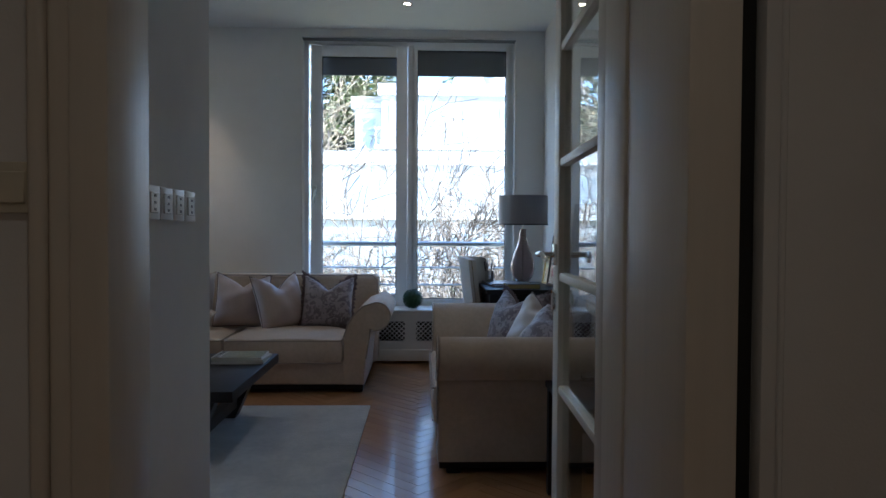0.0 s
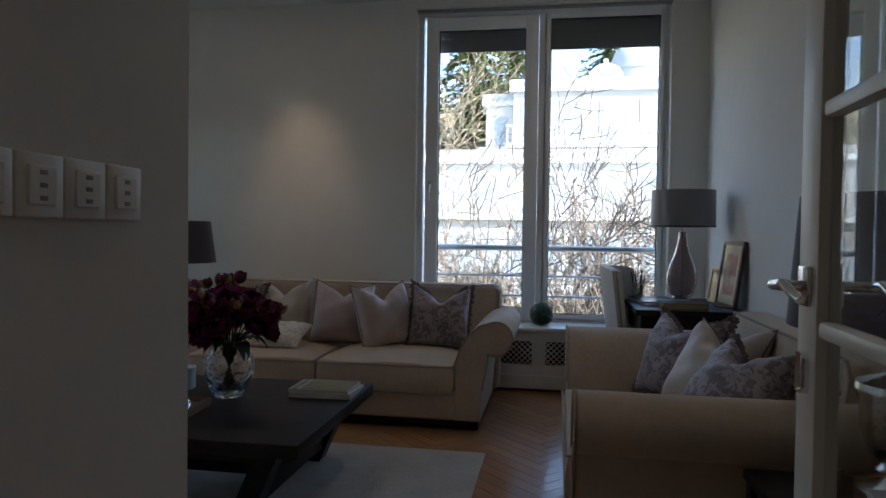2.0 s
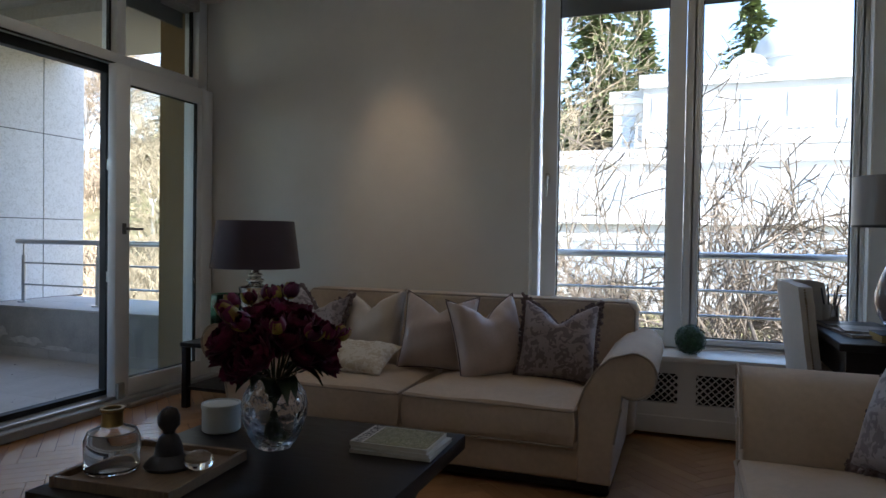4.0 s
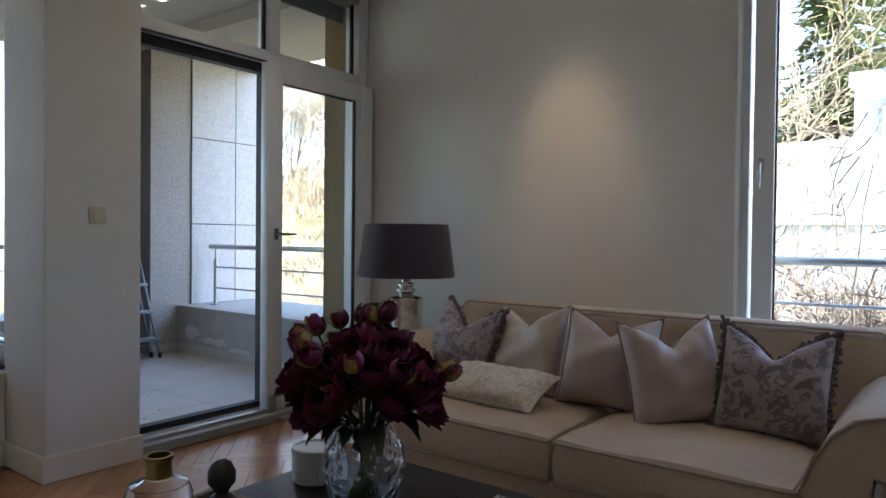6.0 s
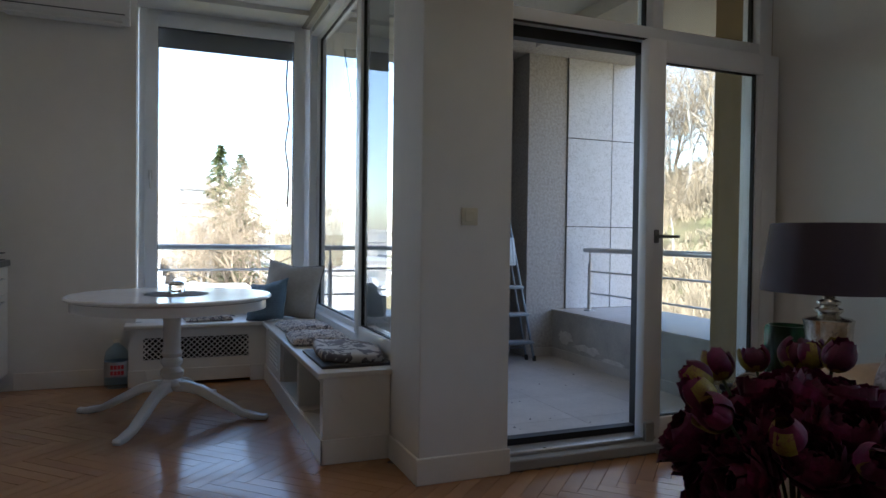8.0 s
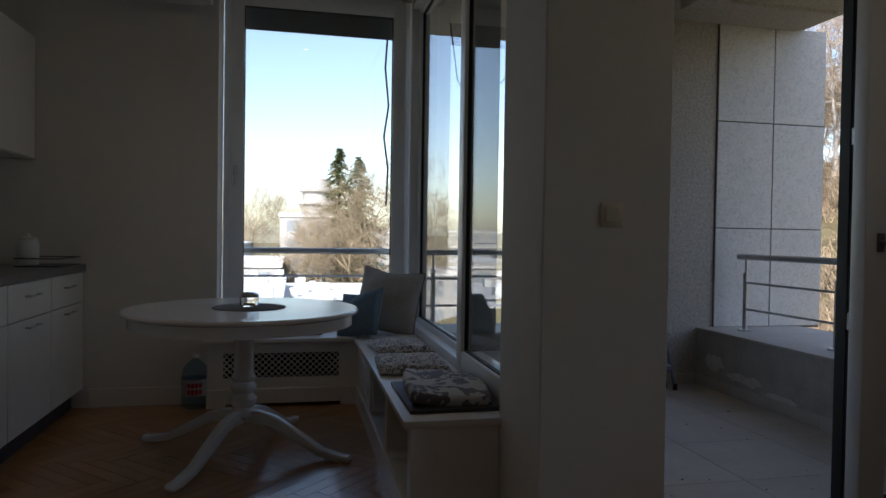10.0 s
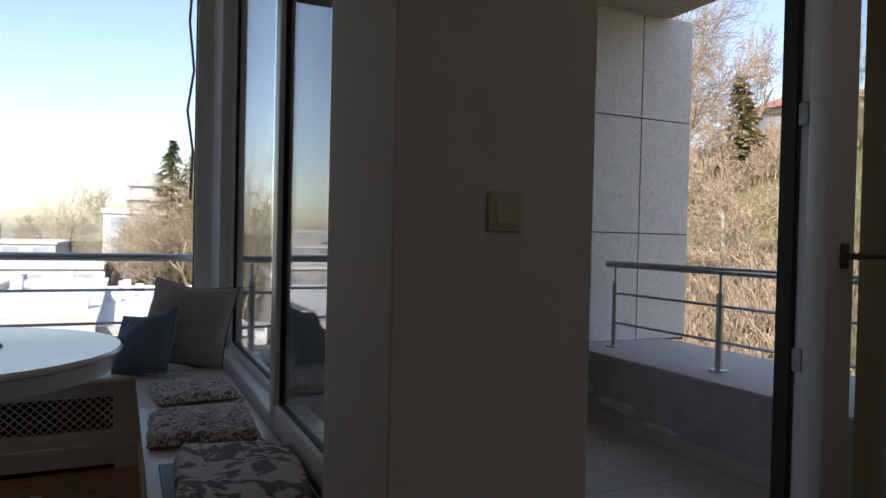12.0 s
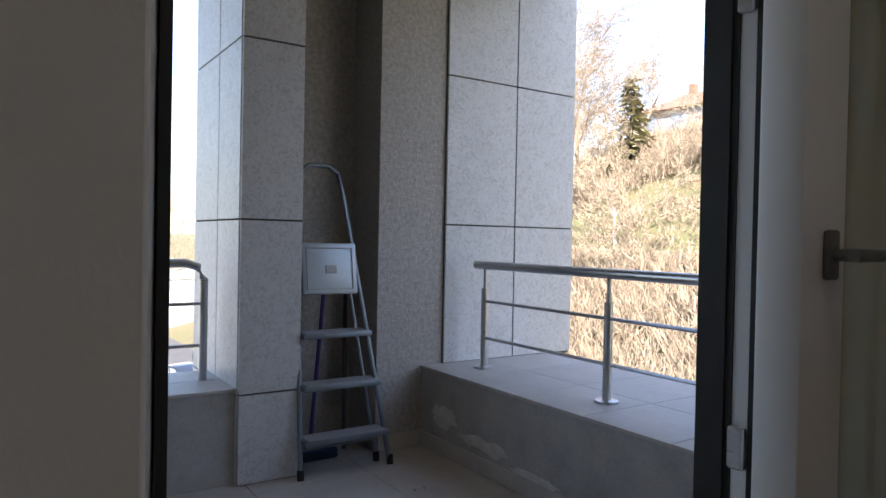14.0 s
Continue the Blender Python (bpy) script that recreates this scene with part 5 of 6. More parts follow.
part("spider", boxes((-0.257, 0.257, -0.003, 0.003, 0.764, 0.769), (-0.003, 0.003, -0.257, 0.257, 0.764, 0.769)), CHROME, t)
single("glass_bowl", pose(0.70, 2.97, 0.50), lathe([(0, 0.003), (0.03, 0.003), (0.042, 0.02), (0.043, 0.055), (0.04, 0.056), (0.037, 0.02), (0.028, 0.01), (0, 0.009)], 28), CLEAR, "small clear glass votive on a side table", "candle holder")
book(pose(0.86, 2.72, 0.50, 0, 0, 80), 0.20, 0.26, 0.05, COVERW, PAPER, "thick white book on a side table")

# ---- dining corner ----
BLUE = weave("blue_velvet", (0.12, 0.2, 0.27), (0.09, 0.15, 0.21), scale=120, bump=0.4)
GREYC = weave("grey_canvas", (0.4, 0.38, 0.34), (0.33, 0.31, 0.28), scale=700)
FLORAL = figured("floral_print", (0.62, 0.58, 0.53), (0.13, 0.13, 0.15), 38, 0.5, 0.54, rough=0.85, sheen=0.1, third=(0.16, 0.07, 0.12))
LEAFP = figured("leaf_print", (0.55, 0.52, 0.49), (0.14, 0.13, 0.14), 15, 0.49, 0.52, rough=0.85, sheen=0.1)
scatter_pillow(pose(-6.27, 3.83, 0.466, -18, 5, 60), 0.48, 0.47, 0.19, GREYC, INK, "large grey canvas cushion with dark piping on the bench", 0.05, 41, group="bench cushions")
scatter_pillow(pose(-6.08, 3.63, 0.466, -26, -10, 48), 0.36, 0.34, 0.14, BLUE, BLUE, "dusty blue quilted cushion on the bench", 0.05, 43, group="bench cushions")


def seat_pad(m, w, d, h, material, label, seed=0):
    """A tufted chair pad lying flat."""
    rnd = random.Random(seed)
    bm = bmesh.new()
    g = {}
    n = 24
    for s in (0, 1):
        for i in range(n + 1):
            for j in range(n + 1):
                if s == 0 and (i in (0, n) or j in (0, n)):
                    continue
                u, v = 2 * i / n - 1, 2 * j / n - 1
                fat = (max(0, 1 - u ** 6) * max(0, 1 - v ** 6)) ** 0.5
                dim = 1 - 0.5 * sum(math.exp(-((u - a) ** 2 + (v - b) ** 2) / 0.03) for a in (-.6, 0, .6) for b in (-.6, 0, .6))
                z = h * (0.35 + 0.65 * fat * dim) if s else 0.004
                if i in (0, n) or j in (0, n):
                    z = h * 0.3
                wob = 1 + 0.02 * math.sin(8 * u + seed) * math.sin(7 * v)
                g[s, i, j] = bm.verts.new((u * w / 2 * wob, v * d / 2 * wob, z))
    for i in range(n + 1):
        for j in range(n + 1):
            if (0, i, j) not in g:
                g[0, i, j] = g[1, i, j]
    for s in (0, 1):
        for i in range(n):
            for j in range(n):
                q = [g[s, i, j], g[s, i + 1, j], g[s, i + 1, j + 1], g[s, i, j + 1]]
                bm.faces.new(q if s else q[::-1])
    bmesh.ops.recalc_face_normals(bm, faces=bm.faces)
    t = thing("seat_pad", m, label, "cushion", "bench cushions")
    part("pad", bm, material, t)
    part("tie", tube(bmesh.new(), [(w / 2 - 0.02, d / 2 - 0.02, h * 0.3), (w / 2 + 0.02, d / 2 + 0.01, 0.012), (w / 2 + 0.06, d / 2 - 0.02, 0.006)], 0.005, 6), material, t)
    return t


seat_pad(pose(-5.58, 3.845, 0.463, 0, 0, 4), 0.38, 0.34, 0.055, FLORAL, "tufted floral print seat pad on the bench", 1)
seat_pad(pose(-4.98, 3.825, 0.463, 0, 0, -3), 0.42, 0.37, 0.06, FLORAL, "tufted floral print seat pad on the bench", 2)
seat_pad(pose(-6.33, 3.22, 0.463, 0, 0, 95), 0.36, 0.3, 0.05, FLORAL, "tufted floral print seat pad by the window", 3)
single("serving_tray", pose(-4.33, 3.84, 0.463), boxes((-0.27, 0.27, -0.18, 0.2, 0, 0.016), bevel=0.003), INK, "flat black lacquered board on the bench", "tray")
bm = boxes((-0.24, 0.24, -0.16, 0.185, 0, 0.05), bevel=0.018, seg=3)
bmesh.ops.subdivide_edges(bm, edges=bm.edges, cuts=3, use_grid_fill=True)
for v in bm.verts:
    v.co += Vector((0.012 * math.sin(30 * v.co.y), 0.012 * math.sin(24 * v.co.x), 0.012 * math.sin(17 * v.co.x + 11 * v.co.y) + 0.008 * math.sin(31 * v.co.y)))
    v.co.z = max(0.0, v.co.z)
single("folded_blanket", pose(-4.34, 3.85, 0.479, 0, 0, -4), bm, LEAFP, "folded blanket with grey leaf print on a black board", "blanket")
PMAT = weave("woven_placemat", (0.2, 0.2, 0.2), (0.14, 0.14, 0.14), scale=500, bump=0.8)
single("placemat", pose(-5.21, 2.98, 0.7675), lathe([(0, 0), (0.19, 0), (0.192, 0.002), (0.19, 0.004), (0, 0.004)], 56), PMAT, "round grey woven placemat on the dining table", "placemat")
t = thing("glass_candle", pose(-5.22, 2.98, 0.772), "faceted glass candle jar with metal lid on the dining table", "candle holder")
part("jar", lathe([(0, 0.001), (0.045, 0.001), (0.05, 0.008), (0.05, 0.05), (0.045, 0.052), (0.044, 0.01), (0, 0.008)], 10), CLEAR, t)
part("wax", lathe([(0, 0.009), (0.03, 0.009), (0.03, 0.022), (0, 0.022)], 16), mat("amber_wax", (0.5, 0.3, 0.06), 0.5), t)
part("lid", lathe([(0.0, 0.052), (0.05, 0.052), (0.052, 0.06), (0.04, 0.072), (0.02, 0.078), (0, 0.079)], 24), CHROME, t)
PETB = pane_glass("pale_blue_plastic", (0.72, 0.84, 0.92))
LABEL = mat("paper_label", (0.42, 0.42, 0.44), 0.5)
REDP = mat("red_print", (0.45, 0.02, 0.03), 0.5)
t = thing("water_bottle", pose(-6.18, 2.58, 0), "large plastic water bottle with red printed label on the floor", "bottle")
part("body", lathe([(0, 0.004), (0.07, 0.004), (0.085, 0.02), (0.085, 0.22), (0.075, 0.27), (0.045, 0.305), (0.022, 0.32), (0.02, 0.335), (0, 0.335)], 32), PETB, t)
part("cap", lathe([(0, 0.335), (0.023, 0.335), (0.023, 0.355), (0, 0.355)], 20), PLASTIC, t)
part("label", lathe([(0.0865, 0.09), (0.0865, 0.20), (0.086, 0.20), (0.086, 0.09)], 32), LABEL, t)
for k in range(2):
    bm = bmesh.new()
    for i in range(4):
        cols = []
        for j in range(6):
            a = radians(-26 + 16 * i + 2.8 * j)
            e = 0.003 if j in (0, 5) else 0.0
            cols.append([bm.verts.new((0.0872 * math.cos(a), 0.0872 * math.sin(a), 0.15 - 0.042 * k + h)) for h in (-0.003 + e, 0.028 - e)])
        for p, q in zip(cols, cols[1:]):
            bm.faces.new((p[0], q[0], q[1], p[1]))
    part("print_bar", bm, REDP, t)
for k in range(3):
    book(pose(-4.12, 3.80, 0.13 + 0.0365 * k, 0, 0, 3 * k), 0.26, 0.2, 0.036, (BOOKD, COVERW, GREYMAG)[k], PAPER, "book lying in the bench compartment")

# kitchen run along the south wall of the dining corner
WTOP = mat("grey_worktop", (0.12, 0.12, 0.125), 0.35, var=0.2, scale=30)
KFRONT = mat("cream_cabinet_front", (0.68, 0.66, 0.62), 0.4, var=0.04)
for k in range(4):
    x = -6.28 + 0.6 * k
    c = thing("kitchen_cabinet", pose(x, 1.25, 0), "cream kitchen base cabinet with bar handle", "cabinet", "kitchen cabinets")
    part("body", boxes((0.0, 0.598, 0.0, 0.60, 0.12, 0.90)), KFRONT, c)
    part("plinth", boxes((0.0, 0.598, 0.0, 0.55, 0.0, 0.12)), INK, c)
    d = part("door", boxes((0.004, 0.596, 0.60, 0.62, 0.13, 0.70), bevel=0.003), KFRONT, c)
    part("handle", tube(bmesh.new(), [(0.22, 0.62, 0.66), (0.22, 0.645, 0.66), (0.38, 0.645, 0.66), (0.38, 0.62, 0.66)], 0.005, 8), STEEL, d)
    d = part("drawer", boxes((0.004, 0.596, 0.60, 0.62, 0.705, 0.895), bevel=0.003), KFRONT, c)
    part("handle", tube(bmesh.new(), [(0.22, 0.62, 0.82), (0.22, 0.645, 0.82), (0.38, 0.645, 0.82), (0.38, 0.62, 0.82)], 0.005, 8), STEEL, d)
for k in range(4):
    c = thing("wall_cabinet", pose(-6.285 + 0.6 * k, 1.2, 1.62), "cream kitchen wall cabinet above the worktop", "cabinet", "kitchen wall cabinets")
    part("body", boxes((0.0, 0.598, 0.0, 0.36, 0.0, 0.78)), KFRONT, c)
    part("door", boxes((0.003, 0.595, 0.36, 0.38, 0.003, 0.777), bevel=0.003), KFRONT, c)
single("worktop", pose(0, 0, 0), boxes((-6.285, -3.86, 1.2, 1.885, 0.90, 0.945), bevel=0.004), WTOP, "dark grey kitchen worktop", "worktop")
t = thing("canister", pose(-6.05, 1.62, 0.945), "white ceramic canister on the worktop", "canister")
part("jar", lathe([(0, 0), (0.055, 0), (0.06, 0.01), (0.06, 0.14), (0.05, 0.155), (0, 0.155)], 28), CERAM, t)
part("lid", lathe([(0, 0.155), (0.052, 0.155), (0.052, 0.17), (0.015, 0.178), (0.012, 0.195), (0, 0.2)], 28), CERAM, t)
t = thing("wire_tray", pose(-6.04, 1.74, 0.945), "low black wire tray on the worktop", "tray")
part("ring", tube(bmesh.new(), [(0.2, -0.12, 0.05), (0.2, 0.12, 0.05), (-0.2, 0.12, 0.05), (-0.2, -0.12, 0.05), (0.2, -0.12, 0.05)], 0.004, 6), INK, t)
part("tray_base", boxes((-0.2, 0.2, -0.12, 0.12, 0.0, 0.006)), INK, t)
t = thing("air_conditioner", pose(XB, 1.84, 2.67), "white split air conditioner high on the wall", "air conditioner")
part("case", prism([(0.0, 0.03), (0.12, 0.0), (0.19, 0.04), (0.2, 0.22), (0.16, 0.27), (0, 0.27)], "y", 0, 0.82), PLASTIC, t)
part("flap", boxes((0.06, 0.165, 0.03, 0.77, 0.0, 0.012)), PLASTIC, t)
part("vent_slot", boxes((0.196, 0.203, 0.03, 0.79, 0.052, 0.058)), INK, t)

# ---- balcony things ----
def ladder():
    t = thing("step_ladder", pose(-6.30, 5.90, -0.02, 0, 0, 0), "grey metal step ladder leaning folded in a niche", "ladder")
    LAD = mat("grey_ladder_metal", (0.22, 0.25, 0.27), 0.45, 0.6, var=0.15)
    FOOT = mat("black_rubber", (0.015, 0.015, 0.015), 0.7)
    pts = [(0.06, -0.25, 0.0), (-0.16, -0.21, 1.42), (-0.17, -0.19, 1.53), (-0.17, -0.14, 1.575), (-0.17, -0.03, 1.575), (-0.165, 0.02, 1.54), (-0.15, 0.05, 1.42), (0.06, 0.25, 0.0)]
    part("front_frame", tube(bmesh.new(), pts, 0.013, 10), LAD, t)
    part("rear_leg", tube(bmesh.new(), [(-0.02, -0.22, 0.0), (-0.19, -0.19, 1.15)], 0.011, 8), LAD, t)
    part("rear_leg", tube(bmesh.new(), [(-0.02, 0.21, 0.0), (-0.19, 0.07, 1.15)], 0.011, 8), LAD, t)
    part("brace", tube(bmesh.new(), [(-0.03, -0.21, 0.12), (-0.03, 0.19, 0.12)], 0.008, 8), LAD, t)
    for z in (0.18, 0.44, 0.695):
        f = z / 1.42
        x, ya, yb = 0.06 - 0.22 * f, -0.25 + 0.04 * f, 0.25 - 0.2 * f
        s = part("step", boxes((x - 0.06, x + 0.07, ya, yb, z - 0.012, z + 0.016), bevel=0.006, seg=2), LAD, t)
        part("tread", boxes((x - 0.05, x + 0.06, ya + 0.02, yb - 0.02, z + 0.016, z + 0.019)), GREYP, s)
    bm = boxes((-0.012, 0.012, -0.16, 0.15, 0, 0.27), bevel=0.01, seg=3)
    p = part("platform", bm, mat("pale_ladder_plate", (0.42, 0.46, 0.48), 0.4, 0.3, var=0.1), t)
    p.matrix_local = pose(-0.06, -0.05, 0.90, 0, -9, 0)
    part("rim", boxes((0.012, 0.016, -0.135, 0.125, 0.025, 0.031), (0.012, 0.016, -0.135, 0.125, 0.239, 0.245), (0.012, 0.016, -0.135, -0.129, 0.025, 0.245), (0.012, 0.016, 0.119, 0.125, 0.025, 0.245), (0.012, 0.018, -0.03, 0.03, 0.11, 0.15)), GREYP, p)
    for x, y in ((0.06, -0.25), (0.06, 0.25), (-0.02, -0.22), (-0.02, 0.21)):
        part("rubber_foot", tube(bmesh.new(), [(x, y, 0), (x - 0.006, y, 0.05)], 0.018, 8), FOOT, t)
    return t


ladder()
t = thing("broom", pose(-6.52, 5.86, -0.022, 0, 0, 0), "broom with a violet stick leaning in the niche", "broom")
part("stick", tube(bmesh.new(), [(0, -0.05, 0.04), (-0.19, 0.12, 1.12)], 0.012, 8), mat("violet_stick", (0.06, 0.04, 0.18), 0.4), t)
part("brush", boxes((-0.05, 0.05, -0.18, 0.1, 0.0, 0.06), bevel=0.015, seg=2), mat("blue_bristle", (0.02, 0.04, 0.08), 0.8, bump=0.6, bscale=200), t)
t = thing("mop_stick", pose(-6.6, 6.05, -0.022), "dark mop handle standing in the niche", "broom")
part("stick", tube(bmesh.new(), [(0, 0, 0), (-0.14, 0.06, 1.0)], 0.012, 8), INK, t)
t = thing("cable", pose(-6.35, 4.35, 0), "loose black cable hanging outside the window", "cable")
bm = bmesh.new()
tube(bm, [(-0.15, 0.0, 2.78), (-0.12, 0.02, 2.6), (-0.10, 0.05, 2.35), (-0.02, 0.10, 2.2), (0.0, 0.10, 2.05), (-0.03, 0.10, 1.98), (-0.04, 0.1, 2.1), (0.02, 0.1, 2.25), (-0.05, 0.08, 2.5)], 0.006, 6)
tube(bm, [(-0.02, 0.10, 2.2), (0.2, 0.14, 2.12), (0.6, 0.2, 2.2), (1.2, 0.25, 2.6), (1.6, 0.28, 2.8)], 0.004, 6)
part("wire", bm, INK, t)
t = thing("cable", pose(-6.88, 3.93, 0), "loose black cable along the window edge", "cable")
part("wire", tube(bmesh.new(), [(0, 0, 2.85), (0, -0.02, 2.5), (0, 0.01, 2.2), (0, -0.025, 1.95), (0, 0.01, 1.7), (0, 0.0, 1.4)], 0.008, 6), INK, t)
PLAST = mat("bare_plaster", (0.62, 0.6, 0.56), 0.95, var=0.2, scale=20, bump=0.8, bscale=60)
rnd = random.Random(3)
for cx, cz, sx, sz in ((-6.2, 0.20, 0.14, 0.07), (-5.85, 0.13, 0.24, 0.04), (-5.45, 0.08, 0.2, 0.03)):
    bm = bmesh.new()
    c = bm.verts.new((cx, BY - 0.006, cz))
    ring = [bm.verts.new((cx + sx * math.cos(a) * rnd.uniform(.6, 1.1), BY - 0.003, cz + sz * math.sin(a) * rnd.uniform(.5, 1.15))) for a in [k * 6.283 / 22 for k in range(22)]]
    for i in range(22):
        bm.faces.new((c, ring[i], ring[(i + 1) % 22]))
    bmesh.ops.recalc_face_normals(bm, faces=bm.faces)
    fixed("plaster_patch", bm, PLAST, "flaked plaster patch on the parapet", "plaster")
bm = bmesh.new()
for k in range(46):
    x, y = rnd.uniform(-6.1, -4.0), rnd.uniform(4.6, 6.4)
    a = rnd.uniform(0, 6.28)
    s = rnd.uniform(0.006, 0.016)
    vs = [bm.verts.new((x + s * math.cos(a + b), y + s * 0.6 * math.sin(a + b), -0.017 + (0.006 if b == 0 else 0.0))) for b in (0, 1.6, 3.1, 4.7)]
    bm.faces.new(vs)
tagged(new("leaf_litter", mesh_of(bm, "leaf_litter", BOOKD)), "dry leaf crumbs scattered on the balcony tiles", "leaves", "", "stuff")


# ---- outdoors ----
def ground_height(x, y):
    k = min(1.0, max(0.0, (y - 12.0) / 46.0))
    rise = 19.0 * k * k * (3 - 2 * k)
    west = min(1.0, max(0.0, (-x - 20) / 160.0))
    return -7.2 + rise * (1 - 0.35 * west) - 4.0 * west + 0.5 * noise.noise((x * 0.05, y * 0.05, 0))


GRASS = mat("winter_grass", (0.12, 0.125, 0.045), 0.9, var=0.5, scale=0.4, col2=(0.21, 0.16, 0.09), bump=0.6, bscale=12)
bm = bmesh.new()
N = 90
span = [math.copysign(abs(u) ** 2.2, u) * 900 for u in [2 * i / N - 1 for i in range(N + 1)]]
vg = [[bm.verts.new((x, y, ground_height(x, y))) for y in span] for x in span]
for i in range(N):
    for j in range(N):
        bm.faces.new((vg[i][j], vg[i + 1][j], vg[i + 1][j + 1], vg[i][j + 1]))
bmesh.ops.recalc_face_normals(bm, faces=bm.faces)
fixed("ground", bm, GRASS, "winter grass hillside", "ground")
ROAD = mat("asphalt", (0.12, 0.115, 0.11), 0.9, var=0.2, scale=2, bump=0.3)
bm = bmesh.new()
prev = None
for i in range(40):
    x = -14 - i * 2.5
    y = 10 + 6 * math.sin(i * 0.07)
    cur = [bm.verts.new((x, y + s, ground_height(x, y) + 0.35)) for s in (-5, 5)]
    if prev:
        bm.faces.new((prev[0], prev[1], cur[1], cur[0]))
    prev = cur
bmesh.ops.recalc_face_normals(bm, faces=bm.faces)
fixed("road", bm, ROAD, "grey asphalt parking road", "road")

BARK = mat("grey_bark", (0.095, 0.075, 0.06), 0.9, var=0.3, scale=8, bump=0.5)
BIRCH = mat("birch_bark", (0.42, 0.39, 0.35), 0.8, var=0.4, scale=5, bump=0.3)
TWIG = mat("straw_twigs", (0.32, 0.25, 0.165), 0.9, var=0.3, scale=3, random_obj=0.55)


def limbs(start, way, length, radius, depth, rnd, out_thick, out_thin, droop=0.0, spread=0.6, sides=5, kids=(2, 4)):
    """Grows tapered limbs; out_thick and out_thin take (p0, p1, r0, r1)."""
    pts, p, d = [start], Vector(start), Vector(way).normalized()
    n = 4
    for i in range(n):
        d = (d + Vector((rnd.uniform(-.22, .22), rnd.uniform(-.22, .22), rnd.uniform(-.12, .16) - droop))).normalized()
        q = p + d * length / n
        r0, r1 = radius * (1 - 0.7 * i / n), radius * (1 - 0.7 * (i + 1) / n)
        (out_thick if radius > 0.035 else out_thin).append((p.copy(), q.copy(), r0, r1))
        if depth > 0:
            for _ in range(rnd.randint(*kids) if i > 0 else 1):
                a = rnd.uniform(0, 6.283)
                side = d.cross(Vector((math.cos(a), math.sin(a), rnd.uniform(-.5, .5)))).normalized()
                nd = (d * rnd.uniform(0.5, 1.0) + side * spread * rnd.uniform(0.7, 1.5)).normalized()
                limbs(q, nd, length * rnd.uniform(0.45, 0.65), r1 * 0.66, depth - 1, rnd, out_thick, out_thin, droop, spread, sides, kids)
        p = q


def sticks(segs, sides, thin=0.004):
    """Tapered sticks as one mesh's vertices and faces."""
    vs, fs = [], []
    for p, q, r0, r1 in segs:
        d = q - p
        if d.length < 1e-4:
            continue
        d.normalize()
        a = d.cross(Vector((0.3, 0.5, 0.81))).normalized()
        b = d.cross(a)
        base = len(vs)
        for c, r in ((p, r0), (q, r1)):
            for k in range(sides):
                an = 6.2832 * k / sides
                vs.append(c + (a * math.cos(an) + b * math.sin(an)) * max(r, thin))
        for k in range(sides):
            j = (k + 1) % sides
            fs.append((base + k, base + j, base + sides + j, base + sides + k))
    return vs, fs


def stick_part(name, segs, sides, material, parent, thin=0.004):
    vs, fs = sticks(segs, sides, thin)
    me = bpy.data.meshes.new(name)
    me.from_pydata(vs, [], fs)
    me.materials.append(material)
    ob = new(name, me)
    ob.parent = parent
    return ob


def bare_tree(x, y, height, seed, label, bark=None, base=None, depth=4, lean=(0, 0), droop=0.0, rad=0.16, twig_mat=None, spread=0.6, kids=(2, 3)):
    rnd = random.Random(seed)
    z = ground_height(x, y) if base is None else base
    t = thing("bare_tree", pose(x, y, z - 0.1), label, "tree", "bare trees")
    thick, thin = [], []
    limbs((0, 0, 0), (lean[0], lean[1], 1), height * 0.62, rad, depth, rnd, thick, thin, droop, spread, 5, kids)
    stick_part("trunk", thick, 7, bark or BARK, t)
    stick_part("crown", thin, 3, twig_mat or bark or BARK, t, 0.0055 if bark is BIRCH and y < 24 else 0.0115 if y < 24 else 0.012 if x > -60 else 0.02)
    return t


TWIGB = mat("grey_brown_twigs", (0.15, 0.115, 0.085), 0.9, var=0.3, scale=3)
bare_tree(1.6, 14.5, 10.5, 11, "spreading bare tree with dark twisting branches", depth=4, lean=(0.1, 0), rad=0.2, spread=0.8, kids=(1, 2), twig_mat=TWIGB)
bare_tree(-0.4, 13.6, 8.6, 12, "bare garden tree with fine upright twigs", depth=4, rad=0.12, kids=(1, 2), twig_mat=TWIGB)
bare_tree(3.6, 15.8, 10.2, 17, "bare garden tree with dark branches", depth=4, rad=0.16, kids=(1, 2), twig_mat=TWIGB)
bare_tree(-3.3, 17.5, 12.5, 14, "bare white birch with drooping twigs", BIRCH, depth=4, rad=0.08, droop=0.03, kids=(1, 2), twig_mat=TWIG, spread=0.45)
bare_tree(-5.6, 19.0, 13.0, 15, "bare white birch with drooping twigs", BIRCH, depth=4, rad=0.08, droop=0.03, kids=(1, 2), twig_mat=TWIG, spread=0.45)
for k, (x, y, h) in enumerate(((-3.9, 16.2, 6.6), (-2.6, 15.4, 6.2), (-1.7, 16.8, 7.0), (-4.8, 15.2, 6.4), (0.6, 17.4, 7.2), (2.6, 18.0, 6.8))):
    bare_tree(x, y, h, 200 + k, "bare garden shrub with fine pale twigs", TWIGB, depth=4, rad=0.06, kids=(1, 3), twig_mat=TWIGB, spread=0.5)
NEEDLE = mat("conifer_needles", (0.155, 0.19, 0.065), 0.8, var=0.5, scale=2, random_obj=0.35)


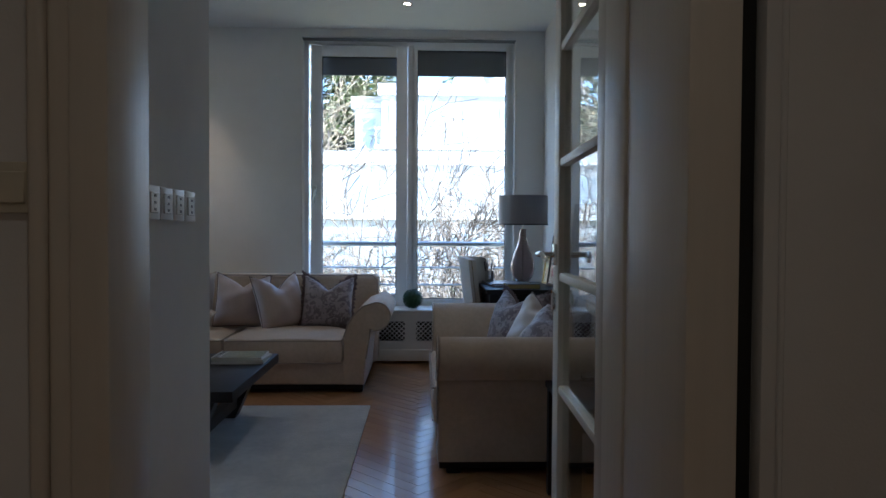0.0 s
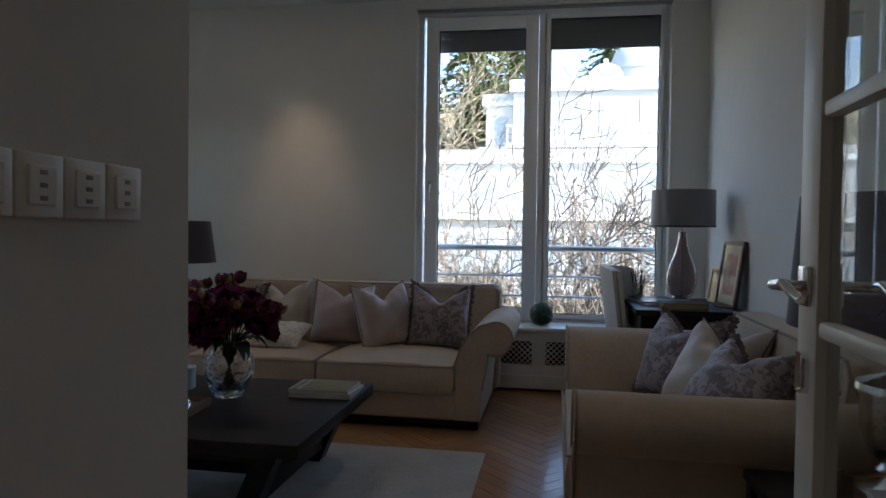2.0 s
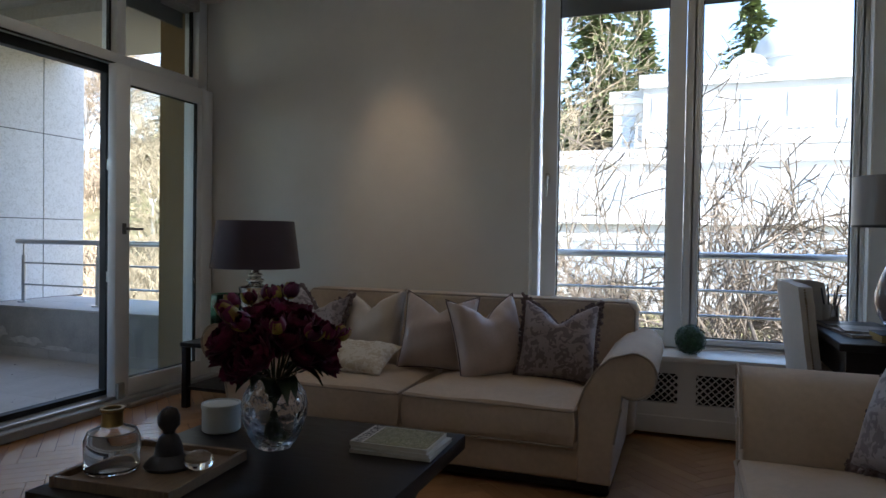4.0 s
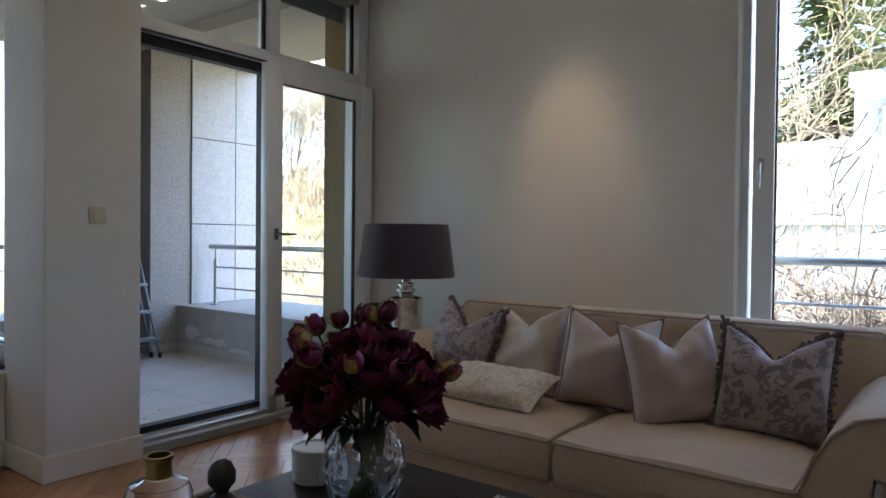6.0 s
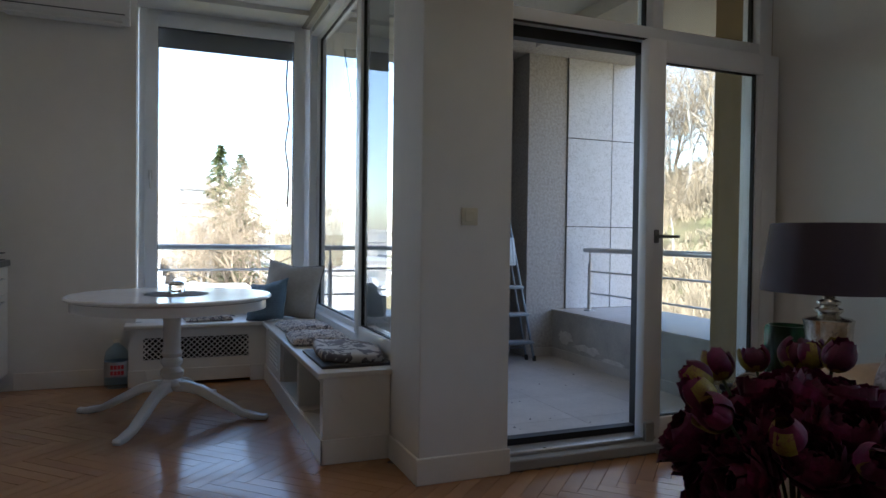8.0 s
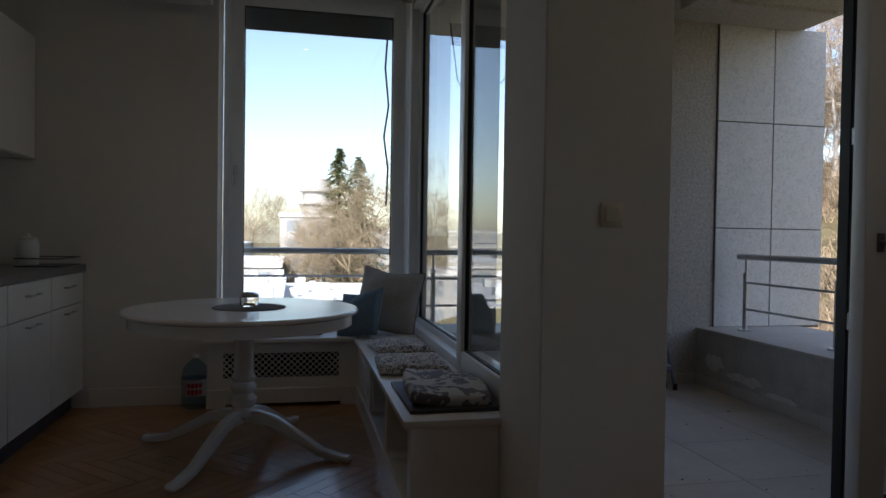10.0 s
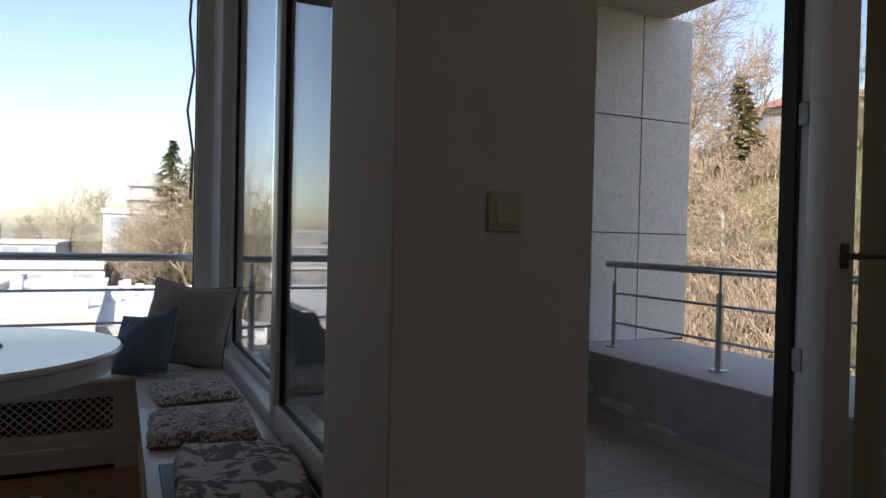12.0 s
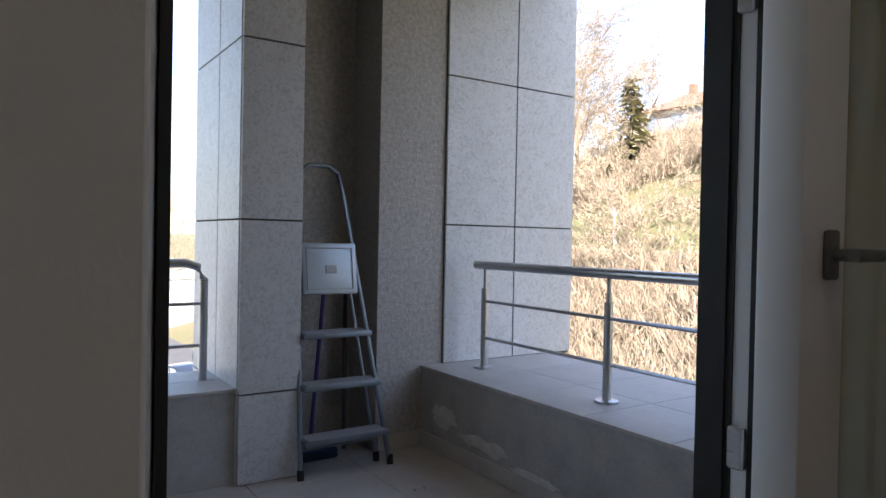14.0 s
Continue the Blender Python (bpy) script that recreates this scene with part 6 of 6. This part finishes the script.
def conifer(x, y, height, width, seed, label, needles=None):
    rnd = random.Random(seed)
    t = thing("conifer_tree", pose(x, y, ground_height(x, y) - 0.1), label, "tree", "conifers")
    part("trunk", tube(bmesh.new(), [(0, 0, 0), (0, 0, height * 0.5), (0, 0, height * 0.97)], 0.018 * height, 8, 0.02), BARK, t)
    vs, fs = [], []
    tiers = int(height * 2.6)
    for k in range(tiers):
        f = k / tiers
        z = height * (0.1 + 0.9 * f)
        R = width * (1 - f) ** 0.85 * rnd.uniform(0.75, 1.15) + 0.12
        for b in range(rnd.randint(6, 9)):
            a = rnd.uniform(0, 6.283)
            L = R * rnd.uniform(0.6, 1.1)
            m = 4 + int(L * 4)
            for s in range(m):
                u = (s + 0.6) / m
                c = Vector((math.cos(a) * L * u, math.sin(a) * L * u, z - 0.32 * L * u * u + 0.06 * L))
                for _ in range(3):
                    c2 = c + Vector((rnd.uniform(-.14, .14), rnd.uniform(-.14, .14), rnd.uniform(-.1, .07)))
                    d = Vector((math.cos(a) + rnd.uniform(-.8, .8), math.sin(a) + rnd.uniform(-.8, .8), rnd.uniform(-.5, .25))).normalized()
                    w = d.cross(Vector((rnd.uniform(-.4, .4), rnd.uniform(-.4, .4), 1))).normalized() * rnd.uniform(0.06, 0.12)
                    d = d * rnd.uniform(0.28, 0.5)
                    i = len(vs)
                    vs += [c2 - w, c2 + d * 0.5 - w * 1.2 - Vector((0, 0, 0.03)), c2 + d, c2 + d * 0.5 + w * 1.2, c2 + w]
                    fs.append((i, i + 1, i + 2, i + 3, i + 4))
    me = bpy.data.meshes.new("crown")
    me.from_pydata(vs, [], fs)
    me.materials.append(needles or NEEDLE)
    ob = new("crown", me)
    ob.parent = t
    return t


conifer(-4.9, 40, 12.5, 3.6, 1, "tall green spruce behind the gardens")
conifer(-3.4, 50, 9, 1.7, 2, "slim green spruce behind the gardens")
conifer(3.9, 56, 8.0, 3.0, 3, "tall green fir behind the white house")
PALEN = mat("pale_needles", (0.36, 0.33, 0.18), 0.8, var=0.5, scale=2, random_obj=0.5)
conifer(-36.8, 42.9, 7.4, 2.0, 9, "pale green conifer on the wooded hillside", PALEN)
conifer(-92, 9.0, 22, 6.8, 5, "dark fir beside white buildings")
conifer(-96, 12.0, 21.5, 6.4, 6, "dark fir beside white buildings")

# hillside thicket
rnd = random.Random(77)
segs = []
for k in range(1500):
    a, r = radians(rnd.uniform(28, 62)), rnd.uniform(20, 64)
    bx, by = -3 - r * math.sin(a), 4 + r * math.cos(a)
    if by < 15 or (rnd.random() < 0.9 and 43 < r < 47):
        continue
    bz = ground_height(bx, by)
    H = rnd.uniform(0.9, 2.8)
    if r < 43:
        H = max(0.5, min(H, 1.3 - bz))
    for s in range(15):
        d = Vector((rnd.uniform(-.6, .6), rnd.uniform(-.6, .6), 1)).normalized()
        p = Vector((bx + rnd.uniform(-1, 1), by + rnd.uniform(-1, 1), bz - 0.1))
        q = p + d * H * rnd.uniform(0.4, 0.8)
        segs.append((p, q, 0.03, 0.018))
        for _ in range(4):
            e = (d + Vector((rnd.uniform(-.9, .9), rnd.uniform(-.9, .9), rnd.uniform(-.4, .5)))).normalized()
            s0 = p.lerp(q, rnd.uniform(0.3, 1))
            segs.append((s0, s0 + e * H * rnd.uniform(0.2, 0.42), 0.016, 0.007))
vs, fs = sticks(segs, 3)
me = bpy.data.meshes.new("thicket")
me.from_pydata(vs, [], fs)
me.materials.append(TWIG)
tagged(new("thicket", me), "dense brown winter thicket on the hillside", "bushes", "", "stuff")
for k, (x, y, h) in enumerate(((-24, 29, 6), (-29, 33, 6.5), (-34, 37, 6), (-40, 40, 7), (-27, 40, 7), (-33, 31, 5.5))):
    bare_tree(x, y, h, 40 + k, "bare pale tree on the hillside thicket", BIRCH if k % 2 else TWIG, depth=4, rad=0.09, twig_mat=TWIG, kids=(1, 2))
for k in range(16):
    y = 38.5 + (k * 3.7) % 9
    x = -3 - (35.6 + 0.78 * k) * (y - 4.5) / 35.5
    bare_tree(x, y, 12.5 + (k * 2.9) % 5, 140 + k, "tall pale bare tree on the wooded hillside", BIRCH if k % 3 else TWIG, depth=4, rad=0.17, twig_mat=TWIG, spread=0.55, kids=(1, 2))
bare_tree(-46, 54, 10, 170, "broad pale bare tree on the hillside", TWIG, depth=4, rad=0.2, twig_mat=TWIG, spread=0.7, kids=(1, 3))
for k, (x, y, h) in enumerate(((-78, 8, 17), (-80, 12.5, 19), (-73, 10.5, 14), (-126, -4, 19), (-130, 1, 17), (-135, -9, 15), (-128, -12, 13), (-84, 6.5, 14), (-76, 15, 15))):
    bare_tree(x, y, h, 60 + k, "wide bare tree beyond the white roofs", TWIG, depth=4, rad=0.3, twig_mat=TWIG, spread=0.9, kids=(1, 3))
# hedge under the north window
HEDGE = mat("hedge_leaves", (0.09, 0.1, 0.03), 0.7, var=0.5, scale=3, random_obj=0.4)
vs, fs = [], []
for k in range(9000):
    x, y = rnd.uniform(-6, 8), rnd.gauss(19.5, 1.4)
    top = 3.0 + 1.4 * noise.noise((x * 0.8, y * 0.5, 3))
    c = Vector((x, y, ground_height(x, y) + rnd.uniform(0.3, max(0.6, top + 1.2))))
    d = Vector((rnd.uniform(-1, 1), rnd.uniform(-1, 1), rnd.uniform(-1, 1))).normalized() * 0.13
    w = d.cross(Vector((rnd.uniform(-1, 1), rnd.uniform(-1, 1), 1))).normalized() * 0.06
    i = len(vs)
    vs += [c - d, c + w, c + d, c - w]
    fs.append((i, i + 1, i + 2, i + 3))
me = bpy.data.meshes.new("hedge")
me.from_pydata(vs, [], fs)
me.materials.append(HEDGE)
tagged(new("hedge", me), "loose evergreen hedge in the garden below", "hedge", "", "stuff")

WHITE = mat("white_facade", (0.46, 0.45, 0.435), 0.8, var=0.06, scale=0.6)
PINK = mat("pale_facade", (0.62, 0.58, 0.53), 0.8, var=0.08, scale=0.6)
# opaque pane colour, paled to paint in the sky's reflection
SKYGLASS = mat("sky_sheen_window_glass", (0.36, 0.4, 0.44), 0.25, var=0.3, scale=0.5)
ROOFT = mat("red_roof_tiles", (0.34, 0.17, 0.11), 0.8, var=0.25, scale=3, bump=0.4, bscale=6)
ROOFG = mat("pale_flat_roof", (0.7, 0.7, 0.69), 0.8, var=0.1, scale=0.3)


def far_building(name, x0, x1, y0, y1, z0, z1, label, storeys, cols, face="y", wall=None, roof="flat", balcony=False, wx=0.5):
    """A block with its storeys of windows on the side that looks towards the flat."""
    t = thing(name, pose((x0 + x1) / 2, (y0 + y1) / 2, z0), label, "building", "far buildings")
    hx, hy, H = (x1 - x0) / 2, (y1 - y0) / 2, z1 - z0
    part("wall", boxes((-hx, hx, -hy, hy, 0, H)), wall or WHITE, t)
    if roof == "hip":
        bm = bmesh.new()
        b = [bm.verts.new((sx * (hx + 0.5), sy * (hy + 0.5), H)) for sx, sy in ((-1, -1), (1, -1), (1, 1), (-1, 1))]
        r = [bm.verts.new((-hx * 0.4, 0, H + hy * 0.55)), bm.verts.new((hx * 0.4, 0, H + hy * 0.55))]
        bm.faces.new(b[::-1])
        bm.faces.new((b[0], b[1], r[1], r[0]))
        bm.faces.new((b[2], b[3], r[0], r[1]))
        bm.faces.new((b[1], b[2], r[1]))
        bm.faces.new((b[3], b[0], r[0]))
        bmesh.ops.recalc_face_normals(bm, faces=bm.faces)
        rf = part("roof", bm, ROOFT, t, "red tiled hip roof", smooth=False)
        part("chimney", boxes((-hx * 0.3, -hx * 0.3 + 0.7, -0.3, 0.3, H + 0.4, H + hy * 0.55 + 0.9)), ROOFT, rf)
    else:
        rf = part("roof", boxes((-hx - 0.2, hx + 0.2, -hy - 0.2, hy + 0.2, H, H + 0.25)), ROOFG, t)
        part("parapet", boxes((-hx - 0.2, hx + 0.2, -hy - 0.2, -hy, H + 0.25, H + 0.6), (hx, hx + 0.2, -hy, hy + 0.2, H + 0.25, H + 0.6)), WHITE, rf)
    sh = H / storeys
    L = hx if face == "y" else hy
    for s in range(storeys):
        for c in range(cols):
            u = -L + (c + 0.5) * 2 * L / cols
            w, a, b = wx * L / cols, s * sh + sh * 0.28, s * sh + sh * 0.82
            if face == "y":
                fr, pn = (u - w - 0.08, u + w + 0.08, -hy - 0.05, -hy + 0.02, a - 0.08, b + 0.08), (u - w, u + w, -hy - 0.055, -hy - 0.03, a, b)
            else:
                fr, pn = (hx - 0.02, hx + 0.05, u - w - 0.08, u + w + 0.08, a - 0.08, b + 0.08), (hx + 0.03, hx + 0.055, u - w, u + w, a, b)
            wf = part("window", boxes(fr), WHITE, t)
            part("pane", boxes(pn), SKYGLASS, wf)
        if balcony:
            z = s * sh
            bl = part("balcony", boxes((-hx - 0.3, hx + 0.3, -hy - 1.3, -hy, z - 0.12, z + 0.08)), WHITE, t)
            part("balustrade", boxes(*[(-hx - 0.25 + k * 0.3, -hx - 0.17 + k * 0.3, -hy - 1.28, -hy - 1.2, z + 0.08, z + 0.9) for k in range(int((2 * hx + 0.5) / 0.3))], (-hx - 0.3, hx + 0.3, -hy - 1.3, -hy - 1.18, z + 0.9, z + 0.98)), WHITE, bl)
    return t


far_building("apartment_building", -2.25, 9.5, 36, 46, -3, 8.4, "large white terraced apartment house on the slope", 4, 6, balcony=True)
t = thing("domed_tower", pose(4.15, 38.4, 8.65), "white round tower with a smooth dome on the apartment house", "building", "far buildings")
part("wall", lathe([(0, 0), (1.45, 0), (1.45, 1.1), (1.52, 1.15), (1.52, 1.28), (1.42, 1.32), (0, 1.32)], 40), WHITE, t)
part("dome", lathe([(1.42, 1.32), (1.38, 1.75), (1.22, 2.15), (0.9, 2.48), (0.45, 2.68), (0, 2.74)], 40), WHITE, t)
t = thing("arched_dormer", pose(2.45, 37.2, 8.65), "white arched dormer with a pale blue window", "building", "far buildings")
arc = [(0.95 * math.cos(radians(k)), 0.55 + 0.85 * math.sin(radians(k))) for k in range(0, 181, 15)]
part("wall", prism([(-0.95, 0)] + [(0.95, 0)] + arc, "y", 0, 1.6), WHITE, t)
arc = [(0.6 * math.cos(radians(k)), 0.5 + 0.6 * math.sin(radians(k))) for k in range(0, 181, 15)]
part("pane", prism([(-0.6, 0.12)] + [(0.6, 0.12)] + arc, "y", -0.05, 0.03), mat("pale_blue_pane", (0.3, 0.45, 0.5), 0.2, var=0.15), t)
part("chimney", boxes((-0.12, 0.12, 0.5, 0.74, 1.35, 1.75)), WHITE, t)
far_building("garden_house", -12, 13, 28, 31, -4.5, 1.7, "long low white house with a glazed terrace", 2, 10, wx=0.8)
far_building("garden_house", -11, 13, 31.5, 35, -4.5, 4.3, "long white house with a set-back terrace storey", 3, 10, wx=0.7)
far_building("town_house", -3.7, -2.3, 36.6, 42, -2, 7.8, "narrow pale house with balconies", 3, 1, balcony=True, wall=PINK)
far_building("hill_house", -51, -41, 60, 68, 7, 14.5, "white house with red tiled roof on the hill", 2, 3, roof="hip")
for k, (x0, x1, y0, y1, z1, st, cl) in enumerate(((-62, -34, -14, 9, -3.4, 1, 6), (-58, -30, -2.5, 2.5, -2.5, 1, 3), (-92, -66, -22, 2, -2.0, 2, 7), (-86, -70, 17, 25, -3.0, 1, 4), (-130, -100, -30, -4, -0.6, 3, 8), (-98, -90, 1.5, 8, 3.3, 4, 2),
                                                 (-150, -135, 8, 22, 1.5, 3, 4), (-175, -150, -60, -20, 2.0, 4, 9))):
    far_building("white_block", x0, x1, y0, y1, -12, z1, "low white flat-roofed block seen from above", st + 2, cl, face="x")
t = thing("round_tower", pose(-93, 6.3, 3.3), "white round stair tower with ring balconies", "building", "far buildings")
for k in range(3):
    part("ring_floor", lathe([(0, 0.0 + 1.7 * k), (3.0 - 0.3 * k, 1.7 * k), (3.0 - 0.3 * k, 0.5 + 1.7 * k), (2.3 - 0.3 * k, 0.5 + 1.7 * k), (2.3 - 0.3 * k, 1.7 + 1.7 * k), (0, 1.7 + 1.7 * k)], 28), WHITE, t)
for k in range(26):
    x, y = rnd.uniform(-60, -36), rnd.uniform(-12, 8)
    z = -3.15 if not -2.6 < y < 2.6 else -2.25
    single("roof_vent", pose(x, y, z), boxes((-0.4, 0.4, -0.3, 0.3, 0, rnd.uniform(0.3, 0.8)), bevel=0.04), ROOFG, "pale roof vent box on a flat roof", "roof vent", "roof vents")

CARW = mat("white_car_paint", (0.75, 0.75, 0.75), 0.25, var=0.03, coat=0.5)
CARB = mat("dark_car_paint", (0.03, 0.035, 0.05), 0.2, var=0.1, coat=0.5)
TYRE = mat("tyre_rubber", (0.02, 0.02, 0.02), 0.8)


def car(m, paint, label, van=False):
    """Length along local x, wheels on z = 0."""
    t = thing("parked_car", m, label, "car", "parked cars")
    prof = [(-2.1, 0.35), (-2.15, 0.8), (-2.1, 1.0), (-1.9, 1.75), (0.7, 1.8), (1.25, 1.05), (2.05, 0.9), (2.15, 0.6), (2.1, 0.35)] if van else \
           [(-2.2, 0.35), (-2.25, 0.7), (-2.15, 0.95), (-1.4, 1.02), (-0.8, 1.42), (0.4, 1.45), (1.1, 1.0), (2.0, 0.85), (2.2, 0.6), (2.15, 0.35)]
    bm = prism(prof, "y", -0.85, 0.85)
    bmesh.ops.bevel(bm, geom=[e for e in bm.edges if abs(e.verts[0].co.y - e.verts[1].co.y) < 1e-6], offset=0.12, segments=3, profile=0.6, affect="EDGES")
    part("body", bm, paint, t)
    if van:
        panes = ([(-1.7, 1.15), (-1.6, 1.62), (-0.3, 1.65), (-0.3, 1.15)], [(-0.2, 1.15), (-0.2, 1.65), (0.55, 1.65), (0.95, 1.15)])
    else:
        panes = ([(-1.25, 1.05), (-0.78, 1.36), (-0.15, 1.38), (-0.15, 1.05)], [(-0.05, 1.05), (-0.05, 1.38), (0.35, 1.38), (0.85, 1.05)])
    for p in panes:
        for s in (-1, 1):
            part("side_window", prism(p, "y", s * 0.845, s * 0.858), SKYGLASS, t)
    part("rear_window", boxes((-2.0, -1.9, -0.6, 0.6, 1.15, 1.6)) if van else boxes((-1.35, -1.0, -0.6, 0.6, 1.1, 1.25)), SKYGLASS, t)
    for x in (-1.35, 1.35):
        for s in (-1, 1):
            w = part("wheel", tube(bmesh.new(), [(x, s * 0.72, 0.33), (x, s * 0.88, 0.33)], 0.33, 18), TYRE, t)
            part("rim", tube(bmesh.new(), [(x, s * 0.88, 0.33), (x, s * 0.89, 0.33)], 0.19, 14), STEEL, w)
    return t


def on_road(x, y):
    return ground_height(x, y) + 0.36


car(pose(-58, 13.6, on_road(-58, 13.6), 0, 0, 165), CARW, "white van parked on the road below", True)
car(pose(-48, 16.5, on_road(-48, 16.5), 0, 0, 150), CARB, "dark saloon car parked on the road below")
car(pose(-41, 13, on_road(-41, 13), 0, 0, 20), CARB, "dark saloon car parked on the road below")

# ---- pieces: tiles ----
def tile_set(parent, specs, material, name="tile", gap=0.0045):
    for a in specs:
        x0, x1, y0, y1, z0, z1 = a
        g = [gap if (v1 - v0) > 0.05 else 0 for v0, v1 in ((x0, x1), (y0, y1), (z0, z1))]
        part(name, boxes((x0 + g[0], x1 - g[0], y0 + g[1], y1 - g[1], z0 + g[2], z1 - g[2]), bevel=0.0012), material, parent, smooth=False)


ob = bpy.data.objects
zs = [-0.02, 0.415, 1.255, 2.12, 2.95]
spec = []
for a, b in zip(zs, zs[1:]):
    spec.append((-6.325, -6.31, 5.355, 5.67, a, b))
    spec += [(-6.7, -6.325, 5.355, 5.37, a, b), (-7.18, -6.7, 5.355, 5.37, a, b)]
tile_set(ob["balcony_pillar"], spec, TILE)
spec = []
for a, b in zip([0.445, 1.265, 2.145], [1.265, 2.145, 2.95]):
    spec += [(-6.44, -6.425, 6.60, 7.125, a, b), (-6.44, -6.425, 7.125, 7.625, a, b)]
tile_set(ob["balcony_end_wall"], spec, TILE)
spec = [(-6.5 + 0.45 * k, -6.05 + 0.45 * k, a, b, 0.43, 0.445) for k in range(6) for a, b in ((6.455, 6.9), (6.9, 7.42))]
tile_set(ob["parapet_north"], spec, FTILE, gap=0.002)
tile_set(ob["parapet_west"], [(-6.6, -6.335, 4.2 + 0.4 * k, 4.6 + 0.4 * k, 0.43, 0.445) for k in range(3)] + [(-6.87, -6.6, 4.2 + 0.4 * k, 4.6 + 0.4 * k, 0.43, 0.445) for k in range(3)], FTILE, gap=0.002)
tile_set(ob["balcony_floor"], [(-6.78 + 0.6 * i, -6.18 + 0.6 * i, 4.2 + 0.6 * j, 4.8 + 0.6 * j, -0.032, -0.02) for i in range(5) for j in range(4)], FTILE, gap=0.002)
tile_set(ob["balcony_floor"], [(-6.45 + 0.45 * k, -6.0 + 0.45 * k, 6.46, 6.47, -0.02, 0.07) for k in range(6)], FTILE, gap=0.0015)
tile_set(ob["wall_niche"], [(-6.45, -6.44, 6.18, 6.46, -0.02, 0.07)], FTILE, gap=0.0015)

# ---- pieces: herringbone parquet ----
PW, PL, PT = 0.075, 0.45, 0.006


def plank_bm():
    bm = bmesh.new()
    a, c = PW / 2 - 0.0005, PL / 2 - 0.0005
    top = [bm.verts.new((sx * (a - 0.0008), sy * (c - 0.0008), 0)) for sx, sy in ((-1, -1), (1, -1), (1, 1), (-1, 1))]
    low = [bm.verts.new((sx * a, sy * c, -PT)) for sx, sy in ((-1, -1), (1, -1), (1, 1), (-1, 1))]
    bm.faces.new(top)
    for i in range(4):
        j = (i + 1) % 4
        bm.faces.new((low[i], low[j], top[j], top[i]))
    bmesh.ops.recalc_face_normals(bm, faces=bm.faces)
    return bm


def in_room(x, y):
    return (-6.9 < x < -0.8 and 1.1 < y < 4.1) or (-3.62 < x < 1.15 and 1.5 < y < 6.35) or (-1.0 < x < 1.15 and -2.2 < y < 1.6)


spots = []
n_r = int(PL / PW)
c45 = math.sqrt(0.5)
for i in range(-90, 91):
    for j in range(-60, 61):
        for kind in (0, 1):
            # two crossed sets of boards, each row stepped by one board's width
            if kind == 0:
                u, v = i * PW + PW / 2, i * PW + 2 * PL * j + PL / 2
            else:
                u, v = i * PW + PW + PL / 2, i * PW + 2 * PL * j + PW / 2 + 0
            x, y = -2.0 + (u - v) * c45, 3.0 + (u + v) * c45
            if in_room(x, y):
                spots.append((x, y, 45.0 if kind == 0 else -45.0))
board = mesh_of(plank_bm(), "plank", OAK, smooth=False)
near = sorted(spots, key=lambda s: max(abs(s[0] + 2.6) / 2.6, abs(s[1] - 3.9) / 1.3))[:300]
far = [s for s in spots if s not in set(near)]
for x, y, a in near:
    p = new("plank", board)
    p.parent, p.matrix_local = ob["floor"], pose(x, y, random.uniform(-0.0004, 0.0002), 0, 0, a)
vs, fs = [], []
tv = [tuple(v.co) for v in board.vertices]
tf = [tuple(p.vertices) for p in board.polygons]
for x, y, a in far:
    m = pose(x, y, random.uniform(-0.0004, 0.0002), 0, 0, a)
    b = len(vs)
    vs += [m @ Vector(v) for v in tv]
    fs += [tuple(b + k for k in f) for f in tf]
me = bpy.data.meshes.new("planks")
me.from_pydata(vs, [], fs)
me.materials.append(OAK)
rest = tagged(new("planks", me), kind="stuff")
rest.parent = ob["floor"]
